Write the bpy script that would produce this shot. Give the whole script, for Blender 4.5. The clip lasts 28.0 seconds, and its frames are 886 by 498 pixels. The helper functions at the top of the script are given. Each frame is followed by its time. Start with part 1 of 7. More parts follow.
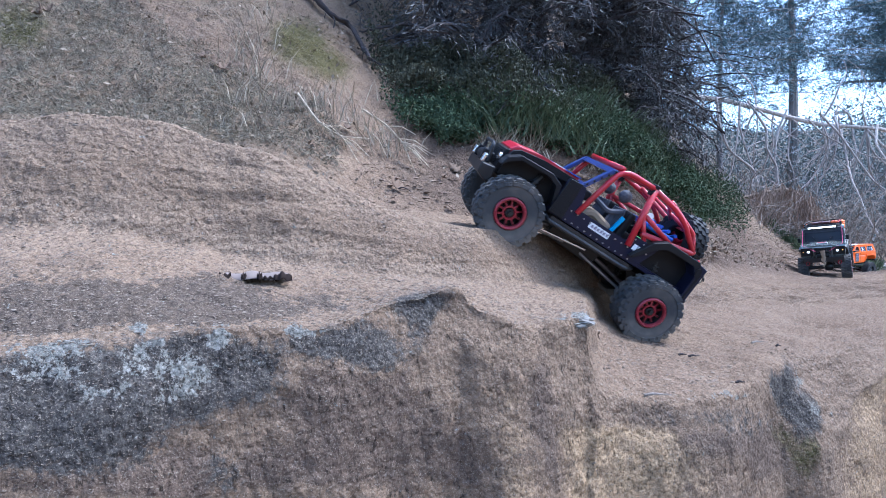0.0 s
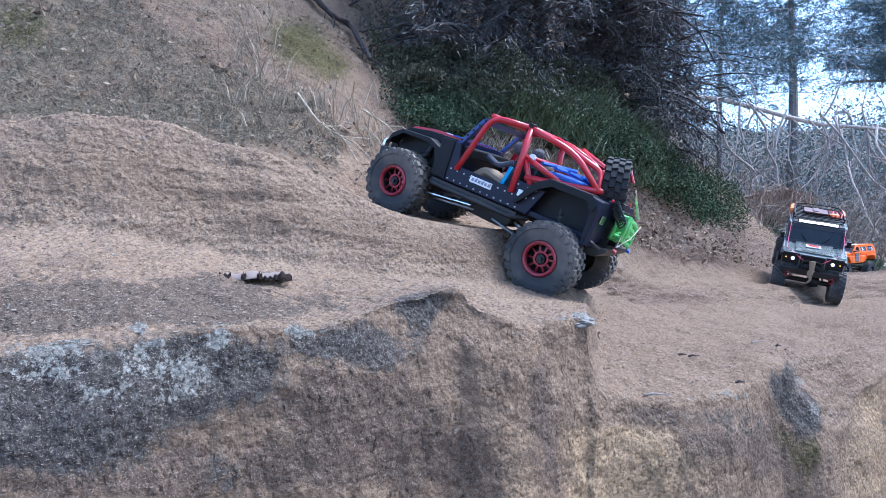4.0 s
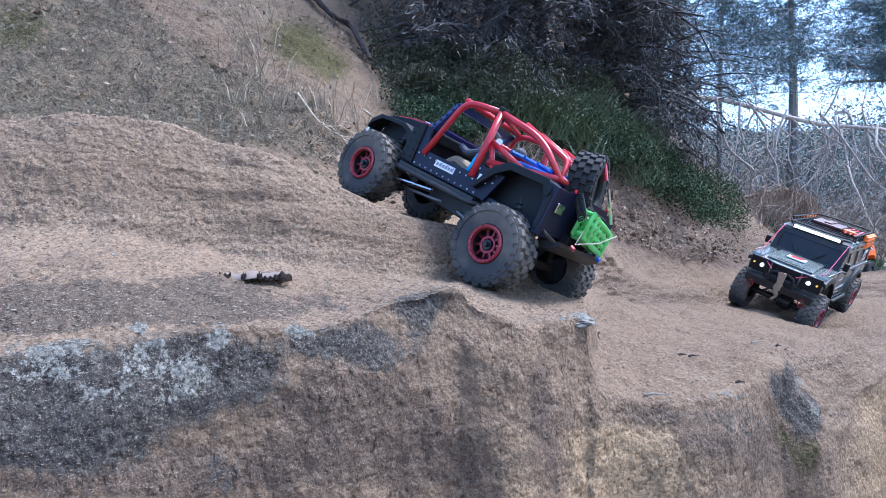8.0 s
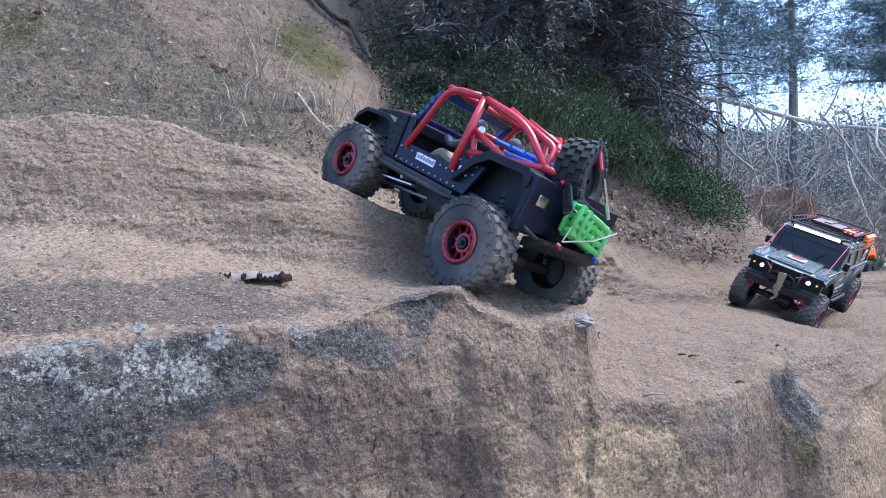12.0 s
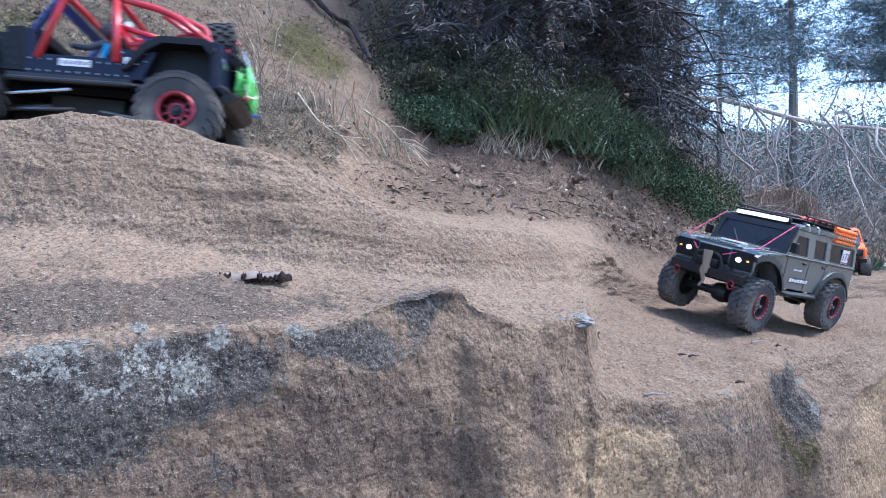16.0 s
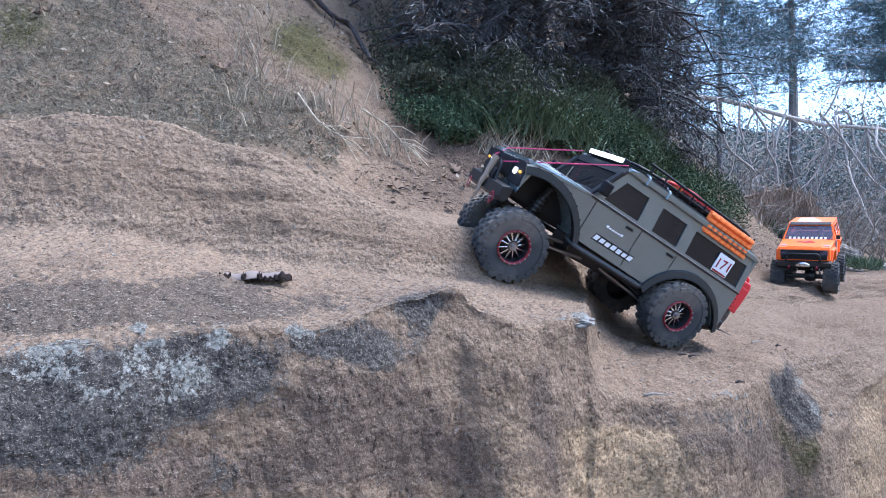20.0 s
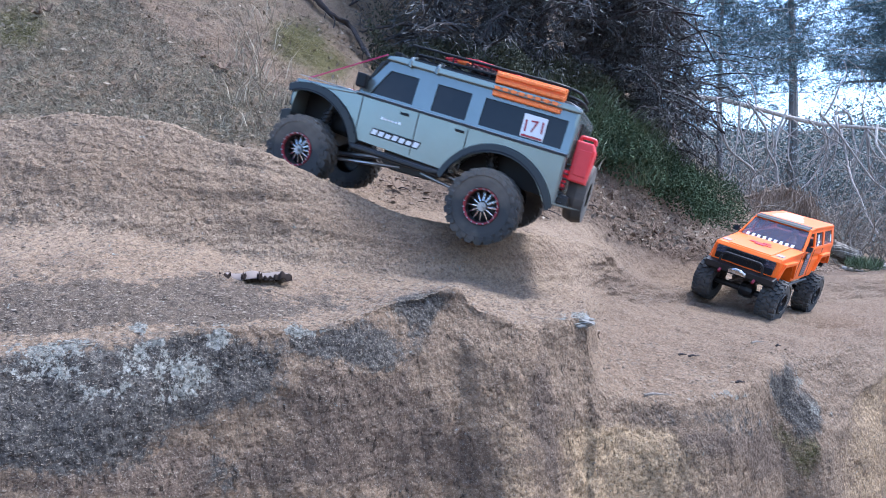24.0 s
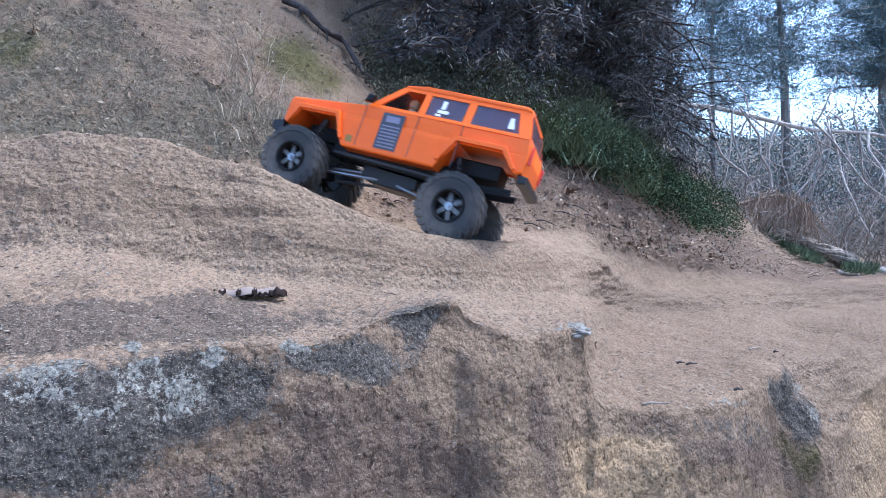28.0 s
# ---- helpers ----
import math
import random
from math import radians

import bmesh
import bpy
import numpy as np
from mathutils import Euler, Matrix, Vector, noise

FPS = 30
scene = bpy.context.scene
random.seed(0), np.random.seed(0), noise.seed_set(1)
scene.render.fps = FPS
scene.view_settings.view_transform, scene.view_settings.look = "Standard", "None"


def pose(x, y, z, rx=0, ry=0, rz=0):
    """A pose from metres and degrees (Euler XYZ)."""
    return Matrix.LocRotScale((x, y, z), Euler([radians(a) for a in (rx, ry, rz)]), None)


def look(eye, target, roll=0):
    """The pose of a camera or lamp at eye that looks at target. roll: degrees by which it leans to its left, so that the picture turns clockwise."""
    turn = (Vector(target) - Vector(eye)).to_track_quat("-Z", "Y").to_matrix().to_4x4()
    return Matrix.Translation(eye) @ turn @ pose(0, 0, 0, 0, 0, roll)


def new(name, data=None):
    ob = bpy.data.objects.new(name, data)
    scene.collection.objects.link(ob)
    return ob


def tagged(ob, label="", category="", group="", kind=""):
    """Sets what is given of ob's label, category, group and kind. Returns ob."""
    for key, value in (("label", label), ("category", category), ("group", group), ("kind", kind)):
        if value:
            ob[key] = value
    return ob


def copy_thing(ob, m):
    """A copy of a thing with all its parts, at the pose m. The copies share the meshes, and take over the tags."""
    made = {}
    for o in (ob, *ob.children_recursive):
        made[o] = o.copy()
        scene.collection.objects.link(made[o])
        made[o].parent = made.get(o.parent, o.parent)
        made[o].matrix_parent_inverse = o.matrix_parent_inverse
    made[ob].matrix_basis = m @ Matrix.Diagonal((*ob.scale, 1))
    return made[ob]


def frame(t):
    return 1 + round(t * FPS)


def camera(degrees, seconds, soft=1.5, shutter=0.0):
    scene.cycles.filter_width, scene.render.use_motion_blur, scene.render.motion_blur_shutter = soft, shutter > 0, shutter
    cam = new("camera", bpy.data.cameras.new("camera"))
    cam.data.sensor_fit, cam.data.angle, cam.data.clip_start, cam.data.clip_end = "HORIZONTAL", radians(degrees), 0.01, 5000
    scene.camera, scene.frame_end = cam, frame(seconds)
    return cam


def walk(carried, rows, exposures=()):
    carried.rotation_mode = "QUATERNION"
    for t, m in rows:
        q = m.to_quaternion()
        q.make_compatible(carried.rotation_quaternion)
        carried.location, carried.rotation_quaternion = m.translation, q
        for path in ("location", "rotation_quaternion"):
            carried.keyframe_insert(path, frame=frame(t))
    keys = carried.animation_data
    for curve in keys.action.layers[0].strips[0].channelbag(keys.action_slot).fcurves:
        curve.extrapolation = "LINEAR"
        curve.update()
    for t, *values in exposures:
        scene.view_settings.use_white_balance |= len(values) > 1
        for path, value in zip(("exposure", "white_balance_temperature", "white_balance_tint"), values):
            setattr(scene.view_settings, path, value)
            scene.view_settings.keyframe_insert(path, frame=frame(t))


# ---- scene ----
# ---------------------------------------------------------------- camera
EYE = 0.16
cam = camera(72, 28.0, soft=0.95, shutter=0.5)
walk(cam, [(0.0, pose(0, 0, EYE, 90, 0, 0)), (26.0, pose(0, 0, EYE, 90, 0, 0)),
           (26.1, pose(0.003, 0, EYE + 0.001, 91.09, 1.05, -0.25)), (28.0, pose(0.003, 0, EYE + 0.001, 91.09, 1.05, -0.25))],
     exposures=[(0.0, 2.12, 5050, 8), (6.0, 2.12, 5130, 8), (14.0, 2.12, 5200, 8), (28.0, 2.12, 5200, 8)])

# ---------------------------------------------------------------- light: bright hazy sky, soft sun
world = bpy.data.worlds.new("sky")
scene.world = world
world.use_nodes = True
wn, wl = world.node_tree.nodes, world.node_tree.links
sky = wn.new("ShaderNodeTexSky")
sky.sky_type, sky.sun_disc = "NISHITA", False
sky.sun_elevation, sky.sun_rotation = radians(60), radians(80)
sky.air_density, sky.dust_density = 1.0, 1.8
wn["Background"].inputs["Strength"].default_value = 0.13
wl.new(sky.outputs[0], wn["Background"].inputs["Color"])
sun = new("sun", bpy.data.lights.new("sun", "SUN"))
sun.data.energy, sun.data.angle, sun.data.color = 1.75, radians(14), (1.0, 0.95, 0.88)
sun.matrix_world = look((0, 0, 0), (-math.sin(radians(80)) * math.cos(radians(60)), -math.cos(radians(80)) * math.cos(radians(60)), -math.sin(radians(60))))
# ---------------------------------------------------------------- materials
def material(name, rough=0.6, metal=0.0, spec=0.5):
    m = bpy.data.materials.new(name)
    m.use_nodes = True
    b = m.node_tree.nodes["Principled BSDF"]
    b.inputs["Roughness"].default_value, b.inputs["Metallic"].default_value = rough, metal
    b.inputs["Specular IOR Level"].default_value = spec
    return m, m.node_tree.nodes, m.node_tree.links, b


def socket(nodes, links, src, dst):
    if isinstance(src, (int, float)):
        dst.default_value = src
    elif isinstance(src, tuple):
        dst.default_value = (*src, 1.0) if len(src) == 3 else src
    else:
        links.new(src, dst)


def noise_of(nodes, links, scale, detail=6.0, rough=0.6, vec=None, stretch=None, space="Object"):
    n = nodes.new("ShaderNodeTexNoise")
    n.inputs["Scale"].default_value, n.inputs["Detail"].default_value, n.inputs["Roughness"].default_value = scale, detail, rough
    if vec is None:
        c = nodes.new("ShaderNodeTexCoord")
        vec = c.outputs[space]
    if stretch:
        mp = nodes.new("ShaderNodeMapping")
        mp.inputs["Scale"].default_value = stretch
        links.new(vec, mp.inputs["Vector"])
        vec = mp.outputs[0]
    links.new(vec, n.inputs["Vector"])
    return n.outputs["Fac"]


def ramp(nodes, links, fac, stops):
    r = nodes.new("ShaderNodeValToRGB")
    e = r.color_ramp.elements
    e[0].position, e[0].color = stops[0][0], (*stops[0][1], 1)
    e[1].position, e[1].color = stops[-1][0], (*stops[-1][1], 1)
    for p, c in stops[1:-1]:
        k = e.new(p)
        k.color = (*c, 1)
    links.new(fac, r.inputs["Fac"])
    return r.outputs["Color"]


def grey(nodes, links, fac, a, b):
    if a > b:
        return ramp(nodes, links, fac, [(b, (1, 1, 1)), (a, (0, 0, 0))])
    return ramp(nodes, links, fac, [(a, (0, 0, 0)), (b, (1, 1, 1))])


def mixc(nodes, links, fac, a, b, mode="MIX"):
    m = nodes.new("ShaderNodeMix")
    m.data_type, m.blend_type = "RGBA", mode
    socket(nodes, links, fac, m.inputs[0])
    socket(nodes, links, a, m.inputs[6])
    socket(nodes, links, b, m.inputs[7])
    return m.outputs[2]


def math2(nodes, links, op, a, b):
    m = nodes.new("ShaderNodeMath")
    m.operation = op
    socket(nodes, links, a, m.inputs[0])
    socket(nodes, links, b, m.inputs[1])
    return m.outputs[0]


def bump(nodes, links, height, strength, distance, bsdf, prev=None):
    b = nodes.new("ShaderNodeBump")
    b.inputs["Strength"].default_value, b.inputs["Distance"].default_value = strength, distance
    links.new(height, b.inputs["Height"])
    if prev is not None:
        links.new(prev, b.inputs["Normal"])
    links.new(b.outputs[0], bsdf.inputs["Normal"])
    return b.outputs[0]


def paint(name, c, rough=0.4, metal=0.0, dust=0.25, scale=60.0, spec=0.5, vary=0.0, dustc=(0.30, 0.23, 0.17)):
    """A coloured surface with fine mottling and a film of sandy dust."""
    m, n, l, b = material(name, rough, metal, spec)
    f = noise_of(n, l, scale, 5, 0.65)
    g = noise_of(n, l, scale * 0.22, 4, 0.6)
    col = mixc(n, l, f, tuple(v * 0.86 for v in c), tuple(min(1, v * 1.1) for v in c))
    if vary:
        o = n.new("ShaderNodeObjectInfo")
        col = mixc(n, l, math2(n, l, "MULTIPLY", o.outputs["Random"], vary), col, tuple(v * 0.45 for v in c))
    d = math2(n, l, "MULTIPLY", grey(n, l, g, 0.42, 0.72), dust)
    col = mixc(n, l, d, col, dustc)
    l.new(col, b.inputs["Base Color"])
    l.new(math2(n, l, "ADD", math2(n, l, "MULTIPLY", d, 0.6), rough), b.inputs["Roughness"])
    bump(n, l, f, 0.12, 0.0006, b)
    return m


def attr(nodes, name):
    a = nodes.new("ShaderNodeAttribute")
    a.attribute_name = name
    return a.outputs["Fac"]


def fine_colour(nodes, links):
    t = nodes.new("ShaderNodeTexNoise")
    t.inputs["Scale"].default_value = 90
    t.inputs["Detail"].default_value = 3
    links.new(nodes.new("ShaderNodeTexCoord").outputs["Object"], t.inputs["Vector"])
    return t.outputs["Color"]


def ground_material():
    m, n, l, b = material("sandstone", 0.95, 0, 0.12)
    big = noise_of(n, l, 6, 4, 0.55)
    mid = noise_of(n, l, 34, 6, 0.6)
    clod = noise_of(n, l, 110, 4, 0.6)
    fine = noise_of(n, l, 260, 4, 0.7)
    speck = noise_of(n, l, 560, 3, 0.7)
    streak = noise_of(n, l, 40, 5, 0.65, stretch=(1, 1, 0.16))
    bed = noise_of(n, l, 30, 6, 0.65, stretch=(0.22, 0.22, 2.4))
    mul = lambda x, y: math2(n, l, "MULTIPLY", x, y)
    add = lambda x, y: math2(n, l, "ADD", x, y)
    # a ragged edge for every stain
    rag = add(add(mul(mid, 0.7), mul(clod, 0.6)), add(mul(fine, 0.7), -1.0))
    edge = lambda name, lo=0.42, hi=0.58, k=1.0: grey(n, l, add(attr(n, name), mul(rag, k)), lo, hi)
    col = ramp(n, l, big, [(0.32, (0.36, 0.262, 0.190)), (0.50, (0.415, 0.303, 0.219)), (0.68, (0.47, 0.346, 0.252))])
    col = mixc(n, l, 1.0, col, ramp(n, l, mid, [(0.34, (0.91, 0.905, 0.90)), (0.66, (1.05, 1.05, 1.05))]), "MULTIPLY")
    # bedding on the ridge and upright seepage on the wall
    col = mixc(n, l, mul(attr(n, "bed"), mul(grey(n, l, bed, 0.48, 0.64), 0.55)), col, (0.285, 0.203, 0.150))
    col = mixc(n, l, mul(attr(n, "face"), mul(grey(n, l, streak, 0.52, 0.66), 0.32)), col, (0.225, 0.170, 0.138))
    col = mixc(n, l, mul(edge("brown", 0.38, 0.70), 0.72), col, mixc(n, l, grey(n, l, clod, 0.35, 0.65), (0.150, 0.112, 0.098), (0.240, 0.182, 0.152)))
    # dry sand, warm fresh stone
    col = mixc(n, l, mul(attr(n, "sand"), grey(n, l, fine, 0.34, 0.56)), col, (0.500, 0.376, 0.280))
    col = mixc(n, l, mul(edge("tan", 0.30, 0.70), grey(n, l, mid, 0.20, 0.45)), col, mixc(n, l, grey(n, l, fine, 0.36, 0.6), (0.56, 0.400, 0.245), (0.78, 0.570, 0.362)))
    # dark algae crust with pale lichen on it
    col = mixc(n, l, mul(edge("crust", 0.32, 0.72, 1.6), 0.92), col, mixc(n, l, grey(n, l, add(mul(fine, 0.6), mul(clod, 0.4)), 0.43, 0.60), (0.054, 0.057, 0.064), (0.200, 0.192, 0.186)))
    col = mixc(n, l, mul(edge("speckled", 0.50, 0.60, 1.7), 0.75), col, (0.125, 0.104, 0.092))
    col = mixc(n, l, edge("pale", 0.54, 0.66, 2.6), col, mixc(n, l, grey(n, l, fine, 0.36, 0.62), (0.215, 0.222, 0.212), (0.46, 0.462, 0.440)))
    # leaf mould, moss, bare red earth
    mould = mul(attr(n, "mould"), grey(n, l, mid, 0.26, 0.58))
    col = mixc(n, l, mould, col, mixc(n, l, grey(n, l, fine, 0.35, 0.65), (0.135, 0.112, 0.080), (0.310, 0.258, 0.190)))
    col = mixc(n, l, edge("moss", 0.30, 0.75), col, mixc(n, l, fine, (0.095, 0.088, 0.030), (0.205, 0.182, 0.072)))
    red = mul(attr(n, "red"), grey(n, l, big, 0.14, 0.44))
    col = mixc(n, l, red, col, mixc(n, l, grey(n, l, fine, 0.35, 0.65), (0.150, 0.104, 0.079), (0.285, 0.203, 0.155)))
    # grains: pores, dark and pale specks
    vo = n.new("ShaderNodeTexVoronoi")
    vo.inputs["Scale"].default_value = 270
    l.new(n.new("ShaderNodeTexCoord").outputs["Object"], vo.inputs["Vector"])
    grain = ramp(n, l, vo.outputs["Color"], [(0.12, (0.74, 0.73, 0.72)), (0.5, (0.98, 0.975, 0.97)), (0.88, (1.20, 1.195, 1.19))])
    col = mixc(n, l, 1.0, col, grain, "MULTIPLY")
    col = mixc(n, l, mul(grey(n, l, fine, 0.42, 0.33), 0.55), col, (0.105, 0.080, 0.064))
    col = mixc(n, l, mul(grey(n, l, speck, 0.57, 0.65), 0.55), col, (0.70, 0.62, 0.53))
    col = mixc(n, l, mul(grey(n, l, speck, 0.43, 0.34), 0.50), col, (0.060, 0.050, 0.045))
    # small upright pits in the wall, the shade inside them put into the colour
    pit = noise_of(n, l, 250, 3, 0.6, stretch=(1, 1, 0.40))
    pits = mul(mul(grey(n, l, pit, 0.60, 0.65), attr(n, "face")), grey(n, l, mid, 0.46, 0.54))
    col = mixc(n, l, mul(pits, 0.7), col, (0.075, 0.058, 0.048))
    col = mixc(n, l, 1.0, col, (0.464, 0.436, 0.407), "MULTIPLY")
    l.new(col, b.inputs["Base Color"])
    p = bump(n, l, mid, 0.4, 0.0022, b)
    p = bump(n, l, pits, 0.8, -0.003, b, p)
    # crumbs of two sizes
    crumb = n.new("ShaderNodeTexVoronoi")
    crumb.inputs["Scale"].default_value = 120
    warped = n.new("ShaderNodeVectorMath")
    warped.operation = "ADD"
    l.new(n.new("ShaderNodeTexCoord").outputs["Object"], warped.inputs[0])
    spread = n.new("ShaderNodeVectorMath")
    spread.operation = "SCALE"
    spread.inputs["Scale"].default_value = 0.012
    l.new(fine_colour(n, l), spread.inputs[0])
    l.new(spread.outputs[0], warped.inputs[1])
    l.new(warped.outputs[0], crumb.inputs["Vector"])
    p = bump(n, l, mul(crumb.outputs["Distance"], grey(n, l, mid, 0.30, 0.60)), 1.0, -0.0042, b, p)
    p = bump(n, l, clod, 0.8, 0.0036, b, p)
    p = bump(n, l, fine, 0.9, 0.0026, b, p)
    p = bump(n, l, vo.outputs["Distance"], 0.5, -0.0014, b, p)
    bump(n, l, speck, 0.9, 0.0014, b, p)
    return m


GROUND = ground_material()
# ---------------------------------------------------------------- helpers for meshes
def part(name, bm, mat, parent=None, label="", smooth=False):
    me = bpy.data.meshes.new(name)
    bmesh.ops.recalc_face_normals(bm, faces=bm.faces)
    bm.to_mesh(me)
    bm.free()
    if mat is not None:
        me.materials.append(mat)
    if smooth:
        me.polygons.foreach_set("use_smooth", [True] * len(me.polygons))
    ob = new(name, me)
    ob.parent = parent
    if label:
        ob["label"] = label
    return ob


def sheet(name, verts, faces, mat, smooth=True):
    me = bpy.data.meshes.new(name)
    me.from_pydata(verts, [], faces)
    me.materials.append(mat)
    if smooth:
        me.polygons.foreach_set("use_smooth", [True] * len(me.polygons))
    return new(name, me)


def lattice(p, seed):
    """Value noise in -1..1 at points p (n x 3)."""
    i = np.floor(p).astype(np.int64)
    f = p - i
    f = f * f * (3 - 2 * f)
    out = np.zeros(len(p))
    for dx in (0, 1):
        for dy in (0, 1):
            for dz in (0, 1):
                h = ((i[:, 0] + dx) * 374761393 + (i[:, 1] + dy) * 668265263 + (i[:, 2] + dz) * 2147483647 + seed * 1274126177) & 0xFFFFFFFF
                h = ((h ^ (h >> 13)) * 1274126177) & 0xFFFFFFFF
                h = ((h ^ (h >> 16)) & 0xFFFF) / 32767.5 - 1
                w = (f[:, 0] if dx else 1 - f[:, 0]) * (f[:, 1] if dy else 1 - f[:, 1]) * (f[:, 2] if dz else 1 - f[:, 2])
                out += h * w
    return out


def fbm(p, scale, octaves, seed, stretch=(1, 1, 1), gain=0.5):
    q = p * np.array(stretch) / scale
    a, s, out = 1.0, 0.0, 0
    for k in range(octaves):
        out = out + a * lattice(q + 17.3 * k, seed + k)
        s += a
        a, q = a * gain, q * 2.03
    return out / s


# ---------------------------------------------------------------- the bank: profile lines (bearing x/y from the origin, distance, height)
RIM = [(-1.190, 0.420, 0.059), (-0.866, 0.470, 0.067), (-0.727, 0.500, 0.070), (-0.541, 0.530, 0.079), (-0.356, 0.570, 0.088), (-0.208, 0.600, 0.084),
       (-0.133, 0.630, 0.093), (-0.078, 0.660, 0.107), (-0.022, 0.680, 0.114), (0.026, 0.700, 0.117), (0.061, 0.700, 0.093), (0.126, 0.710, 0.072),
       (0.200, 0.750, 0.076), (0.236, 0.770, 0.078), (0.252, 0.765, -0.015), (0.321, 0.790, -0.034), (0.404, 0.810, -0.042), (0.469, 0.850, -0.042),
       (0.525, 0.950, -0.033), (0.554, 1.000, -0.032), (0.571, 1.000, -0.054), (0.617, 1.000, -0.128),
       (0.645, 1.020, -0.151), (0.682, 1.100, -0.110), (0.727, 1.200, -0.074), (0.850, 1.280, -0.060), (0.942, 1.340, -0.070), (1.498, 1.600, -0.130)]
FOOT = [(-1.190, 0.720, 0.174), (-0.727, 0.780, 0.184), (-0.541, 0.800, 0.183), (-0.449, 0.820, 0.165), (-0.356, 0.840, 0.149), (-0.217, 0.850, 0.134),
        (-0.078, 0.870, 0.123), (0.070, 0.940, 0.112), (0.200, 1.110, 0.093), (0.247, 1.240, 0.078), (0.284, 1.420, 0.045), (0.321, 1.460, 0.026),
        (0.400, 1.620, 0.021), (0.478, 1.800, 0.011), (0.571, 1.960, -0.017), (0.617, 2.140, -0.030), (0.727, 2.440, -0.036), (0.942, 2.900, -0.040), (1.498, 3.600, -0.057)]
CREST = [(-1.190, 0.840, 0.270), (-0.866, 0.860, 0.312), (-0.727, 0.870, 0.343), (-0.606, 0.880, 0.361), (-0.532, 0.885, 0.355), (-0.449, 0.900, 0.348),
         (-0.341, 0.910, 0.316), (-0.282, 0.920, 0.305), (-0.171, 0.945, 0.257), (-0.078, 0.950, 0.217), (0.043, 0.985, 0.195), (0.154, 1.130, 0.190),
         (0.237, 1.320, 0.176), (0.270, 1.470, 0.151), (0.302, 1.540, 0.090), (0.339, 1.590, 0.062), (0.400, 1.730, 0.046), (0.478, 1.920, 0.039), (0.571, 2.130, 0.026),
         (0.617, 2.320, 0.022), (0.727, 2.620, 0.030), (0.942, 3.100, 0.030), (1.498, 3.900, 0.023)]
TRACK = [(-1.190, 1.000, 0.300), (-0.727, 1.010, 0.315), (-0.449, 1.040, 0.300), (-0.341, 1.060, 0.288), (-0.208, 1.090, 0.252), (-0.078, 1.150, 0.215),
         (0.043, 1.220, 0.200), (0.154, 1.290, 0.195), (0.237, 1.460, 0.184), (0.290, 1.620, 0.120), (0.339, 1.690, 0.079), (0.478, 2.080, 0.052),
         (0.571, 2.480, 0.022), (0.617, 2.700, 0.018), (0.727, 3.050, 0.022), (0.942, 3.500, 0.025), (1.498, 4.200, 0.025)]
BACK = [(-1.190, 1.150, 0.353), (-0.727, 1.160, 0.352), (-0.449, 1.180, 0.339), (-0.341, 1.190, 0.315), (-0.208, 1.220, 0.285), (-0.078, 1.300, 0.248),
        (0.043, 1.380, 0.241), (0.154, 1.450, 0.234), (0.256, 1.640, 0.226), (0.321, 1.800, 0.169), (0.386, 1.930, 0.141), (0.478, 2.300, 0.102),
        (0.608, 3.100, 0.030), (0.727, 3.500, 0.026), (0.942, 3.900, 0.030), (1.498, 4.600, 0.036)]
BANK1 = [(-1.190, 1.500, 0.620), (-0.727, 1.500, 0.606), (-0.449, 1.520, 0.612), (-0.341, 1.520, 0.584), (-0.208, 1.500, 0.495), (-0.078, 1.540, 0.425),
         (0.043, 1.640, 0.432), (0.154, 1.720, 0.429), (0.256, 1.800, 0.387), (0.321, 1.900, 0.317), (0.386, 2.100, 0.250), (0.478, 2.600, 0.191),
         (0.608, 4.000, 0.030), (0.660, 5.000, -0.050), (0.727, 5.400, -0.060), (0.942, 6.000, -0.050), (1.498, 7.000, -0.050)]
BANK2 = [(-1.190, 1.950, 1.065), (-0.449, 1.950, 1.065), (-0.341, 1.950, 1.029), (-0.208, 1.950, 0.921), (-0.078, 2.100, 0.804), (0.043, 2.200, 0.794),
         (0.154, 2.350, 0.805), (0.256, 2.500, 0.788), (0.321, 2.700, 0.725), (0.386, 3.000, 0.594), (0.478, 3.800, 0.403), (0.608, 6.200, 0.060),
         (0.727, 7.500, 0.040), (1.498, 9.000, 0.040)]
BANK3 = [(-1.190, 4.200, 3.823), (-0.727, 4.200, 3.823), (-0.341, 4.200, 3.550), (-0.208, 4.200, 3.355), (-0.078, 4.400, 2.978), (0.043, 4.700, 2.778),
         (0.154, 5.200, 2.574), (0.256, 6.000, 2.278), (0.321, 7.000, 2.048), (0.386, 8.000, 1.576), (0.478, 10.000, 1.003), (0.608, 12.000, 0.616),
         (0.727, 14.000, 0.497), (1.498, 14.000, 0.432)]
US = np.concatenate([-np.geomspace(9, 1.2, 30), np.linspace(-1.19, -0.80, 30), np.arange(-0.79, 0.80, 0.0022), np.linspace(0.81, 1.498, 40), np.geomspace(1.52, 9, 24)])


def line(points, soft=2):
    a = np.array(points)
    d, z = np.interp(US, a[:, 0], a[:, 1]), np.interp(US, a[:, 0], a[:, 2])
    k = np.ones(2 * soft + 1) / (2 * soft + 1)
    pad = lambda v: np.convolve(np.pad(v, soft, mode="edge"), k, mode="valid")
    return pad(d), pad(z)


def scar(p):
    """How far a place lies above the bare earth scar that runs down the western slope."""
    y = np.maximum(p[:, 1], 0.3)
    return (p[:, 2] - 0.16) / y - 0.223 + 0.512 * (p[:, 0] / y + 0.133)


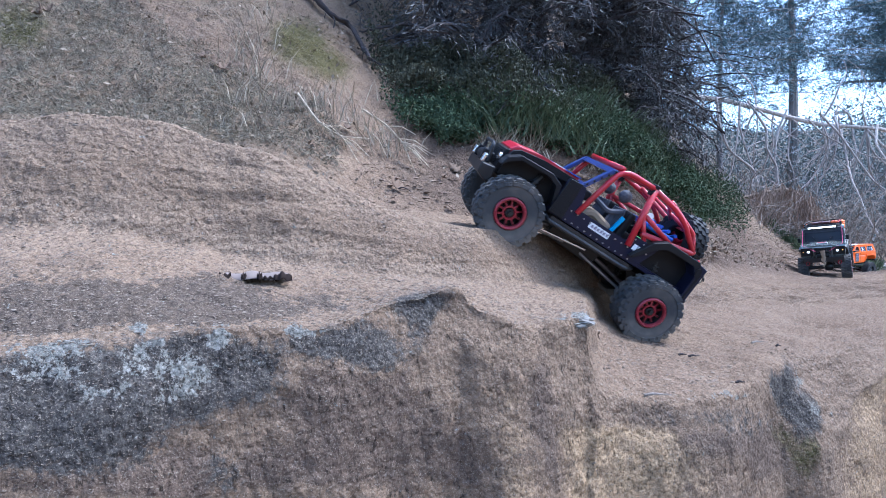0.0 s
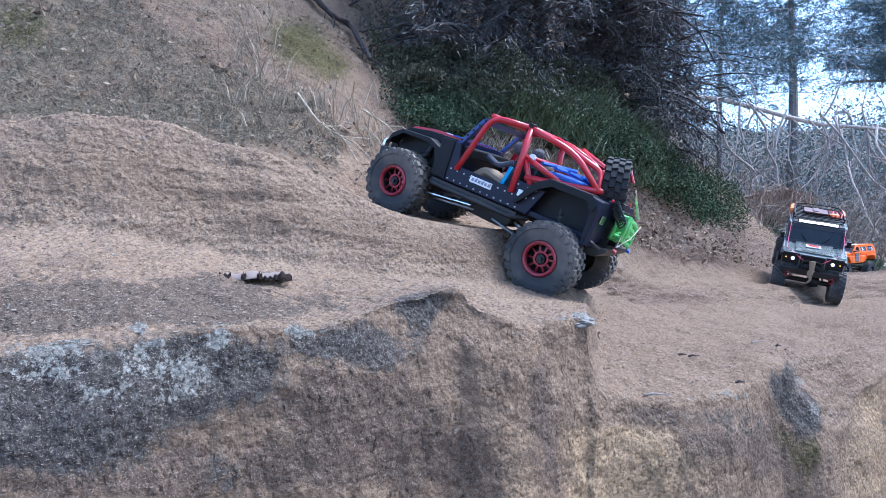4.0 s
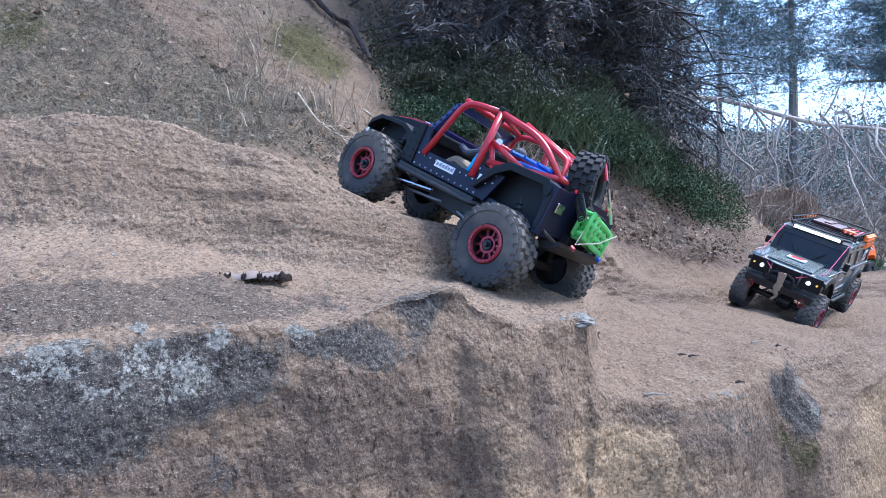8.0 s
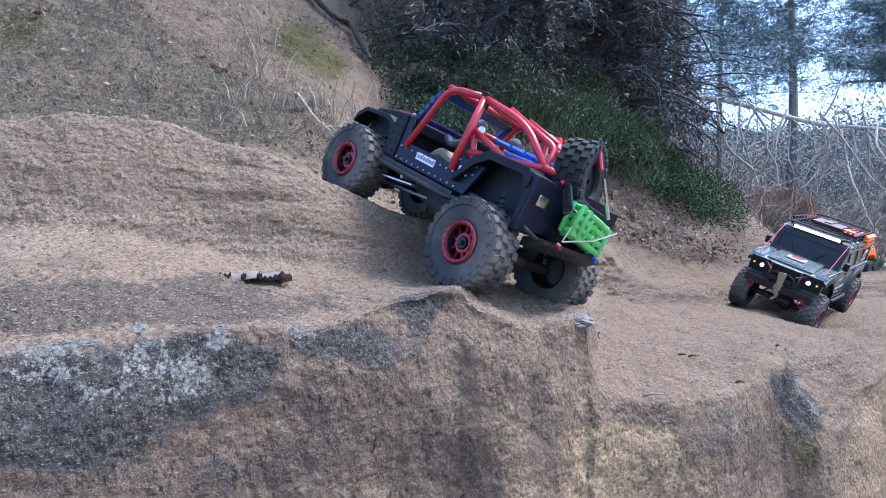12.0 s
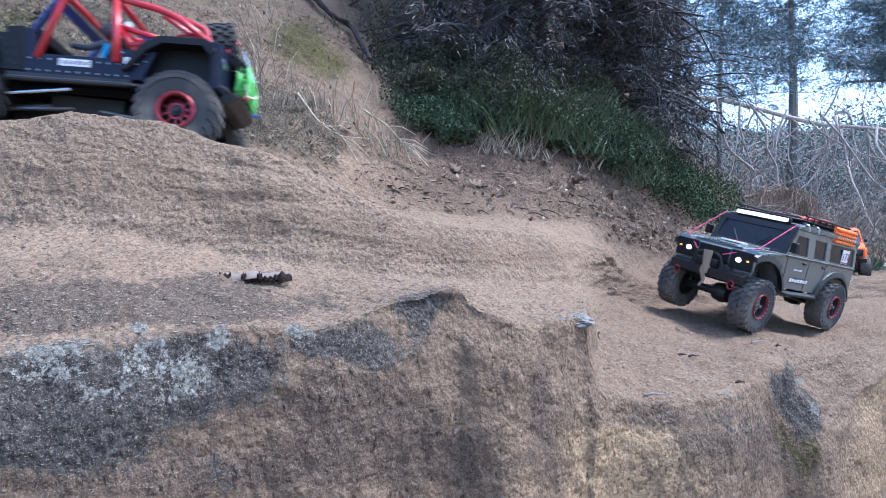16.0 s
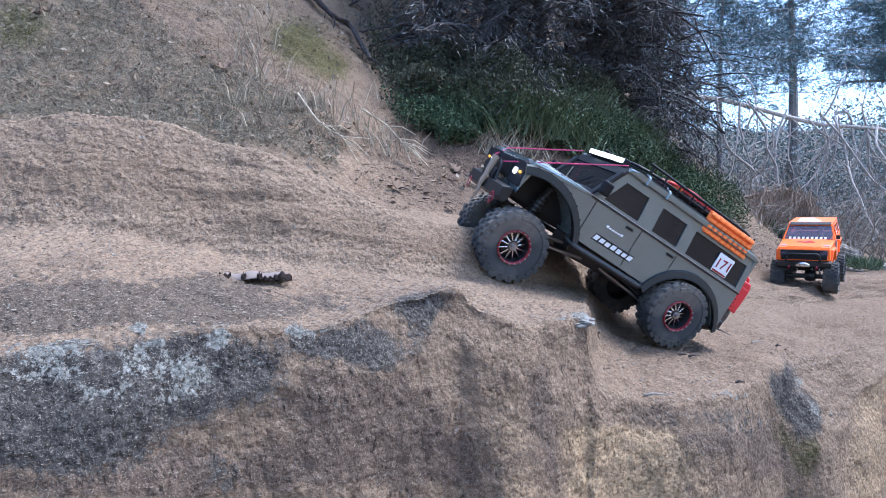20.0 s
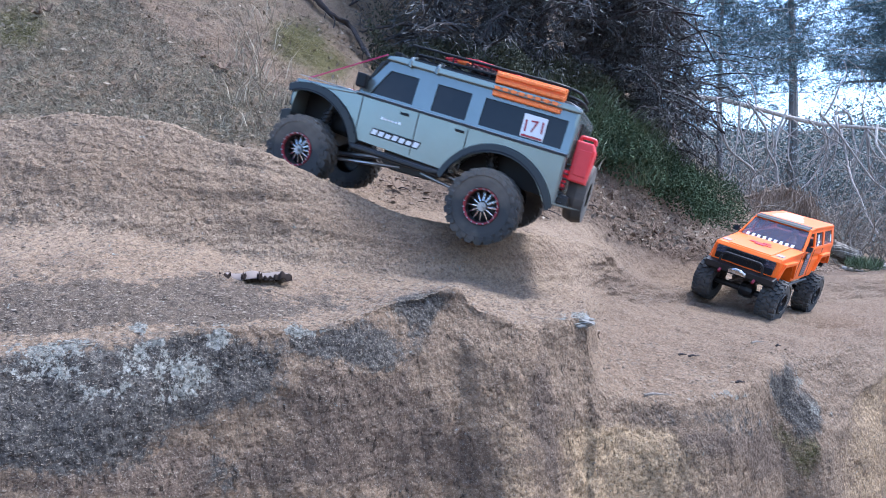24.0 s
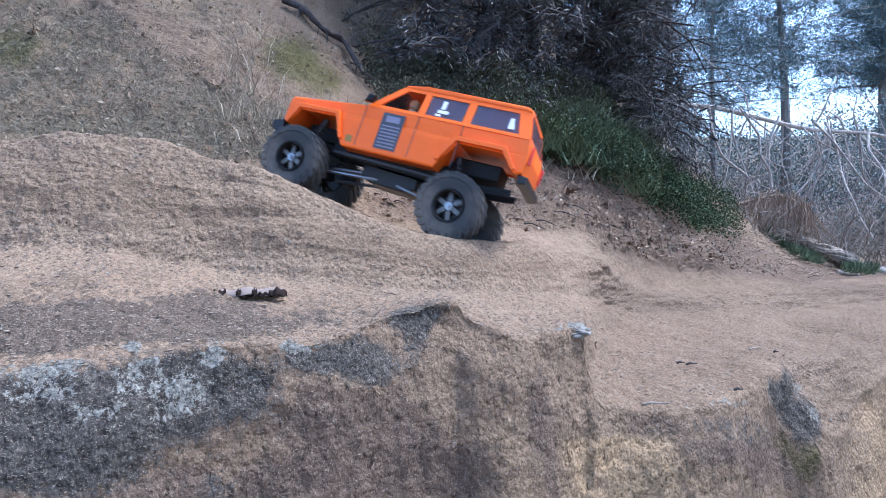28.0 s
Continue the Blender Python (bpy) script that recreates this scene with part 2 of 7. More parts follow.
def build_bank():
    rim, foot, crest, track, back = line(RIM, 1), line(FOOT, 6), line(CREST, 5), line(TRACK, 8), line(BACK, 8)
    b1, b2, b3 = line(BANK1, 12), line(BANK2, 14), line(BANK3, 14)
    wide = np.exp(-((US[:, None] - US[None]) / 0.07) ** 2)
    wide = (wide @ rim[1]) / wide.sum(1)
    hollow = 0.022 * np.exp(-((US - 0.30) / 0.07) ** 2) + 0.03 * np.exp(-((US + 0.2) / 0.25) ** 2)
    base = (rim[0] - 0.10, np.full_like(US, -0.75))
    low = (rim[0] - 0.055 + hollow, wide - 0.28)
    knee = (rim[0] - 0.022 + 0.3 * hollow, np.minimum(rim[1] - 0.03, wide - 0.06))
    east = np.clip((US - 0.50) / 0.08, 0, 1)
    east = east * east * (3 - 2 * east)
    kf = 0.45 - 0.33 * east
    shelf = ((1 - kf) * rim[0] + kf * foot[0], (1 - east) * (0.45 * rim[1] + 0.55 * foot[1] - 0.006) - east * 0.030)
    face = (0.6 * foot[0] + 0.4 * crest[0], 0.55 * foot[1] + 0.45 * crest[1])
    far = (np.full_like(US, 90.0), np.maximum(np.clip((0.75 - US) * 24, 0, 16) + np.clip((0.9 - US) * 3, 0, 3), 18.5 + 1.0 * np.sin(US * 9)))
    keys = [base, low, knee, rim, shelf, foot, face, crest, track, back, b1, b2, b3, far]
    steps = [14, 80, 34, 50, 44, 36, 54, 26, 30, 76, 84, 60, 12]
    rows, zone = [], []
    for k, n in enumerate(steps):
        for j in range(n + (k == len(steps) - 1)):
            f = j / n
            rows.append(np.stack([US * ((1 - f) * keys[k][0] + f * keys[k + 1][0]), (1 - f) * keys[k][0] + f * keys[k + 1][0], (1 - f) * keys[k][1] + f * keys[k + 1][1]], 1))
            zone.append(k + f)
    g = np.array(rows)
    # wear the edges round
    for k, w in ((4, 0.7), (2, 0.5)):
        soft = np.zeros_like(g)
        for j in range(-k, k + 1):
            soft += g[np.clip(np.arange(len(g)) + j, 0, len(g) - 1)] / (2 * k + 1)
        near = np.clip(1 - np.abs(np.array(zone) - 4.5) / 4, 0, 1) ** 0.25
        g = g + (soft - g) * (w * near)[:, None, None]
    nr, nc = g.shape[:2]
    zone = np.repeat(np.array(zone)[:, None], nc, 1)
    du, dv = np.gradient(g, axis=1), np.gradient(g, axis=0)
    nrm = np.cross(du, dv)
    nrm /= np.linalg.norm(nrm, axis=2, keepdims=True) + 1e-12
    p, d, zn, u = g.reshape(-1, 3), g[:, :, 1].ravel(), zone.ravel(), np.repeat(US[None], nr, 0).ravel()
    sel = lambda a, b, w=0.35: np.clip((zn - a) / w + 0.5, 0, 1) * np.clip((b - zn) / w + 0.5, 0, 1)
    wall, ledge, ridge, trail, bank = sel(0, 3.0), sel(3.0, 5.0), sel(5.0, 7.0), sel(7.0, 9.0), sel(9.0, 14)
    right = np.clip((u - 0.24) / 0.03, 0, 1)
    big = fbm(p, 0.11, 4, 3)
    mid = fbm(p, 0.035, 4, 11)
    fine = fbm(p, 0.011, 3, 23)
    strata = fbm(p, 0.05, 4, 31, (0.35, 0.35, 2.6))
    runnel = fbm(p, 0.03, 3, 41, (1, 1, 0.2))
    coarse = fbm(p, 0.35, 5, 51)
    chips = np.clip(np.abs(fbm(p, 0.05, 3, 61)) * 2.2, 0, 1)
    grainy = fbm(p, 0.006, 2, 29)
    h = wall * (0.014 * big + 0.0030 * mid + 0.0018 * runnel + 0.0016 * fine + 0.0010 * grainy)
    h += ledge * (0.006 * big + 0.0045 * mid + 0.0030 * fine + 0.0018 * grainy + right * (0.010 * strata + 0.006 * big + 0.004 * np.abs(fbm(p, 0.07, 4, 161, (0.6, 0.6, 2)))))
    high = (p[:, 2] - 0.16) / np.maximum(d, 0.3)

    def shelf_line(points, depth, fade):
        """A thin ledge along a line of bearing and height angle: proud above the line, fading upwards."""
        a = np.array(points)
        up = high - np.interp(u, a[:, 0], a[:, 1]) - 0.004 * fbm(p, 0.04, 3, 151)
        run = np.clip((u - a[0, 0]) / 0.03, 0, 1) * np.clip((a[-1, 0] - u) / 0.05, 0, 1)
        run = run * np.clip(0.55 + 1.2 * fbm(p, 0.09, 3, 157, (1, 1, 0.3)), 0.05, 1.4)
        return depth * run * np.clip(up / 0.003, 0, 1) * np.exp(-np.clip(up, 0, 1) / fade)

    ledges = shelf_line([(-0.80, 0.130), (-0.66, 0.138), (-0.56, 0.145), (-0.46, 0.132), (-0.36, 0.118)], 0.0024, 0.016)
    ledges += shelf_line([(-0.58, 0.100), (-0.53, 0.106), (-0.45, 0.102), (-0.38, 0.090), (-0.26, 0.068), (-0.15, 0.040)], 0.0024, 0.014)
    ledges += shelf_line([(-0.72, 0.098), (-0.60, 0.088), (-0.50, 0.080)], 0.0014, 0.010)
    ledges += shelf_line([(-0.30, 0.040), (-0.15, 0.020), (0.0, -0.002), (0.10, -0.012)], 0.0020, 0.012)
    ledges += shelf_line([(-0.40, 0.075), (-0.30, 0.050), (-0.20, 0.026), (-0.08, 0.004)], 0.0014, 0.010)
    ledges += shelf_line([(-0.36, 0.150), (-0.28, 0.128), (-0.20, 0.100), (-0.12, 0.068)], 0.0014, 0.012)
    lay = ((p[:, 2] + 0.030 * fbm(p, 0.25, 3, 131) + 0.15 * p[:, 0]) / 0.047) % 1.0
    lay = (1 - lay) * np.clip(0.45 + 1.3 * fbm(p, 0.10, 3, 137, (0.5, 0.5, 1)), 0, 1)
    h += ridge * (1 - right) * (ledges / np.maximum(ridge, 0.2) + 0.0014 * lay + 0.006 * big + 0.004 * strata + 0.0030 * mid + 0.0018 * fine + 0.0010 * grainy)
    h += ridge * right * (0.022 * strata + 0.006 * mid + 0.0025 * fine + 0.010 * big)
    h += trail * (0.006 * big + 0.004 * mid + 0.002 * fine) * np.clip(d, 0.8, 2)
    h += bank * (0.05 * coarse * np.clip(d - 1.1, 0, 2) * np.clip((0.58 - u) * 8, 0.1, 1) + 0.016 * big * np.clip(d / 1.5, 1, 4) * np.clip((0.60 - u) * 8, 0.25, 1) + 0.010 * mid + 0.003 * fine)
    p2 = p + nrm.reshape(-1, 3) * h[:, None]
    # a dip at the outer edge of the track
    p2[:, 2] -= 0.018 * np.exp(-((p[:, 0] - 0.88) ** 2 + (p[:, 1] - 1.42) ** 2) / 0.11 ** 2)
    p2[:, 2] -= 0.040 * np.exp(-((p[:, 0] - 1.00) ** 2 + (p[:, 1] - 1.62) ** 2) / 0.075 ** 2)
    idx = np.arange(nr * nc).reshape(nr, nc)
    q = np.stack([idx[:-1, :-1], idx[:-1, 1:], idx[1:, 1:], idx[1:, :-1]], -1).reshape(-1, 4)
    ob = sheet("ground", p2, q.tolist(), GROUND)
    me = ob.data
    stain = fbm(p, 0.16, 4, 71) + 0.25 * fbm(p, 0.05, 3, 74)
    drop = np.repeat((rim[1])[None], nr, 0).ravel() - p2[:, 2]
    wu = u + 0.016 * fbm(p, 0.05, 4, 111)
    wv = high + 0.012 * fbm(p, 0.05, 4, 117)
    # stains on the wall, by bearing, height angle, width, height and strength
    spots = lambda rows: np.clip(sum(k * np.exp(-(((wu - a) / w) ** 2 + ((wv - b) / h2) ** 2) ** 1.5) for a, b, w, h2, k in rows), 0, 1.2)
    front = sel(0, 3.35, 0.4)
    dark = spots([(-0.70, -0.235, 0.16, 0.075, 0.9), (-0.50, -0.225, 0.13, 0.085, 1.0), (-0.40, -0.20, 0.10, 0.075, 0.9), (-0.30, -0.205, 0.06, 0.065, 0.5), (-0.205, -0.150, 0.060, 0.035, 0.9), (-0.115, -0.160, 0.055, 0.050, 0.95),
                  (-0.04, -0.085, 0.055, 0.030, 1.0), (-0.035, -0.125, 0.025, 0.05, 0.6), (0.552, -0.222, 0.016, 0.040, 0.85), (0.585, -0.240, 0.034, 0.045, 0.7), (0.60, -0.285, 0.03, 0.035, 0.9),
                  (-0.36, -0.37, 0.035, 0.05, 0.6), (-0.64, -0.33, 0.17, 0.045, 0.9), (0.49, -0.285, 0.07, 0.030, 0.45), (0.40, -0.275, 0.07, 0.025, 0.40)])
    light = spots([(-0.37, -0.140, 0.022, 0.022, 1.1), (-0.505, -0.130, 0.020, 0.007, 1.2), (-0.475, -0.150, 0.017, 0.007, 1.2), (-0.245, -0.130, 0.022, 0.013, 1.2), (-0.205, -0.130, 0.020, 0.011, 1.2), (-0.49, -0.180, 0.045, 0.036, 0.72),
                   (-0.60, -0.160, 0.05, 0.012, 0.62), (-0.69, -0.165, 0.06, 0.010, 0.62), (-0.63, -0.215, 0.06, 0.028, 0.36), (-0.55, -0.240, 0.06, 0.024, 0.38), (-0.42, -0.205, 0.035, 0.030, 0.55), (-0.45, -0.245, 0.05, 0.022, 0.55),
                   (0.590, -0.215, 0.020, 0.016, 1.0), (0.61, -0.260, 0.014, 0.03, 0.6), (0.47, -0.243, 0.05, 0.004, 0.6), (0.39, -0.246, 0.05, 0.004, 0.4), (-0.40, -0.185, 0.04, 0.035, 0.45), (-0.66, -0.190, 0.06, 0.03, 0.34), (-0.58, -0.20, 0.05, 0.03, 0.32), (0.225, -0.107, 0.020, 0.010, 1.1), (0.19, -0.110, 0.012, 0.006, 0.7)])
    brown = spots([(-0.42, -0.375, 0.10, 0.055, 0.85), (-0.20, -0.24, 0.11, 0.10, 0.75), (-0.06, -0.32, 0.10, 0.10, 0.75), (-0.24, -0.36, 0.14, 0.05, 0.7), (-0.09, -0.19, 0.05, 0.06, 0.5), (0.165, -0.25, 0.028, 0.11, 0.75), (0.19, -0.37, 0.030, 0.06, 0.6), (0.05, -0.36, 0.06, 0.06, 0.5),
                   (0.48, -0.30, 0.10, 0.035, 0.75), (0.53, -0.34, 0.05, 0.05, 0.8), (0.42, -0.33, 0.07, 0.03, 0.5), (0.35, -0.27, 0.06, 0.022, 0.6), (-0.62, -0.36, 0.20, 0.06, 0.9), (0.66, -0.26, 0.035, 0.05, 0.45)])
    speckled = spots([(-0.69, -0.118, 0.13, 0.022, 0.75), (-0.60, -0.085, 0.20, 0.045, 0.85), (-0.38, -0.080, 0.13, 0.042, 0.82), (-0.62, -0.02, 0.15, 0.020, 0.35), (-0.16, -0.085, 0.10, 0.020, 0.5), (-0.42, -0.10, 0.20, 0.020, 0.5), (0.12, -0.10, 0.07, 0.012, 0.40)])
    grove = 1 / (1 + np.exp(-(u + 0.17) / 0.02))
    masks = {
        "face": np.clip(wall, 0, 1),
        "bed": np.clip(ridge * (1 - right) + 0.5 * right * sel(3.4, 7.5, 0.6), 0, 1),
        "crust": np.clip(front * dark, 0, 1),
        "brown": np.clip(front * brown * (1 - np.clip(dark, 0, 1)) + 0.15 * ridge * (1 - right) * np.clip(stain + 0.2, 0, 1) + 0.75 * sel(8.4, 10.8, 0.6) * np.clip((u - 0.16) * 8, 0, 1) * np.clip(0.75 + fbm(p, 0.15, 4, 101), 0, 1), 0, 1),
        "speckled": np.clip(sel(2.9, 5.2, 0.4) * speckled + 0.12 * ridge * (1 - right) * np.clip(0.6 * stain, 0, 1), 0, 1),
        "pale": np.clip(front * light, 0, 1.1),
        "tan": np.clip(np.clip(1 - 1.1 * dark - 0.7 * brown, 0, 1) * wall * (np.exp(-((u - 0.30) / 0.13) ** 2) * np.clip((-0.262 - wv) * 22, 0, 1) + 0.3 * np.exp(-((u - 0.11) / 0.05) ** 2) * np.clip((-0.15 - wv) * 12, 0, 1) + 0.55 * np.exp(-((u - 0.70) / 0.06) ** 2)), 0, 1),
        "moss": np.clip(wall * np.exp(-((u - 0.603) / 0.020) ** 2 - ((high + 0.335) / 0.04) ** 2) * 0.62 + bank * np.exp(-((u + 0.235) / 0.055) ** 2 - ((high - 0.345) / 0.050) ** 2) * 1.0
                        + bank * np.exp(-((u + 0.175) / 0.04) ** 2 - ((high - 0.30) / 0.03) ** 2) * 0.7
                        + bank * np.exp(-((u + 0.700) / 0.055) ** 2 - ((high - 0.365) / 0.035) ** 2) * 1.1
                        + wall * np.exp(-((u - 0.565) / 0.03) ** 2) * np.exp(-((drop - 0.10) / 0.03) ** 2) * 0.55, 0, 1),
        "mould": np.clip((1 - np.exp(-(scar(p) / 0.035) ** 2) * np.clip((u + 0.52) * 12, 0, 1)) * bank * np.clip(-0.16 - u, 0, 0.2) * 5 * np.clip(0.75 + 1.0 * fbm(p, 0.25, 4, 91), 0, 1) + bank * np.clip((zn - 10.6), 0, 1) * grove, 0, 1),
        "sand": np.clip((1 - 0.4 * right) * sel(3.2, 5.6, 0.6) * (0.45 + 0.45 * np.clip(zn - 4.1, 0, 1) + 0.6 * fbm(p, 0.12, 4, 95)) * (1 - 0.7 * np.clip(speckled, 0, 1)) + (1 - 0.4 * right) * sel(6.5, 9.0) * 0.7 * (1 - 0.6 * right), 0, 1),
        "red": np.clip(0.5 * bank * np.exp(-(scar(p) / 0.035) ** 2) * np.clip((-0.10 - u) * 12, 0, 1) + sel(9.0, 10.6, 0.8) * np.clip((u + 0.16) * 6, 0, 1) + right * sel(5.0, 9.5, 0.6) * np.clip(0.55 + 0.8 * fbm(p, 0.2, 4, 99, (0.5, 0.5, 3)), 0, 1) + 0.35 * right * sel(3.2, 5.0, 0.5), 0, 1),
    }
    for key, v in masks.items():
        a = me.attributes.new(key, "FLOAT", "POINT")
        a.data.foreach_set("value", v.astype(np.float32))
    tagged(ob, "eroded tan sandstone bank with ledge, wall and ridge", "ground", kind="structure")
    return p2.reshape(nr, nc, 3), zone


BANK, ZONE = build_bank()


def spot(u, zone):
    """The place on the bank at a bearing, and at a line number of the profile (3 rim, 5 foot, 7 crest, 9 back, 10 slope)."""
    c = int(np.argmin(np.abs(US - u)))
    r = int(np.argmin(np.abs(ZONE[:, 0] - zone)))
    return Vector(BANK[r, c])


def at(u, v, low=8.5):
    """The line number of the profile at which the bank, behind a given line, rises to a height angle."""
    c = int(np.argmin(np.abs(US - u)))
    for r in np.where(ZONE[:, 0] >= low)[0]:
        if (BANK[r, c, 2] - 0.16) / BANK[r, c, 1] >= v:
            return float(ZONE[r, 0])
    return 12.0


def slope_normal(u, zone):
    a, b, c = spot(u - 0.01, zone), spot(u + 0.01, zone), spot(u, zone + 0.12)
    return (b - a).cross(c - a).normalized()


def lower_ground():
    n = 60
    xs = np.linspace(-1, 1, n)
    xs = np.sign(xs) * np.abs(xs) ** 3 * 300
    v = [(x, y, -0.76 + 0.02 * noise.noise((x * 0.9, y * 0.9, 0))) for y in xs for x in xs]
    f = [(j * n + i, j * n + i + 1, (j + 1) * n + i + 1, (j + 1) * n + i) for j in range(n - 1) for i in range(n - 1)]
    tagged(sheet("ground_lower", v, f, GROUND), "flat sandy ground at the foot of the bank", "ground", kind="structure")


lower_ground()
# ---------------------------------------------------------------- kit for the model cars (x forward, y to the car's left, z up, origin between the axles)
def box(bm, x0, x1, y0, y1, z0, z1, bev=0.0, m=None):
    r = bmesh.ops.create_cube(bm, size=1, matrix=Matrix.Translation(((x0 + x1) / 2, (y0 + y1) / 2, (z0 + z1) / 2)) @ Matrix.Diagonal((abs(x1 - x0), abs(y1 - y0), abs(z1 - z0), 1)))
    vs = r["verts"]
    if bev:
        es = {e for v in vs for e in v.link_edges}
        vs = bmesh.ops.bevel(bm, geom=list(es), offset=bev, segments=2, affect="EDGES", profile=0.5)["verts"]
    if m is not None:
        bmesh.ops.transform(bm, matrix=m, verts=vs)
    return vs


def tube(bm, pts, r, seg=10, closed=False, r2=None):
    """A round bar through the points."""
    pts = [Vector(p) for p in pts]
    n = len(pts)
    rings = []
    up = Vector((0.13, 0.31, 0.94)).normalized()
    for i, p in enumerate(pts):
        a, b = pts[max(i - 1, 0)], pts[min(i + 1, n - 1)]
        if closed:
            a, b = pts[i - 1], pts[(i + 1) % n]
        t = (b - a).normalized()
        s = t.cross(up)
        if s.length < 0.1:
            s = t.cross(Vector((1, 0, 0)))
        s.normalize()
        w = s.cross(t)
        rr = r if r2 is None else r + (r2 - r) * i / max(n - 1, 1)
        rings.append([bm.verts.new(p + rr * (math.cos(k * math.tau / seg) * s + math.sin(k * math.tau / seg) * w)) for k in range(seg)])
    pairs = list(zip(rings, rings[1:])) + ([(rings[-1], rings[0])] if closed else [])
    for a, b in pairs:
        for k in range(seg):
            bm.faces.new((a[k], a[(k + 1) % seg], b[(k + 1) % seg], b[k]))
    if not closed:
        bm.faces.new(rings[0])
        bm.faces.new(list(reversed(rings[-1])))


def bend(pts, steps=5):
    """Rounds the corners of a run of points."""
    pts = [Vector(p) for p in pts]
    out = [pts[0]]
    for a, b, c in zip(pts, pts[1:], pts[2:]):
        r = min((b - a).length, (c - b).length) * 0.35
        p, q = b + (a - b).normalized() * r, b + (c - b).normalized() * r
        for k in range(steps + 1):
            f = k / steps
            out.append(p.lerp(b, f).lerp(b.lerp(q, f), f))
    return out + [pts[-1]]


def prism(bm, profile, y0, y1, bev=0.0):
    """A profile in x and z drawn out along y."""
    a = [bm.verts.new((x, y0, z)) for x, z in profile]
    b = [bm.verts.new((x, y1, z)) for x, z in profile]
    n = len(a)
    fs = [bm.faces.new(a), bm.faces.new(list(reversed(b)))]
    for i in range(n):
        fs.append(bm.faces.new((a[i], b[i], b[(i + 1) % n], a[(i + 1) % n])))
    if bev:
        es = {e for f in fs[:2] for e in f.edges}
        bmesh.ops.bevel(bm, geom=list(es), offset=bev, segments=2, affect="EDGES", profile=0.5)
    return a + b


def lathe(bm, profile, seg=32, y=0.0, x=0.0, z=0.0):
    """Turns a profile of (radius, y) about the y axis."""
    rings = [[bm.verts.new((x + r * math.cos(k * math.tau / seg), y + h, z + r * math.sin(k * math.tau / seg))) for k in range(seg)] for r, h in profile]
    for a, b in zip(rings, rings[1:]):
        for k in range(seg):
            bm.faces.new((a[k], b[k], b[(k + 1) % seg], a[(k + 1) % seg]))
    return rings


def disc(bm, x, y, z, r, depth, axis="X", seg=20):
    m = Matrix.Translation((x, y, z)) @ (Matrix.Rotation(radians(90), 4, "Y") if axis == "X" else Matrix.Rotation(radians(90), 4, "X") if axis == "Y" else Matrix())
    return bmesh.ops.create_cone(bm, cap_ends=True, segments=seg, radius1=r, radius2=r * 0.93, depth=depth, matrix=m)["verts"]


def grid_panel(bm, xs, zs, holes, y, thick):
    """A flat side panel of cells with openings left out, given its thickness."""
    v = {(i, j): bm.verts.new((x, y, z)) for i, x in enumerate(xs) for j, z in enumerate(zs)}
    fs = [bm.faces.new((v[i, j], v[i + 1, j], v[i + 1, j + 1], v[i, j + 1])) for i in range(len(xs) - 1) for j in range(len(zs) - 1) if (i, j) not in holes]
    for k in [k for k in v.values() if not k.link_faces]:
        bm.verts.remove(k)
    r = bmesh.ops.extrude_face_region(bm, geom=fs)
    bmesh.ops.translate(bm, vec=(0, -thick if y > 0 else thick, 0), verts=[g for g in r["geom"] if isinstance(g, bmesh.types.BMVert)])


def warp(bm, f):
    for v in bm.verts:
        v.co = Vector(f(v.co))


def arch(cx, r, a0, a1, n=9, z0=0.0):
    return [(cx + r * math.cos(radians(a0 + (a1 - a0) * k / n)), z0 + r * math.sin(radians(a0 + (a1 - a0) * k / n))) for k in range(n + 1)]


def flare(bm, cx, r, width, y, a0, a1, side, n=12, thick=0.004, z0=0.0, drop=0.006):
    """A wheel-arch flare: a curved lip that stands out from the body."""
    pts = arch(cx, r, a0, a1, n, z0)
    rows = []
    for x, z in pts:
        ux, uz = (x - cx) / r, (z - z0) / r
        rows.append([bm.verts.new(c) for c in ((x + ux * thick, y * side, z + uz * thick), (x + ux * thick, (y + width) * side, z + uz * thick - drop * 0.4),
                                               (x + ux * 0.001, (y + width + 0.002) * side, z + uz * 0.001 - drop), (x, y * side, z))])
    for a, b in zip(rows, rows[1:]):
        for k in range(4):
            bm.faces.new((a[k], a[(k + 1) % 4], b[(k + 1) % 4], b[k]))
    bm.faces.new(rows[0])
    bm.faces.new(list(reversed(rows[-1])))


def lettering(name, text, size, mat, parent, m):
    c = bpy.data.curves.new(name, "FONT")
    c.body, c.size, c.extrude, c.align_x, c.align_y = text, size, 0.0004, "CENTER", "CENTER"
    tmp = bpy.data.objects.new("text_source", c)
    scene.collection.objects.link(tmp)
    bpy.context.view_layer.update()
    me = bpy.data.meshes.new_from_object(tmp)
    bpy.data.objects.remove(tmp)
    me.materials.clear()
    me.materials.append(mat)
    ob = new(name, me)
    ob.parent, ob.matrix_basis = parent, m
    return ob


RUBBER = paint("tyre_rubber", (0.045, 0.045, 0.047), 0.85, 0, 0.8, 45, 0.25, dustc=(0.20, 0.168, 0.140))
# darker, less dusty copy of the rubber, with the spare's shade in its colour
SHADED_RUBBER = paint("shaded_tyre_rubber", (0.016, 0.016, 0.018), 0.7, 0, 0.2, 45, 0.25, dustc=(0.07, 0.06, 0.052))
BLACK = paint("black_plastic", (0.008, 0.008, 0.010), 0.5, 0, 0.06, 70, 0.2, dustc=(0.06, 0.052, 0.046))
SATIN = paint("satin_black_metal", (0.018, 0.018, 0.02), 0.4, 0.3, 0.2, 80, 0.4, dustc=(0.10, 0.08, 0.068))
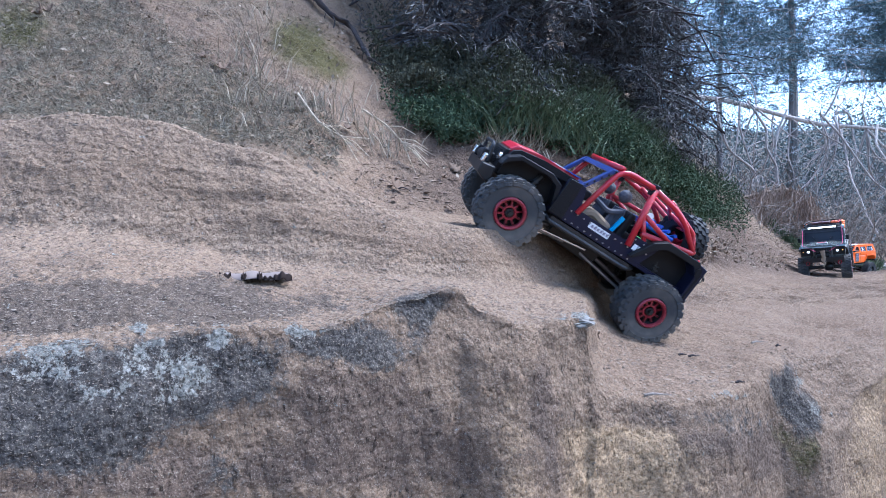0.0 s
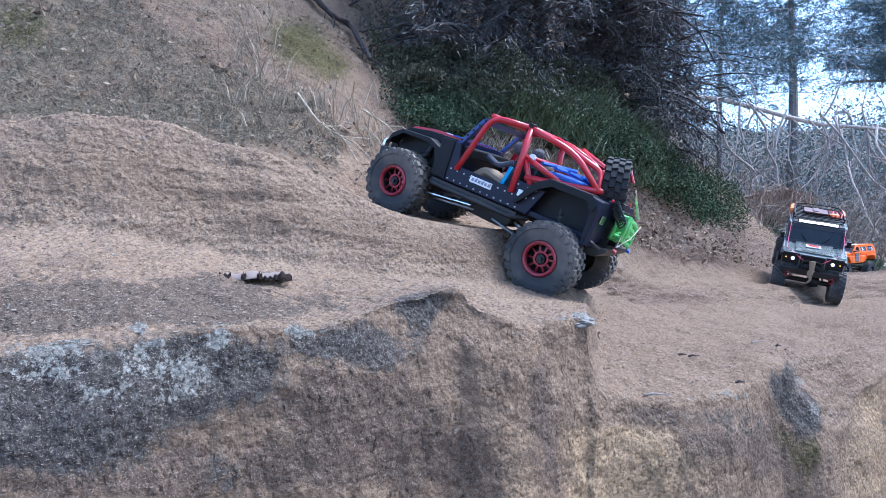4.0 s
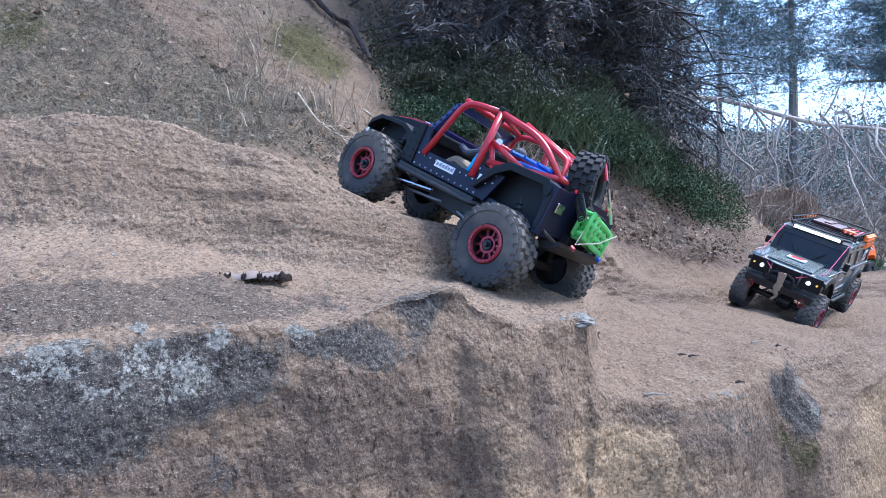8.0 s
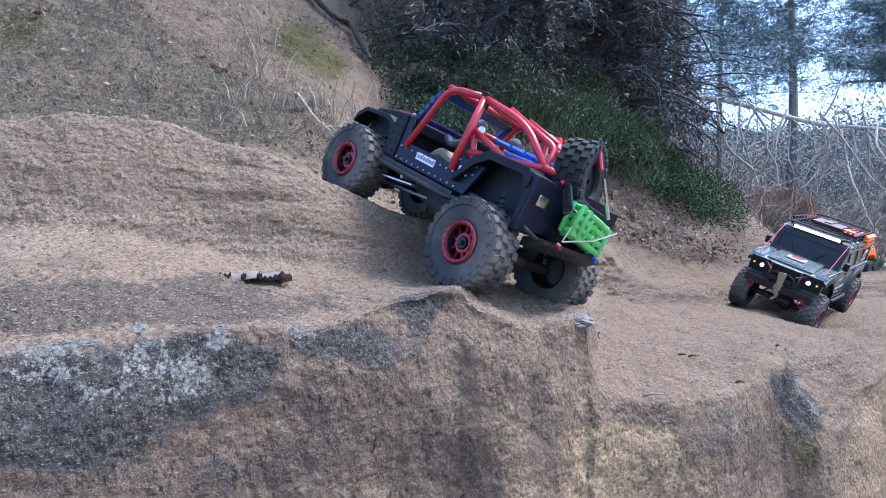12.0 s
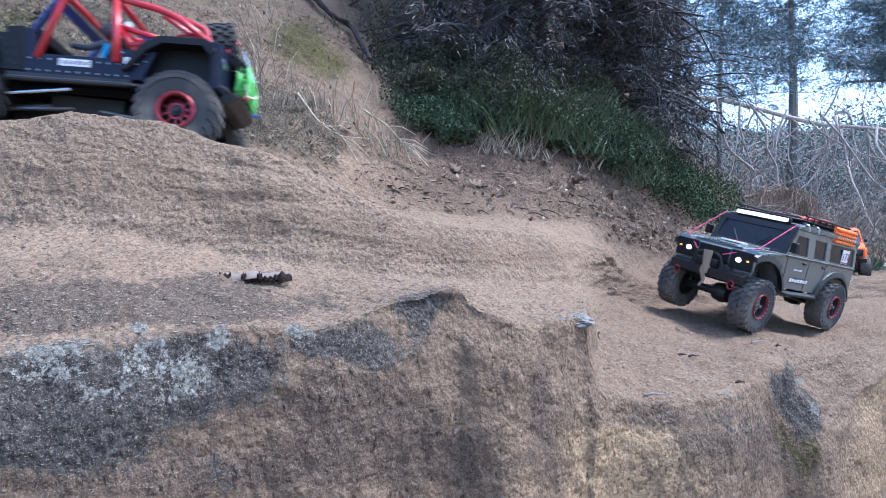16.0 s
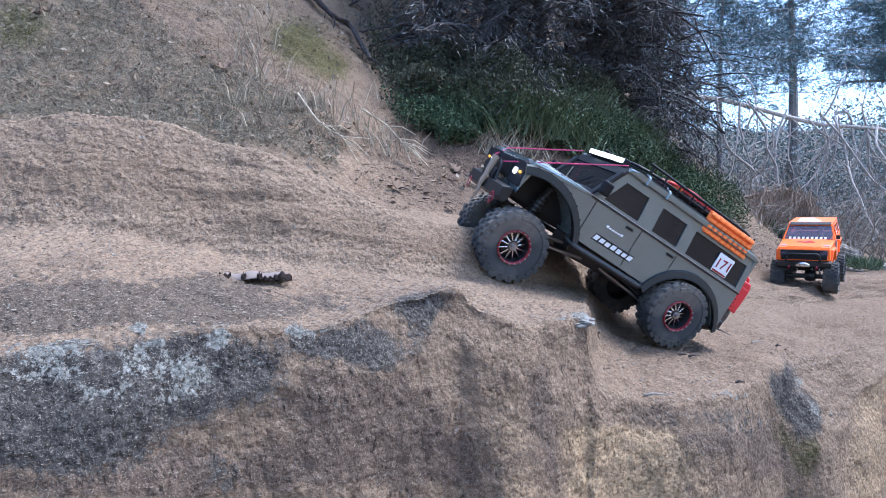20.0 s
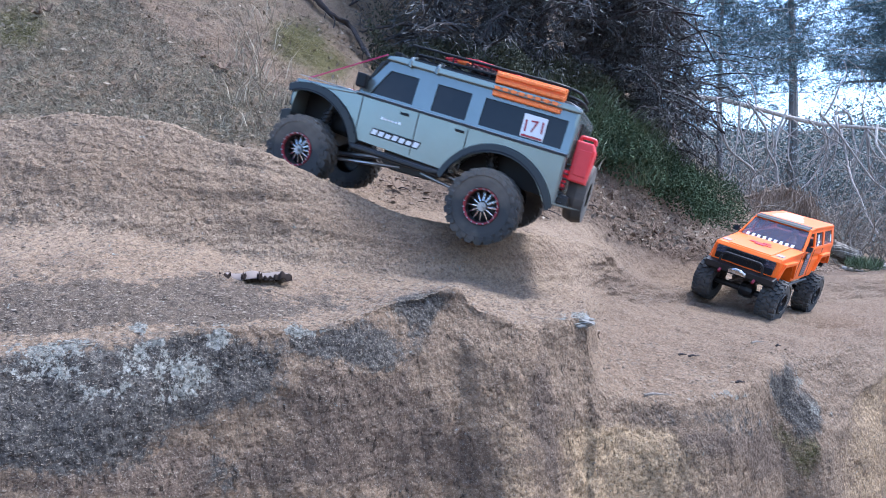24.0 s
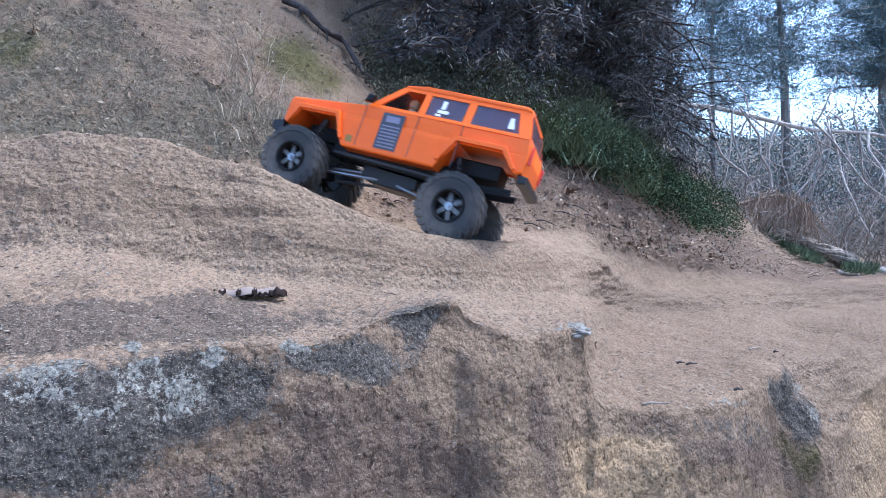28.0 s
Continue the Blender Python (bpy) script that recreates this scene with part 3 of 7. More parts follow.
CHROME = paint("bright_metal", (0.62, 0.62, 0.64), 0.22, 1.0, 0.2, 90)
STEEL = paint("dull_steel", (0.33, 0.33, 0.35), 0.38, 1.0, 0.3, 90)
WHEEL_GREY = paint("grey_wheel_paint", (0.16, 0.16, 0.165), 0.45, 0.4, 0.3, 90)
WHEEL_RED = paint("red_anodised_metal", (0.26, 0.022, 0.04), 0.35, 0.45, 0.30, 80)
CAGE_RED = paint("red_cage_paint", (0.37, 0.008, 0.020), 0.28, 0.0, 0.08, 60)
HOOD_RED = paint("red_bonnet_paint", (0.36, 0.012, 0.03), 0.3, 0.1, 0.1, 60)
NAVY = paint("dark_navy_plastic", (0.005, 0.006, 0.022), 0.4, 0, 0.07, 60, 0.25, dustc=(0.06, 0.055, 0.052))
BLUE = paint("blue_plastic", (0.02, 0.09, 0.42), 0.35, 0, 0.12, 60)
CYAN = paint("light_blue_strap", (0.03, 0.30, 0.60), 0.6, 0, 0.05, 60)
GREEN = paint("bright_green_plastic", (0.12, 0.46, 0.11), 0.45, 0, 0.12, 60)
GREY_PAINT = paint("grey_green_body_paint", (0.200, 0.228, 0.228), 0.22, 0.60, 0.05, 40)
ORANGE_BOARD = paint("orange_plastic", (0.85, 0.20, 0.035), 0.5, 0, 0.1, 60)
ORANGE_PAINT = paint("orange_body_paint", (0.86, 0.135, 0.008), 0.34, 0.0, 0.05, 40, 0.3)
RED_CAN = paint("red_plastic", (0.55, 0.02, 0.03), 0.4, 0, 0.1, 60)
WHITE_DECAL = paint("white_sticker", (0.72, 0.72, 0.74), 0.5, 0, 0.12, 80)
DARK_DECAL = paint("dark_sticker", (0.05, 0.045, 0.06), 0.4, 0, 0.1, 80)
LILAC_DECAL = paint("grey_lilac_sticker", (0.22, 0.20, 0.27), 0.45, 0, 0.1, 80)
TINT = paint("tinted_pane", (0.010, 0.011, 0.013), 0.10, 0.0, 0.05, 30, 0.35)
ROPE = paint("pale_cord", (0.55, 0.50, 0.40), 0.8, 0, 0.2, 120)
PINK_ROPE = paint("magenta_cord", (0.45, 0.03, 0.12), 0.7, 0, 0.1, 120)
LEATHER_TAN = paint("tan_cloth", (0.26, 0.19, 0.13), 0.8, 0, 0.2, 90)


def glowing(name, c, strength):
    m, n, l, b = material(name, 0.3)
    b.inputs["Base Color"].default_value = (*c, 1)
    b.inputs["Emission Color"].default_value = (*c, 1)
    b.inputs["Emission Strength"].default_value = strength
    return m


LAMP_WHITE = glowing("white_lamp", (1.0, 0.97, 0.9), 0.6)
LAMP_AMBER = glowing("amber_lamp", (1.0, 0.45, 0.06), 0.25)
LAMP_RED = glowing("red_lamp", (0.45, 0.01, 0.02), 0.05)


def clear_pane(name, c, alpha):
    m, n, l, b = material(name, 0.06, 0, 0.6)
    b.inputs["Base Color"].default_value = (*c, 1)
    b.inputs["Alpha"].default_value = alpha
    return m


SMOKE = clear_pane("smoked_pane", (0.10, 0.085, 0.12), 0.55)


def tyre_mesh(r, w, lugs=22):
    """A knobbly tyre about the y axis: one skin, raised into staggered tread blocks and side lugs."""
    bm = bmesh.new()
    h = w / 2
    low, top = 0.935, 1.0
    rings = [(-0.72, 0.45, 0, 0, 0), (-0.92, 0.49, 0, 0, 0), (-1.0, 0.70, 0, 0, 0), (-0.99, 0.79, 0, 0, 0), (-0.985, 0.80, 0.25, 0, 0.09), (-0.96, 0.90, 0.25, 0, 0.09), (-0.95, 0.905, 0.25, 0, 0)]
    for y0, y1, off, skew in ((-0.94, -0.52, 0.0, 0.08), (-0.46, -0.02, 0.5, -0.10), (0.02, 0.46, 0.0, 0.10), (0.52, 0.94, 0.5, -0.08)):
        rings += [(y0 - 0.02, low, off, 0, 0), (y0, low, off, top - low, 0), (y1, low, off + skew, top - low, 0), (y1 + 0.02, low, off + skew, 0, 0)]
    rings += [(0.95, 0.905, 0.75, 0, 0), (0.96, 0.90, 0.75, 0, 0.09), (0.985, 0.80, 0.75, 0, 0.09), (0.99, 0.79, 0, 0, 0), (1.0, 0.70, 0, 0, 0), (0.92, 0.49, 0, 0, 0), (0.72, 0.45, 0, 0, 0)]
    grid = []
    for y, rad, off, rise, side in rings:
        row = []
        for k in range(lugs):
            for f, up in ((0.0, 1), (0.56, 1), (0.64, 0), (0.92, 0)):
                a = -(k + f + off) * math.tau / lugs
                q = r * (rad + rise * up)
                row.append(bm.verts.new((q * math.cos(a), h * (y + math.copysign(side, y) * up), q * math.sin(a))))
        grid.append(row)
    n = 4 * lugs
    for i in range(len(grid)):
        j = (i + 1) % len(grid)
        for k in range(n):
            bm.faces.new((grid[i][k], grid[i][(k + 1) % n], grid[j][(k + 1) % n], grid[j][k]))
    return bm


def wheel(car, x, side, r, w, style, y):
    """Hub, tyre, rim ring, spokes and nut; the wheel turns about its own y axis."""
    bm = bmesh.new()
    s = side
    tyre_r, r = r, r * 0.80
    lathe(bm, [(r * 0.57, -w * 0.46 * s), (r * 0.54, -w * 0.2 * s), (r * 0.50, w * 0.10 * s), (r * 0.30, w * 0.06 * s), (0.001, w * 0.07 * s)], 32)
    lathe(bm, [(r * 0.50, w * 0.10 * s), (r * 0.53, w * 0.34 * s), (r * 0.58, w * 0.44 * s)], 32)
    wh = part("wheel", bm, {"jeep": SATIN, "truck": SATIN, "wagon": SATIN}[style], car, smooth=True)
    wh.location = (x, y * s, 0)
    part("tyre", tyre_mesh(tyre_r, w), RUBBER, wh, "dusty black knobbly rubber tyre")
    bm = bmesh.new()
    ring, wide = {"jeep": (0.585, 0.13), "truck": (0.60, 0.075), "wagon": (0.575, 0.06)}[style]
    lathe(bm, [(r * ring, w * 0.38 * s), (r * ring, w * 0.49 * s), (r * (ring - 0.3 * wide), w * 0.53 * s), (r * (ring - 0.75 * wide), w * 0.51 * s), (r * (ring - wide), w * 0.42 * s), (r * ring, w * 0.38 * s)], 36)
    part("rim_ring", bm, {"jeep": WHEEL_RED, "truck": WHEEL_RED, "wagon": SATIN}[style], wh)
    bm = bmesh.new()
    for k in range(18):
        a = k * math.tau / 18
        disc(bm, r * (ring - 0.45 * wide) * math.cos(a), w * 0.535 * s, r * (ring - 0.45 * wide) * math.sin(a), r * 0.028, w * 0.05, "Y", 6)
    tagged(part("bolts", bm, {"jeep": WHEEL_RED, "truck": STEEL, "wagon": SATIN}[style], wh), kind="stuff")
    bm = bmesh.new()
    n = {"jeep": 10, "truck": 12, "wagon": 6}[style]
    thin = {"jeep": 0.040, "truck": 0.026, "wagon": 0.085}[style]
    for k in range(n):
        a = k * math.tau / n
        m = Matrix.Rotation(a, 4, "Y") @ Matrix.Translation((r * 0.33, w * 0.22 * s, 0)) @ Matrix.Rotation(radians(-12 * s), 4, "Z")
        box(bm, -r * 0.17, r * 0.17, -w * 0.05, w * 0.05, -r * thin, r * thin, 0.0007, m)
    if style == "jeep":
        lathe(bm, [(r * 0.26, w * 0.24 * s), (r * 0.26, w * 0.32 * s), (r * 0.20, w * 0.32 * s), (r * 0.20, w * 0.24 * s)], 28)
    part("spokes", bm, {"jeep": WHEEL_RED, "truck": CHROME, "wagon": WHEEL_GREY}[style], wh)
    bm = bmesh.new()
    disc(bm, 0, w * 0.24 * s, 0, r * 0.15, w * 0.22, "Y", 16)
    disc(bm, 0, w * 0.40 * s, 0, r * 0.08, w * 0.16, "Y", 6)
    part("hub_nut", bm, SATIN if style == "jeep" else STEEL, wh)
    return wh


def running_gear(car, front, back, ytrack, colour=SATIN):
    """Axles with their gear case, links, drive shaft, skid plate, rails and coil-over dampers."""
    for s, x in ((1, front), (-1, back)):
        bm = bmesh.new()
        tube(bm, [(x * s, -ytrack + 0.02, 0), (x * s, ytrack - 0.02, 0)], 0.0085, 10)
        lathe(bm, [(0.002, -0.022), (0.019, -0.016), (0.022, 0.0), (0.019, 0.016), (0.002, 0.022)], 16, y=0.018, x=x * s, z=0.002)
        part("axle", bm, colour, car)
        for y in (1, -1):
            bm = bmesh.new()
            tube(bm, [(x * s - 0.02 * s, y * 0.052, -0.004), (0.02 * s, y * 0.034, 0.012)], 0.0032, 8)
            part("link", bm, STEEL, car)
            bm = bmesh.new()
            top, low = Vector((x * s - 0.022 * s, y * 0.062, 0.088)), Vector((x * s, y * 0.068, 0.008))
            tube(bm, [low, low.lerp(top, 0.55)], 0.0042, 10)
            tube(bm, [low.lerp(top, 0.5), top], 0.0058, 10)
            coil = [low.lerp(top, 0.1 + 0.75 * k / 60) + 0.0085 * (math.cos(k * 0.9) * Vector((1, 0, 0)) + math.sin(k * 0.9) * Vector((0, 1, 0))) for k in range(61)]
            tube(bm, coil, 0.0013, 5)
            part("damper", bm, SATIN, car)
    bm = bmesh.new()
    tube(bm, [(-back, 0.018, 0.004), (0, 0.012, 0.028), (front, 0.018, 0.004)], 0.0045, 8)
    part("drive_shaft", bm, STEEL, car)
    bm = bmesh.new()
    prism(bm, [(-0.055, 0.014), (-0.035, 0.004), (0.035, 0.004), (0.055, 0.014), (0.055, 0.034), (-0.055, 0.034)], -0.036, 0.036, 0.002)
    part("skid_plate", bm, SATIN, car)
    for y in (0.03, -0.03):
        bm = bmesh.new()
        prism(bm, [(-0.225, 0.052), (-0.12, 0.038), (0.12, 0.036), (0.215, 0.046), (0.215, 0.056), (0.12, 0.050), (-0.12, 0.052), (-0.225, 0.064)], y - 0.003, y + 0.003)
        part("chassis_rail", bm, BLACK, car)


def rivets(bm, pts, r=0.0016, side=1, y=0.0975):
    for x, z in pts:
        disc(bm, x, y * side, z, r, 0.0016, "Y", 6)


def smudge(bm, rows, y, side=1):
    """A small sticker whose print cannot be read: bars on the side of the car."""
    for x0, x1, z0, z1 in rows:
        box(bm, x0, x1, side * y, side * (y + 0.0008), z0, z1)
# ---------------------------------------------------------------- grey off-road truck
FLARE = paint("dark_grey_flare", (0.020, 0.022, 0.023), 0.45, 0.0, 0.10, 50, 0.35, dustc=(0.08, 0.07, 0.06))
DARK_LOAD = paint("dark_red_plastic", (0.06, 0.012, 0.014), 0.5, 0, 0.1, 60)


def make_truck():
    car = new("model_truck")
    tagged(car, "grey-green radio-controlled off-road truck with orange roof boards", "model car", "radio-controlled cars")
    running_gear(car, 0.171, 0.154, 0.092)
    wl = wheel(car, 0.162, 1, 0.0575, 0.042, "truck", 0.097)
    wr = wheel(car, 0.162, -1, 0.0575, 0.042, "truck", 0.097)
    wheels = [wl, wr, copy_thing(wl, pose(-0.162, 0.097, 0)), copy_thing(wr, pose(-0.162, -0.097, 0))]
    rake = lambda c: (0.009 + (c.x if c.x < 0.21 else 0.21 + 0.5 * (c.x - 0.21)), c.y, c.z + 0.045 * c.x)
    Y = 0.094

    def put(name, bm, mat, parent=car, label="", smooth=False):
        warp(bm, rake)
        return part(name, bm, mat, parent, label, smooth)
    # lower body with the two wheel openings
    bm = bmesh.new()
    prof = [(0.202, 0.046), (0.206, 0.072), (0.204, 0.094), (0.196, 0.099), (0.088, 0.108), (-0.262, 0.108), (-0.264, 0.034), (-0.243, 0.030)]
    prof += arch(-0.170, 0.087, 158, 22, 11, -0.002) + [(-0.086, 0.036), (0.072, 0.036)] + arch(0.166, 0.092, 156, 69, 11, -0.002)
    prism(bm, list(reversed(prof)), -Y, Y, 0.0035)
    body = put("body", bm, GREY_PAINT)
    # bonnet with raised centre and front wings
    bm = bmesh.new()
    prism(bm, [(0.196, 0.098), (0.198, 0.103), (0.09, 0.114), (0.088, 0.108)], -0.058, 0.058, 0.002)
    put("bonnet", bm, GREY_PAINT, body)
    for s in (1, -1):
        bm = bmesh.new()
        prism(bm, [(0.203, 0.092), (0.200, 0.102), (0.092, 0.110), (0.09, 0.104)], s * 0.068, s * (Y + 0.001), 0.002)
        put("front_wing", bm, GREY_PAINT, body)
    bm = bmesh.new()
    box(bm, 0.118, 0.150, -0.026, 0.020, 0.1095, 0.1132, 0.0008)
    decal = put("bonnet_sticker", bm, WHITE_DECAL, body)
    bm = bmesh.new()
    for k in range(3):
        box(bm, 0.1205 + 0.010 * k, 0.127 + 0.010 * k, -0.022 + 0.003 * k, 0.016 - 0.002 * k, 0.111, 0.1139)
    put("print", bm, RED_CAN, decal)
    bm = bmesh.new()
    for k in range(8):
        box(bm, 0.184, 0.190, -0.034 + 0.009 * k, -0.028 + 0.009 * k, 0.1030, 0.1052)
    put("bonnet_sticker", bm, BLACK, body, "row of dark bars of print")
    # cabin sides: pillars and sills round real openings
    zt = 0.172
    for s in (1, -1):
        bm = bmesh.new()
        grid_panel(bm, [0.087, 0.070, -0.008, -0.040, -0.098, -0.120, -0.250, -0.262], [0.107, 0.113, 0.155, zt], {(1, 1), (3, 1), (5, 1)}, s * Y, 0.005)
        lean = lambda c: (c.x - max(0.0, (c.z - 0.107)) * (0.58 if c.x > 0.06 else 0.0), c.y - s * max(0.0, c.z - 0.107) * 0.14, c.z)
        warp(bm, lean)
        cab = put("cabin_side", bm, GREY_PAINT, body)
        for a, b, nm in ((0.070, -0.008, "front_side_window"), (-0.040, -0.098, "rear_side_window"), (-0.120, -0.250, "quarter_window")):
            bm = bmesh.new()
            box(bm, b - 0.001, a + 0.001, s * (Y - 0.004), s * (Y - 0.0025), 0.112, 0.156)
            warp(bm, lean)
            put(nm, bm, TINT, cab, "dark tinted pane")
    # door seams, handles, sill trim
    for s in (1, -1):
        bm = bmesh.new()
        for x in (0.076, -0.024, -0.108):
            box(bm, x - 0.0007, x + 0.0007, s * Y, s * (Y + 0.0006), 0.038, 0.107)
        box(bm, -0.262, 0.088, s * (Y - 0.0005), s * (Y + 0.0022), 0.1045, 0.1075, 0.0007)
        put("door_seam", bm, SATIN, body)
        for x in (0.0, -0.094):
            bm = bmesh.new()
            box(bm, x - 0.008, x + 0.006, s * Y, s * (Y + 0.0035), 0.094, 0.098, 0.001)
            put("door_handle", bm, BLACK, body)
        slant = lambda c: (c.x - 0.35 * (c.z - 0.055), c.y, c.z)
        bm = bmesh.new()
        smudge(bm, [(0.046 - 0.0062 * k - 0.0044, 0.046 - 0.0062 * k, 0.0780, 0.0806 + (0.0014 if k in (0, 5) else 0)) for k in range(6)], Y, s)
        warp(bm, slant)
        put("side_sticker", bm, WHITE_DECAL, body, "row of small white slanted bars")
        bm = bmesh.new()
        smudge(bm, [(0.0485 - 0.0123 * k - 0.0118, 0.0485 - 0.0123 * k, 0.0496, 0.0618) for k in range(7)], Y - 0.0003, s)
        warp(bm, slant)
        backing = put("side_sticker", bm, BLACK, body, "row of white slanted bars with dark outlines")
        bm = bmesh.new()
        smudge(bm, [(0.0470 - 0.0123 * k - 0.0088, 0.0470 - 0.0123 * k, 0.0516 + 0.0004 * (k % 2), 0.0598 - 0.0006 * (k % 3)) for k in range(7)], Y + 0.0003, s)
        warp(bm, slant)
        put("print", bm, WHITE_DECAL, backing)
        # added bright strip: the highlight along the curved belt edge
        bm = bmesh.new()
        box(bm, -0.262, 0.196, s * (Y - 0.001), s * (Y + 0.0012), 0.1078, 0.1092, 0.0005)
        put("belt_highlight", bm, STEEL, body, "thin steel strip for the highlight on the belt edge")
        bm = bmesh.new()
        flare(bm, 0.166, 0.094, 0.007, Y - 0.002, 64, 160, s, 14, 0.0105, -0.002)
        rim_lip = put("wheel_arch_flare", bm, FLARE, body)
        bm = bmesh.new()
        flare(bm, 0.166, 0.0915, 0.0085, Y - 0.003, 64, 160, s, 14, 0.0035, -0.002, 0.002)
        put("lip", bm, BLACK, rim_lip)
        bm = bmesh.new()
        rivets(bm, [(0.166 + 0.102 * math.cos(radians(q)), 0.1 * math.sin(radians(q))) for q in range(75, 156, 13)], 0.0016, s, Y + 0.005)
        tagged(put("rivets", bm, BLACK, rim_lip), kind="stuff")
        bm = bmesh.new()
        flare(bm, -0.170, 0.088, 0.007, Y - 0.002, 18, 160, s, 14, 0.0095, -0.002)
        rim_lip = put("wheel_arch_flare", bm, FLARE, body)
        bm = bmesh.new()
        flare(bm, -0.170, 0.0860, 0.0085, Y - 0.003, 18, 160, s, 14, 0.0035, -0.002, 0.002)
        put("lip", bm, BLACK, rim_lip)
        # black inner wings behind the wheels
        for cx, r, y0 in ((0.166, 0.0945, 0.046), (-0.170, 0.0895, 0.046)):
            bm = bmesh.new()
            top = arch(cx, r, 150, 66 if cx > 0 else 30, 9, -0.002)
            prism(bm, list(reversed(top + [(top[-1][0], 0.040), (top[0][0], 0.040)])), s * y0, s * (y0 + 0.004))
            put("inner_wing", bm, BLACK, body)
        bm = bmesh.new()
        tube(bm, bend([(0.085, s * 0.085, 0.030), (0.07, s * 0.103, 0.024), (-0.07, s * 0.103, 0.024), (-0.085, s * 0.085, 0.030)]), 0.0045, 10)
        tube(bm, [(0.07, s * 0.094, 0.027), (-0.07, s * 0.094, 0.027)], 0.003, 8)
        put("rock_slider", bm, SATIN)
        bm = bmesh.new()
        box(bm, 0.070, 0.088, s * 0.097, s * 0.110, 0.116, 0.138, 0.003)
        tube(bm, [(0.075, s * 0.092, 0.118), (0.079, s * 0.102, 0.122)], 0.002, 6)
        put("door_mirror", bm, BLACK, body)
    # windscreen and its frame
    bm = bmesh.new()
    for z0, z1, w0, w1 in ((0.109, 0.117, 0.090, 0.088), (0.160, 0.173, 0.088, 0.086)):
        prism(bm, [(0.091 - (z0 - 0.107) * 0.58, z0), (0.085 - (z0 - 0.107) * 0.58, z0), (0.085 - (z1 - 0.107) * 0.58, z1), (0.091 - (z1 - 0.107) * 0.58, z1)], -w0, w0, 0.001)
    for s in (1, -1):
        prism(bm, [(0.0905, 0.109), (0.083, 0.109), (0.053, 0.165), (0.0605, 0.165)], s * 0.078, s * 0.090, 0.001)
    put("windscreen_frame", bm, SATIN, body)
    bm = bmesh.new()
    prism(bm, [(0.086, 0.112), (0.0845, 0.112), (0.055, 0.163), (0.0565, 0.163)], -0.082, 0.082)
    put("windscreen", bm, TINT, body, "dark tinted windscreen")
    for s in (1, -1):
        bm = bmesh.new()
        tube(bm, [(0.09, s * 0.02, 0.114), (0.075, s * 0.045, 0.140)], 0.0012, 5)
        put("wiper", bm, BLACK, body)
    # roof, rear wall
    bm = bmesh.new()
    prism(bm, [(0.050, 0.171), (0.046, 0.178), (0.02, 0.182), (-0.245, 0.182), (-0.262, 0.177), (-0.264, 0.170)], -0.086, 0.086, 0.004)
    put("roof", bm, SATIN, body, "black roof")
    for s in (1, -1):
        bm = bmesh.new()
        prism(bm, [(0.054, 0.1695), (0.050, 0.1765), (0.030, 0.1790), (-0.252, 0.1780), (-0.265, 0.1730), (-0.265, 0.1685)], s * 0.0805, s * 0.0905, 0.002)
        put("roof_gutter", bm, GREY_PAINT, body)
    for x in (0.012, -0.034):
        bm = bmesh.new()
        tube(bm, bend([(x, 0.0905, 0.168), (x - 0.001, 0.088, 0.181), (x - 0.002, 0.074, 0.1845)]), 0.0032, 8)
        put("roof_strut", bm, GREY_PAINT, body)
    bm = bmesh.new()
    prism(bm, [(-0.258, 0.105), (-0.264, 0.105), (-0.2645, 0.174), (-0.258, 0.174)], -0.088, 0.088, 0.001)
    put("rear_door", bm, GREY_PAINT, body)
    bm = bmesh.new()
    box(bm, -0.2665, -0.2645, -0.05, 0.05, 0.122, 0.160, 0.0006)
    put("rear_window", bm, TINT, body)
    # roof rack and light bar
    bm = bmesh.new()
    zr = 0.191
    tube(bm, bend([(0.03, -0.078, zr), (0.03, 0.078, zr), (-0.255, 0.078, zr), (-0.255, -0.078, zr), (0.03, -0.078, zr)]), 0.0024, 8)
    tube(bm, bend([(0.02, 0.080, zr + 0.011), (-0.252, 0.080, zr + 0.011), (-0.252, -0.080, zr + 0.011), (0.02, -0.080, zr + 0.011)]), 0.0022, 8)
    for k in range(9):
        x = 0.01 - 0.031 * k
        tube(bm, [(x, -0.078, zr), (x, 0.078, zr)], 0.0017, 6)
        for s in (1, -1):
            tube(bm, [(x, s * 0.080, zr - 0.010), (x, s * 0.080, zr + 0.011)], 0.0015, 6)
    box(bm, 0.02, -0.25, -0.076, 0.076, 0.1835, 0.1855)
    rack = put("roof_rack", bm, BLACK, car)
    bm = bmesh.new()
    box(bm, 0.042, 0.054, -0.065, 0.065, 0.1775, 0.1885, 0.002)
    bar = put("light_bar", bm, BLACK, car)
    for k in range(9):
        bm = bmesh.new()
        y = -0.0615 + 0.0137 * k
        box(bm, 0.0535, 0.0555, y, y + 0.0128, 0.1790, 0.1872, 0.0008)
        put("lamp", bm, LAMP_WHITE, bar, "glowing white lamp")
    bm = bmesh.new()
    box(bm, -0.06, -0.15, -0.05, 0.03, zr + 0.002, zr + 0.012, 0.003)
    box(bm, -0.07, -0.14, -0.02, 0.0, zr + 0.011, zr + 0.016, 0.002)
    for k in range(6):
        box(bm, -0.068 - 0.014 * k, -0.074 - 0.014 * k, 0.032, 0.066, zr + 0.001, zr + 0.009, 0.001)
    put("roof_load", bm, DARK_LOAD, rack, "dark red tools strapped to the roof rack")
    bm = bmesh.new()
    box(bm, -0.052, -0.070, 0.036, 0.066, zr + 0.004, zr + 0.014, 0.003)
    put("strap_buckle", bm, ORANGE_BOARD, rack, "orange buckle")
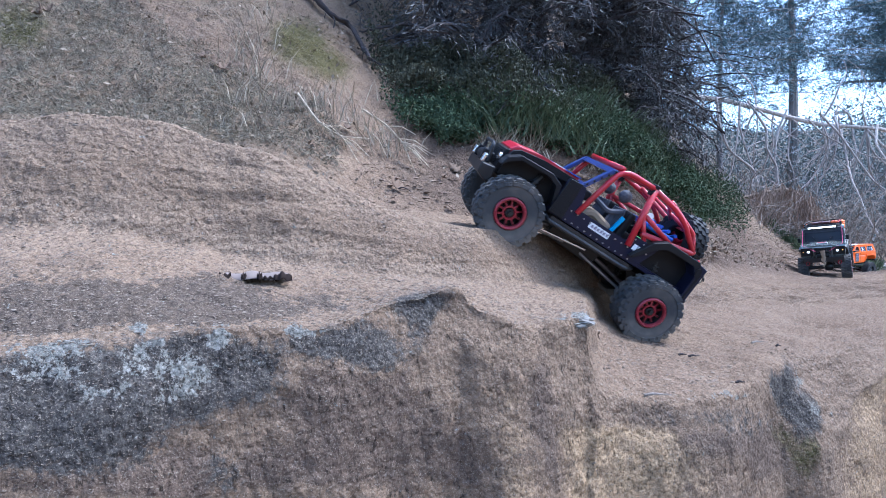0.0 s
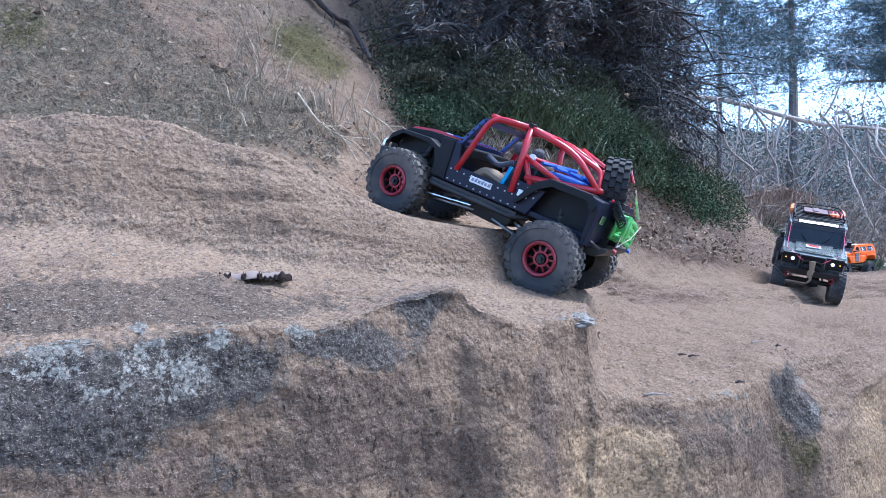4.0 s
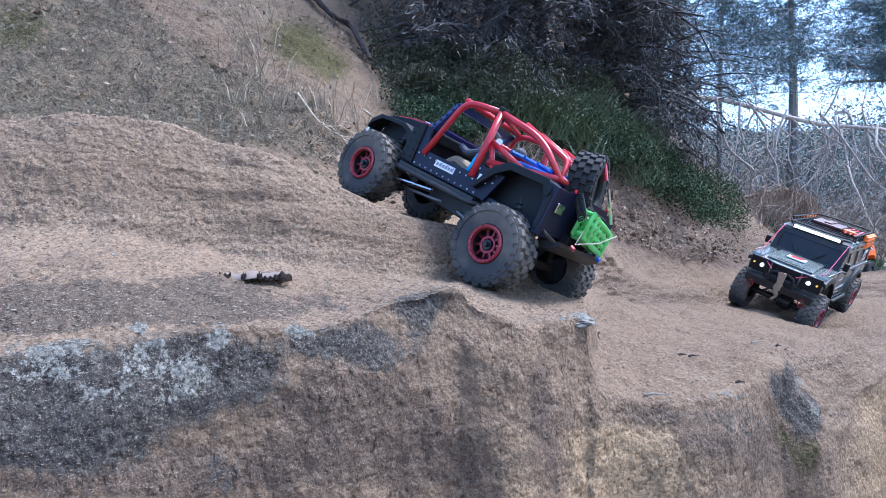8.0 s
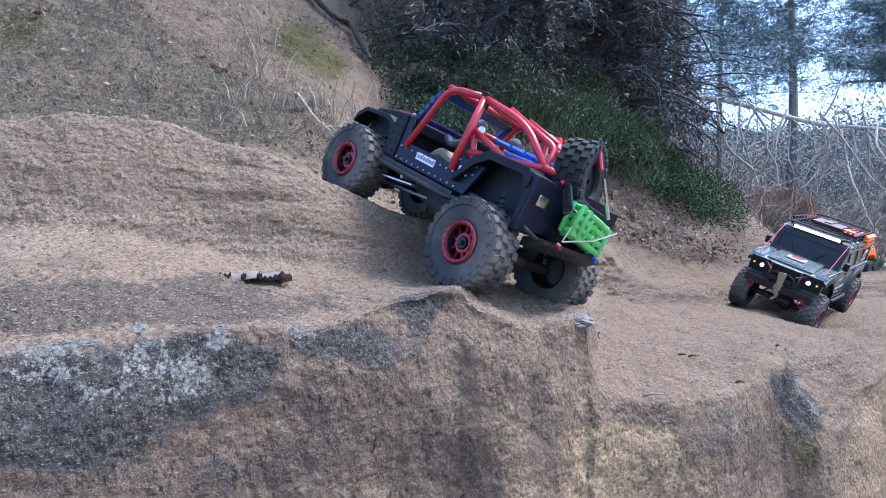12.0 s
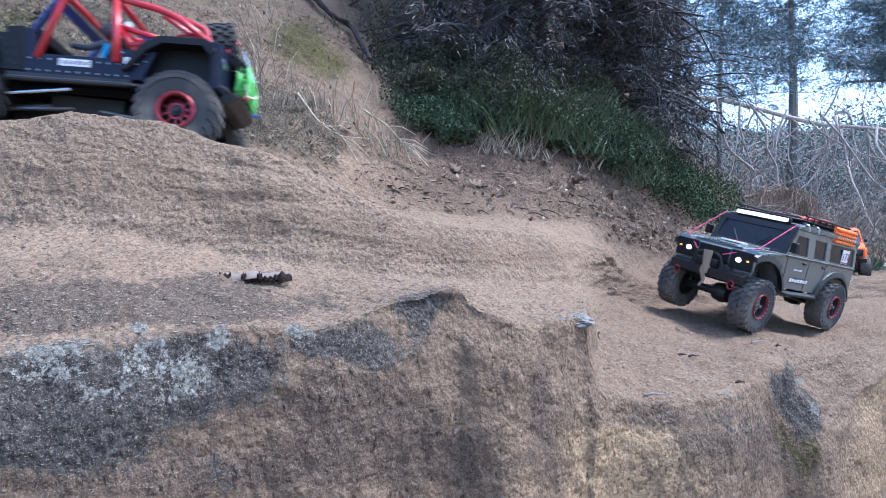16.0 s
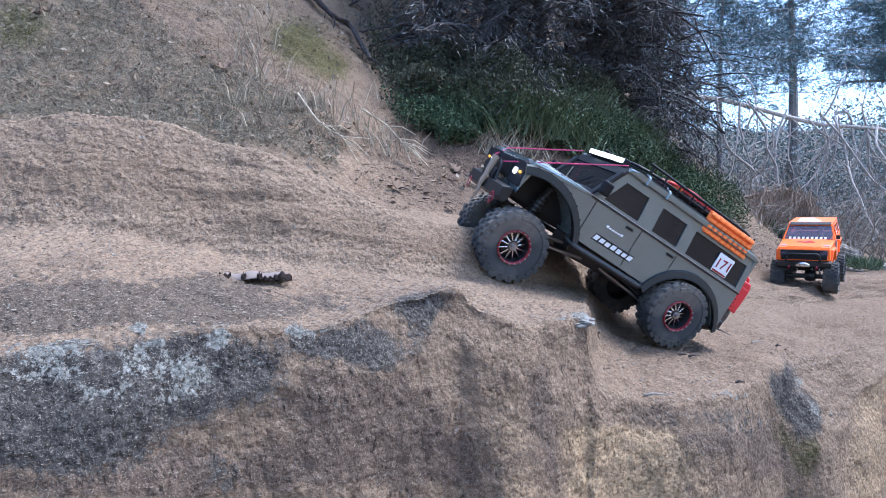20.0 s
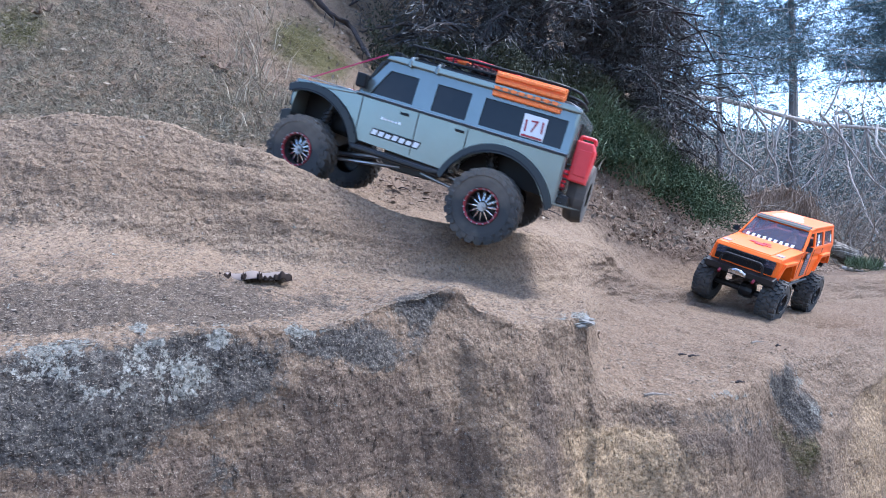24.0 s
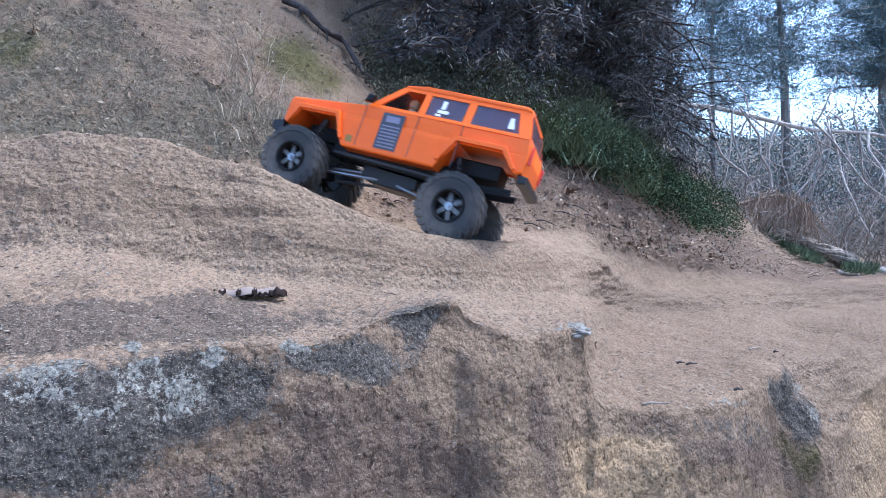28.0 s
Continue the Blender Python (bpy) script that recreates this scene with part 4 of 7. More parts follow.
    bm = bmesh.new()
    for k in range(3):
        tube(bm, bend([(-0.035, 0.070 - 0.012 * k, zr + 0.006), (-0.08, 0.076 - 0.016 * k, zr + 0.014), (-0.13, 0.070 - 0.010 * k, zr + 0.012), (-0.165, 0.076 - 0.02 * k, zr + 0.006)]), 0.0022, 6)
    put("red_strap", bm, RED_CAN, rack)
    # orange sand boards at the rack's sides
    for s in (1, -1):
        bm = bmesh.new()
        box(bm, -0.126, -0.236, s * 0.080, s * 0.086, 0.160, 0.198, 0.0015)
        for k in range(4):
            box(bm, -0.128, -0.234, s * 0.085, s * 0.0905, 0.1608 + 0.0095 * k, 0.1665 + 0.0095 * k, 0.0016)
            for j in range(8):
                box(bm, -0.130 - 0.0128 * j, -0.138 - 0.0128 * j, s * 0.090, s * 0.0930, 0.1612 + 0.0095 * k, 0.1658 + 0.0095 * k, 0.0006)
        put("sand_board", bm, ORANGE_BOARD, rack, "orange ribbed plastic recovery board")
    # race number
    bm = bmesh.new()
    box(bm, -0.185, -0.221, 0.0885, 0.0905, 0.1150, 0.1490, 0.0005)
    plate = put("number_board", bm, WHITE_DECAL, car, "white panel with red race number")
    tilt = math.atan(0.045)
    bm = bmesh.new()
    smudge(bm, [(-0.219, -0.187, 0.1160, 0.1192)], 0.0906)
    put("number_board_edge", bm, WHEEL_RED, plate)
    lettering("race_number", "171", 0.025, WHEEL_RED, plate, Matrix.Translation((-0.1942, 0.0911, 0.1322 + 0.045 * -0.2035)) @ Matrix.Rotation(radians(180), 4, "Z") @ Matrix.Rotation(radians(90), 4, "X") @ Matrix.Rotation(tilt, 4, "Z"))
    # grille, lamps, bumper with winch, bull bar
    bm = bmesh.new()
    box(bm, 0.203, 0.209, -0.036, 0.036, 0.060, 0.094, 0.0015)
    for k in range(6):
        box(bm, 0.208, 0.2105, -0.033, 0.033, 0.063 + 0.005 * k, 0.0655 + 0.005 * k)
    put("grille", bm, BLACK, body)
    for s in (1, -1):
        bm = bmesh.new()
        box(bm, 0.202, 0.208, s * 0.040, s * 0.092, 0.056, 0.096, 0.002)
        pod = put("lamp_panel", bm, BLACK, body)
        bm = bmesh.new()
        disc(bm, 0.209, s * 0.060, 0.076, 0.0056, 0.006)
        put("headlight", bm, LAMP_WHITE, pod, "lit round headlight")
        bm = bmesh.new()
        disc(bm, 0.209, s * 0.081, 0.077, 0.0024, 0.006, seg=12)
        put("indicator", bm, LAMP_AMBER, pod, "small amber lamp")
        bm = bmesh.new()
        tube(bm, bend([(0.222, s * 0.034, 0.030), (0.232, s * 0.036, 0.042), (0.236, s * 0.030, 0.072), (0.232, s * 0.012, 0.078)]), 0.003, 8)
        put("bull_bar", bm, SATIN)
        bm = bmesh.new()
        for k in range(14):
            a = k * math.tau / 14
            tube(bm, [(0.239 + 0.002 * math.sin(a), s * 0.066 + 0.007 * math.cos(a), 0.020 + 0.009 * math.sin(a)),
                      (0.239 + 0.002 * math.sin(a + 0.45), s * 0.066 + 0.007 * math.cos(a + 0.45), 0.020 + 0.009 * math.sin(a + 0.45))], 0.0018, 5)
        put("shackle", bm, WHEEL_RED)
    bm = bmesh.new()
    prism(bm, [(0.205, 0.030), (0.214, 0.022), (0.238, 0.026), (0.240, 0.044), (0.214, 0.050), (0.205, 0.050)], -0.086, 0.086, 0.002)
    bumper = put("front_bumper", bm, SATIN)
    bm = bmesh.new()
    tube(bm, [(0.232, -0.026, 0.054), (0.232, 0.026, 0.054)], 0.010, 14)
    put("winch", bm, BLACK, bumper)
    bm = bmesh.new()
    tube(bm, bend([(0.240, 0.006, 0.05), (0.246, -0.004, 0.036), (0.244, 0.006, 0.014), (0.245, -0.003, 0.0)]), 0.0085, 8, r2=0.003)
    tube(bm, [(0.244, 0.0, 0.08), (0.247, 0.004, 0.03)], 0.011, 8, r2=0.006)
    put("winch_cover", bm, LEATHER_TAN, bumper, "dull brown rag tied over the winch")
    bm = bmesh.new()
    tube(bm, [(0.236, 0.03, 0.078), (0.185, 0.084, 0.108), (0.055, 0.084, 0.178)], 0.0011, 5)
    tube(bm, [(0.236, -0.03, 0.078), (0.185, -0.084, 0.108), (0.055, -0.084, 0.178)], 0.0011, 5)
    put("limb_rope", bm, PINK_ROPE)
    # rear: bumper, lamps, red can
    bm = bmesh.new()
    prism(bm, [(-0.262, 0.034), (-0.262, 0.052), (-0.280, 0.050), (-0.280, 0.036)], -0.084, 0.084, 0.002)
    put("rear_bumper", bm, SATIN)
    for s in (1, -1):
        bm = bmesh.new()
        disc(bm, -0.2655, s * 0.078, 0.082, 0.007, 0.005)
        disc(bm, -0.2655, s * 0.078, 0.066, 0.007, 0.005)
        put("tail_lamp", bm, LAMP_RED, body)
    bm = bmesh.new()
    prism(bm, [(-0.268, 0.074), (-0.296, 0.074), (-0.296, 0.124), (-0.292, 0.134), (-0.268, 0.134)], 0.034, 0.078, 0.003)
    tube(bm, bend([(-0.270, 0.063, 0.133), (-0.272, 0.063, 0.141), (-0.292, 0.063, 0.141), (-0.294, 0.063, 0.133)]), 0.0028, 8)
    box(bm, -0.274, -0.294, 0.077, 0.0795, 0.084, 0.122, 0.001)
    put("fuel_can", bm, RED_CAN, car, "red plastic fuel can on the back")
    bm = bmesh.new()
    lathe(bm, [(0.02, -0.014), (0.044, -0.014), (0.048, 0.0), (0.044, 0.014), (0.02, 0.014)], 28)
    warp(bm, lambda c: (-0.286 + c.y, 0.020 + c.x, 0.062 + c.z))
    put("spare_wheel", bm, RUBBER)
    bm = bmesh.new()
    for k in range(9):
        tube(bm, [(-0.264, 0.087, 0.040 + 0.007 * k), (-0.271, 0.087, 0.040 + 0.007 * k)], 0.0012, 5)
    put("ladder", bm, SATIN)
    return car, wheels


TRUCK, TRUCK_WHEELS = make_truck()
# ---------------------------------------------------------------- open rock crawler with a red tube cage
def make_jeep():
    car = new("model_crawler")
    tagged(car, "black open-topped radio-controlled crawler with red tube cage", "model car", "radio-controlled cars")
    running_gear(car, 0.157, 0.162, 0.094)
    wl = wheel(car, 0.157, 1, 0.0610, 0.049, "jeep", 0.103)
    wr = wheel(car, 0.157, -1, 0.0610, 0.049, "jeep", 0.103)
    wheels = [wl, wr, copy_thing(wl, pose(-0.157, 0.103, 0)), copy_thing(wr, pose(-0.157, -0.103, 0))]
    rake = lambda c: (c.x if c.x > -0.17 else -0.17 + 0.62 * (c.x + 0.17), c.y, c.z - 0.035 * c.x)
    Y = 0.092

    def put(name, bm, mat, parent=car, label="", smooth=False):
        warp(bm, rake)
        return part(name, bm, mat, parent, label, smooth)
    # tub: sides with a low door cut, floor, bulkhead
    bm = bmesh.new()
    prism(bm, [(0.10, 0.048), (-0.098, 0.048), (-0.115, 0.095), (-0.062, 0.096), (-0.052, 0.078), (0.050, 0.078), (0.066, 0.118), (0.10, 0.116)], -Y, -Y + 0.006, 0.001)
    prism(bm, [(0.10, 0.048), (-0.098, 0.048), (-0.115, 0.095), (-0.062, 0.096), (-0.052, 0.078), (0.050, 0.078), (0.066, 0.118), (0.10, 0.116)], Y - 0.006, Y, 0.001)
    box(bm, -0.23, 0.10, -Y + 0.006, Y - 0.006, 0.048, 0.056)
    box(bm, 0.064, 0.072, -Y + 0.006, Y - 0.006, 0.056, 0.116)
    tub = put("tub", bm, NAVY, car, "dark navy riveted body tub")
    bm = bmesh.new()
    for s in (1, -1):
        rivets(bm, [(0.092 - 0.014 * k, 0.071) for k in range(13)] + [(0.092 - 0.014 * k, 0.053) for k in range(13)], side=s, y=Y + 0.0005)
        rivets(bm, [(0.094, 0.06 + 0.011 * k) for k in range(5)] + [(0.078, 0.06 + 0.011 * k) for k in range(5)] + [(-0.066, 0.09), (-0.085, 0.09), (-0.10, 0.09), (-0.085, 0.078), (-0.1, 0.078)], side=s, y=Y + 0.0005)
    tagged(put("rivets", bm, STEEL, tub), kind="stuff")
    for s in (1, -1):
        bm = bmesh.new()
        smudge(bm, [(-0.022, 0.022, 0.0625, 0.0735)], Y, s)
        a = put("side_sticker", bm, WHITE_DECAL, tub, "white sticker with unreadable print")
        bm = bmesh.new()
        smudge(bm, [(0.018 - 0.0066 * k - 0.0046, 0.018 - 0.0066 * k, 0.0655, 0.0705) for k in range(6)], Y + 0.0008, s)
        put("print", bm, LILAC_DECAL, a)
        bm = bmesh.new()
        smudge(bm, [(-0.078, -0.070, 0.072, 0.083), (-0.089, -0.080, 0.072, 0.083), (0.084, 0.095, 0.084, 0.092)], Y, s)
        put("side_sticker", bm, WHITE_DECAL, tub)
        # rock slider
        bm = bmesh.new()
        tube(bm, bend([(0.098, s * 0.080, 0.042), (0.088, s * 0.101, 0.036), (-0.080, s * 0.101, 0.036), (-0.100, s * 0.080, 0.042)]), 0.0042, 10)
        prism(bm, [(0.09, 0.040), (-0.085, 0.040), (-0.085, 0.046), (0.09, 0.046)], s * 0.084, s * 0.099)
        put("rock_slider", bm, SATIN)
        bm = bmesh.new()
        tube(bm, [(0.115, s * 0.088, 0.012), (0.0, s * 0.094, 0.026)], 0.0024, 7)
        put("link", bm, CHROME)
        # front arch: flat-topped flare with a rear panel
        bm = bmesh.new()
        prism(bm, [(0.098, 0.058), (0.112, 0.094), (0.132, 0.101), (0.188, 0.099), (0.208, 0.084), (0.212, 0.072), (0.216, 0.074), (0.211, 0.090), (0.192, 0.104), (0.128, 0.107), (0.104, 0.098), (0.090, 0.058)], s * 0.058, s * 0.090, 0.0015)
        put("wheel_arch_flare", bm, BLACK, tub)
        bm = bmesh.new()
        prism(bm, [(0.10, 0.05), (0.10, 0.117), (0.075, 0.119), (0.070, 0.05)], s * (Y - 0.001), s * (Y + 0.003), 0.0008)
        rivets(bm, [(0.094, 0.058 + 0.013 * k) for k in range(5)] + [(0.078, 0.058 + 0.013 * k) for k in range(5)], side=s, y=Y + 0.0035)
        put("wing_panel", bm, BLACK, tub)
        for nm, pts, y0 in (("inner_wing", [(-0.078, 0.05), (-0.102, 0.098), (-0.124, 0.110), (-0.196, 0.110), (-0.224, 0.09), (-0.226, 0.05)], 0.064), ("inner_wing", [(0.206, 0.056), (0.206, 0.084), (0.188, 0.100), (0.132, 0.102), (0.112, 0.095), (0.098, 0.056)], 0.054)):
            bm = bmesh.new()
            prism(bm, pts, s * y0, s * (y0 + 0.004))
            put(nm, bm, BLACK, tub)
        bm = bmesh.new()
        prism(bm, [(0.206, 0.092), (0.204, 0.103), (0.192, 0.111), (0.146, 0.118), (0.074, 0.121), (0.074, 0.110)], s * 0.050, s * 0.064, 0.001)
        put("bonnet_side", bm, BLACK, tub)
        # rear arch
        bm = bmesh.new()
        prism(bm, [(-0.078, 0.060), (-0.102, 0.094), (-0.124, 0.108), (-0.196, 0.108), (-0.222, 0.090), (-0.226, 0.046), (-0.234, 0.046), (-0.232, 0.098), (-0.204, 0.118), (-0.118, 0.118), (-0.094, 0.102), (-0.070, 0.060)], s * 0.070, s * 0.103, 0.0015)
        put("wheel_arch_flare", bm, BLACK, tub)
        bm = bmesh.new()
        prism(bm, [(-0.196, 0.104), (-0.198, 0.116), (-0.238, 0.112), (-0.242, 0.040), (-0.222, 0.038), (-0.218, 0.09)], s * 0.062, s * 0.102, 0.0015)
        corner = put("corner_panel", bm, NAVY, tub)
        bm = bmesh.new()
        disc(bm, -0.215, s * 0.1035, 0.101, 0.0085, 0.004, "Y", 16)
        put("filler_cap", bm, BLACK, corner)
        bm = bmesh.new()
        box(bm, -0.2425, -0.245, s * 0.070, s * 0.090, 0.078, 0.092, 0.001)
        put("tail_lamp", bm, CHROME, corner)
        bm = bmesh.new()
        disc(bm, -0.238, s * 0.058, 0.118, 0.0026, 0.004, seg=10)
        put("tail_lamp", bm, LAMP_RED, corner, "small lit red lamp")
    # bonnet, grille, screen
    bm = bmesh.new()
    prism(bm, [(0.074, 0.114), (0.074, 0.126), (0.150, 0.123), (0.198, 0.115), (0.208, 0.104), (0.206, 0.092)], -0.056, 0.056, 0.003)
    warp(bm, lambda c: (c.x, c.y * (1 - 1.3 * (c.x - 0.074)), c.z))
    hood = put("bonnet", bm, HOOD_RED, tub, "red bonnet with dark and white flashes")
    bm = bmesh.new()
    prism(bm, [(0.074, 0.1255), (0.074, 0.1272), (0.104, 0.1260), (0.104, 0.1240)], -0.060, 0.060)
    put("bonnet_flash", bm, BLUE, hood)
    bm = bmesh.new()
    prism(bm, [(0.106, 0.1240), (0.106, 0.1258), (0.124, 0.1250), (0.124, 0.1235)], 0.030, 0.052)
    put("bonnet_flash", bm, WHITE_DECAL, hood)
    bm = bmesh.new()
    prism(bm, [(0.205, 0.052), (0.213, 0.054), (0.214, 0.098), (0.206, 0.102)], -0.05, 0.05, 0.001)
    for k in range(7):
        box(bm, 0.213, 0.216, -0.031 + 0.009 * k, -0.026 + 0.009 * k, 0.066, 0.094, 0.0006)
    put("grille", bm, BLACK, tub)
    for s in (1, -1):
        bm = bmesh.new()
        disc(bm, 0.215, s * 0.041, 0.082, 0.0075, 0.005)
        put("headlight", bm, CHROME, tub)
    bm = bmesh.new()
    for s in (1, -1):
        prism(bm, [(0.074, 0.118), (0.066, 0.118), (0.036, 0.170), (0.044, 0.170)], s * 0.074, s * 0.086, 0.001)
    prism(bm, [(0.046, 0.162), (0.038, 0.162), (0.033, 0.172), (0.041, 0.172)], -0.085, 0.085, 0.001)
    prism(bm, [(0.076, 0.116), (0.066, 0.116), (0.062, 0.124), (0.072, 0.124)], -0.085, 0.085, 0.001)
    put("windscreen_frame", bm, paint("dark_blue_metal", (0.014, 0.035, 0.16), 0.35, 0.2, 0.1, 60), tub, "dark blue windscreen frame")
    bm = bmesh.new()
    for s in (1, -1):
        rivets(bm, [(0.068 - 0.0075 * k, 0.124 + 0.011 * k) for k in range(5)], 0.0022, s, 0.0865)
    tagged(put("bolts", bm, BLACK, tub), kind="stuff")
    # tube cage
    cage_paths = []
    for s in (1, -1):
        c = lambda x, y, z, s=s: (x, s * y, z)
        cage_paths += [
            ([c(0.0535, 0.093, 0.072), c(0.030, 0.083, 0.1795), c(-0.044, 0.081, 0.1815)], 0.0052),
            ([c(-0.0595, 0.095, 0.073), c(-0.044, 0.081, 0.1815)], 0.0058),
            ([c(-0.070, 0.088, 0.104), c(-0.190, 0.071, 0.1235), c(-0.200, 0.066, 0.126)], 0.0052),
            ([c(-0.044, 0.081, 0.1815), c(-0.120, 0.070, 0.170), c(-0.197, 0.069, 0.1245)], 0.0052),
            ([c(-0.052, 0.080, 0.136), c(-0.088, 0.088, 0.088)], 0.0046),
            ([c(-0.052, 0.080, 0.136), c(-0.128, 0.085, 0.116)], 0.0046),
            ([c(-0.088, 0.070, 0.180), c(-0.176, 0.052, 0.154), c(-0.197, 0.069, 0.1245)], 0.0046),
        ]
    cage_paths += [
        ([(0.030, -0.083, 0.1795), (0.030, 0.083, 0.1795)], 0.0050), ([(-0.044, -0.081, 0.1815), (-0.044, 0.081, 0.1815)], 0.0052),
        ([(-0.044, 0.081, 0.1815), (0.030, -0.083, 0.1795)], 0.0040), ([(-0.176, -0.052, 0.154), (-0.176, 0.052, 0.154)], 0.0046),
        ([(-0.198, -0.068, 0.125), (-0.198, 0.068, 0.125)], 0.0048), ([(-0.176, 0.052, 0.154), (-0.198, 0.0, 0.124), (-0.176, -0.052, 0.154)], 0.0040),
        ([(-0.055, 0.078, 0.136), (-0.055, -0.078, 0.136)], 0.0042), ([(-0.100, 0.04, 0.178), (-0.170, -0.04, 0.154)], 0.0038), ([(-0.100, -0.04, 0.178), (-0.170, 0.04, 0.154)], 0.0038)]
    for pts, r in cage_paths:
        bm = bmesh.new()
        tube(bm, bend(pts, 4) if len(pts) > 2 else pts, r, 10)
        put("cage_tube", bm, CAGE_RED, car, "", True)
    for s in (1, -1):
        bm = bmesh.new()
        box(bm, -0.048, -0.038, s * 0.070, s * 0.086, 0.168, 0.190, 0.002)
        put("cage_clamp", bm, BLACK)
    bm = bmesh.new()
    disc(bm, -0.066, 0.0815, 0.138, 0.0062, 0.003, "Y", 16)
    put("round_sticker", bm, WHITE_DECAL)
    # inside: seats, straps, cooler, dash
    for s in (1, -1):
        bm = bmesh.new()
        box(bm, -0.040, 0.012, s * 0.020, s * 0.066, 0.058, 0.072, 0.004)
        box(bm, -0.056, -0.040, s * 0.020, s * 0.066, 0.062, 0.126, 0.005)
        put("seat", bm, BLACK)
        bm = bmesh.new()
        prism(bm, [(-0.030, 0.074), (-0.036, 0.110), (-0.030, 0.111), (-0.024, 0.074)], s * 0.066, s * 0.072)
        put("seat_strap", bm, CYAN)
    bm = bmesh.new()
    box(bm, 0.046, 0.066, -0.08, 0.08, 0.098, 0.116, 0.003)
    put("dashboard", bm, BLACK)
    bm = bmesh.new()
    box(bm, -0.09, -0.19, -0.06, 0.06, 0.056, 0.090, 0.004)
    put("rear_deck", bm, BLACK)
    bm = bmesh.new()
    box(bm, -0.075, -0.098, 0.040, 0.084, 0.090, 0.096, 0.001)
    put("green_panel", bm, GREEN)
    bm = bmesh.new()
    for k in range(5):
        tube(bm, [(-0.075 - 0.022 * k, 0.055 - 0.008 * k, 0.135), (-0.10 - 0.02 * k, -0.05, 0.140 - 0.006 * k)], 0.0036, 6)
    box(bm, -0.09, -0.15, -0.05, 0.05, 0.118, 0.128, 0.003)
    put("luggage", bm, BLUE, car, "blue straps and bundles behind the seats")
    # two doll occupants, each one plain mesh
    for s in (1, -1):
        bm = bmesh.new()
        y = s * 0.043
        tube(bm, [(-0.030, y, 0.072), (-0.032, y, 0.100), (-0.028, y, 0.122)], 0.0165, 10, r2=0.012)
        bmesh.ops.create_icosphere(bm, subdivisions=2, radius=0.0125, matrix=Matrix.Translation((-0.022, y, 0.144)))
        tube(bm, bend([(-0.028, y + 0.016 * s, 0.118), (-0.004, y + 0.020 * s, 0.104), (0.026, y + 0.006 * s, 0.112)]), 0.0052, 8)
        n0 = len(bm.faces)
        for o in (0.010, -0.010):
            tube(bm, bend([(-0.026, y + o, 0.078), (0.018, y + o, 0.088), (0.038, y + o, 0.066)]), 0.0088, 8)
        d = put("doll", bm, paint("doll_dark_cloth", (0.035, 0.04, 0.06), 0.8), car, "small plain doll in dark shirt and tan trousers")
        d.data.materials.append(LEATHER_TAN)
        for i, f in enumerate(d.data.polygons):
            f.material_index = 1 if i >= n0 else 0
    # front bumper and winch
    bm = bmesh.new()
    prism(bm, [(0.210, 0.040), (0.218, 0.032), (0.238, 0.040), (0.240, 0.058), (0.214, 0.062)], -0.070, 0.070, 0.002)
    bump_front = put("front_bumper", bm, SATIN)
    bm = bmesh.new()
    tube(bm, [(0.232, -0.024, 0.068), (0.232, 0.024, 0.068)], 0.010, 12)
    box(bm, 0.222, 0.243, 0.024, 0.036, 0.058, 0.080, 0.002)
    box(bm, 0.222, 0.243, -0.024, -0.036, 0.058, 0.080, 0.002)
    put("winch", bm, BLACK, bump_front)
    bm = bmesh.new()
    tube(bm, bend([(0.226, -0.04, 0.062), (0.236, -0.04, 0.096), (0.236, 0.04, 0.096), (0.226, 0.04, 0.062)]), 0.0032, 8)
    put("bull_bar", bm, SATIN, bump_front)
    for s in (1, -1):
        bm = bmesh.new()
        box(bm, 0.236, 0.243, s * 0.05, s * 0.064, 0.058, 0.074, 0.002)
        put("spot_lamp", bm, CHROME, bump_front)
    # rear: panel, spare wheel, bundle, bumper
    bm = bmesh.new()
    prism(bm, [(-0.232, 0.046), (-0.240, 0.046), (-0.238, 0.116), (-0.230, 0.116)], -0.064, 0.064, 0.001)
    put("tailgate", bm, NAVY)
    def lean_on(b):
        turn = Matrix.Rotation(radians(15), 4, "Z") @ Matrix.Rotation(radians(14), 4, "Y")
        warp(b, lambda c: turn @ Vector((c.y, c.x, c.z)) + Vector((-0.190, -0.004, 0.140)))

    bm = tyre_mesh(0.055, 0.040, 20)
    lean_on(bm)
    spare = part("spare_wheel", bm, SHADED_RUBBER, car, "spare knobbly tyre on the back")
    bm = bmesh.new()
    lathe(bm, [(0.034, -0.014), (0.030, 0.0), (0.030, 0.010), (0.004, 0.012)], 24)
    warp(bm, lambda c: (c.x, -c.y, c.z))
    lean_on(bm)
    part("rim", bm, BLACK, spare)
    bm = bmesh.new()
    tube(bm, [(-0.196, -0.004, 0.186), (-0.213, -0.004, 0.163)], 0.0032, 8)
    part("spare_strap", bm, CAGE_RED, spare)
    bm = bmesh.new()
    tube(bm, [(-0.219, -0.01, 0.155), (-0.240, -0.035, 0.110)], 0.0026, 6)
    part("spare_bracket", bm, CHROME, spare)
    bm = bmesh.new()
    coil = [(-0.244 - 0.0007 * k + 0.0085 * math.cos(k * 0.9), 0.048 + 0.0002 * k, 0.112 + 0.0085 * math.sin(k * 0.9) - 0.0004 * k) for k in range(60)]
    tube(bm, coil, 0.0017, 5)
    put("coil_spring", bm, SATIN)
    bm = bmesh.new()
    tube(bm, [(-0.244, 0.02, 0.106), (-0.252, -0.05, 0.100)], 0.0034, 8)
    put("tail_bar", bm, BLACK)
    bm = bmesh.new()
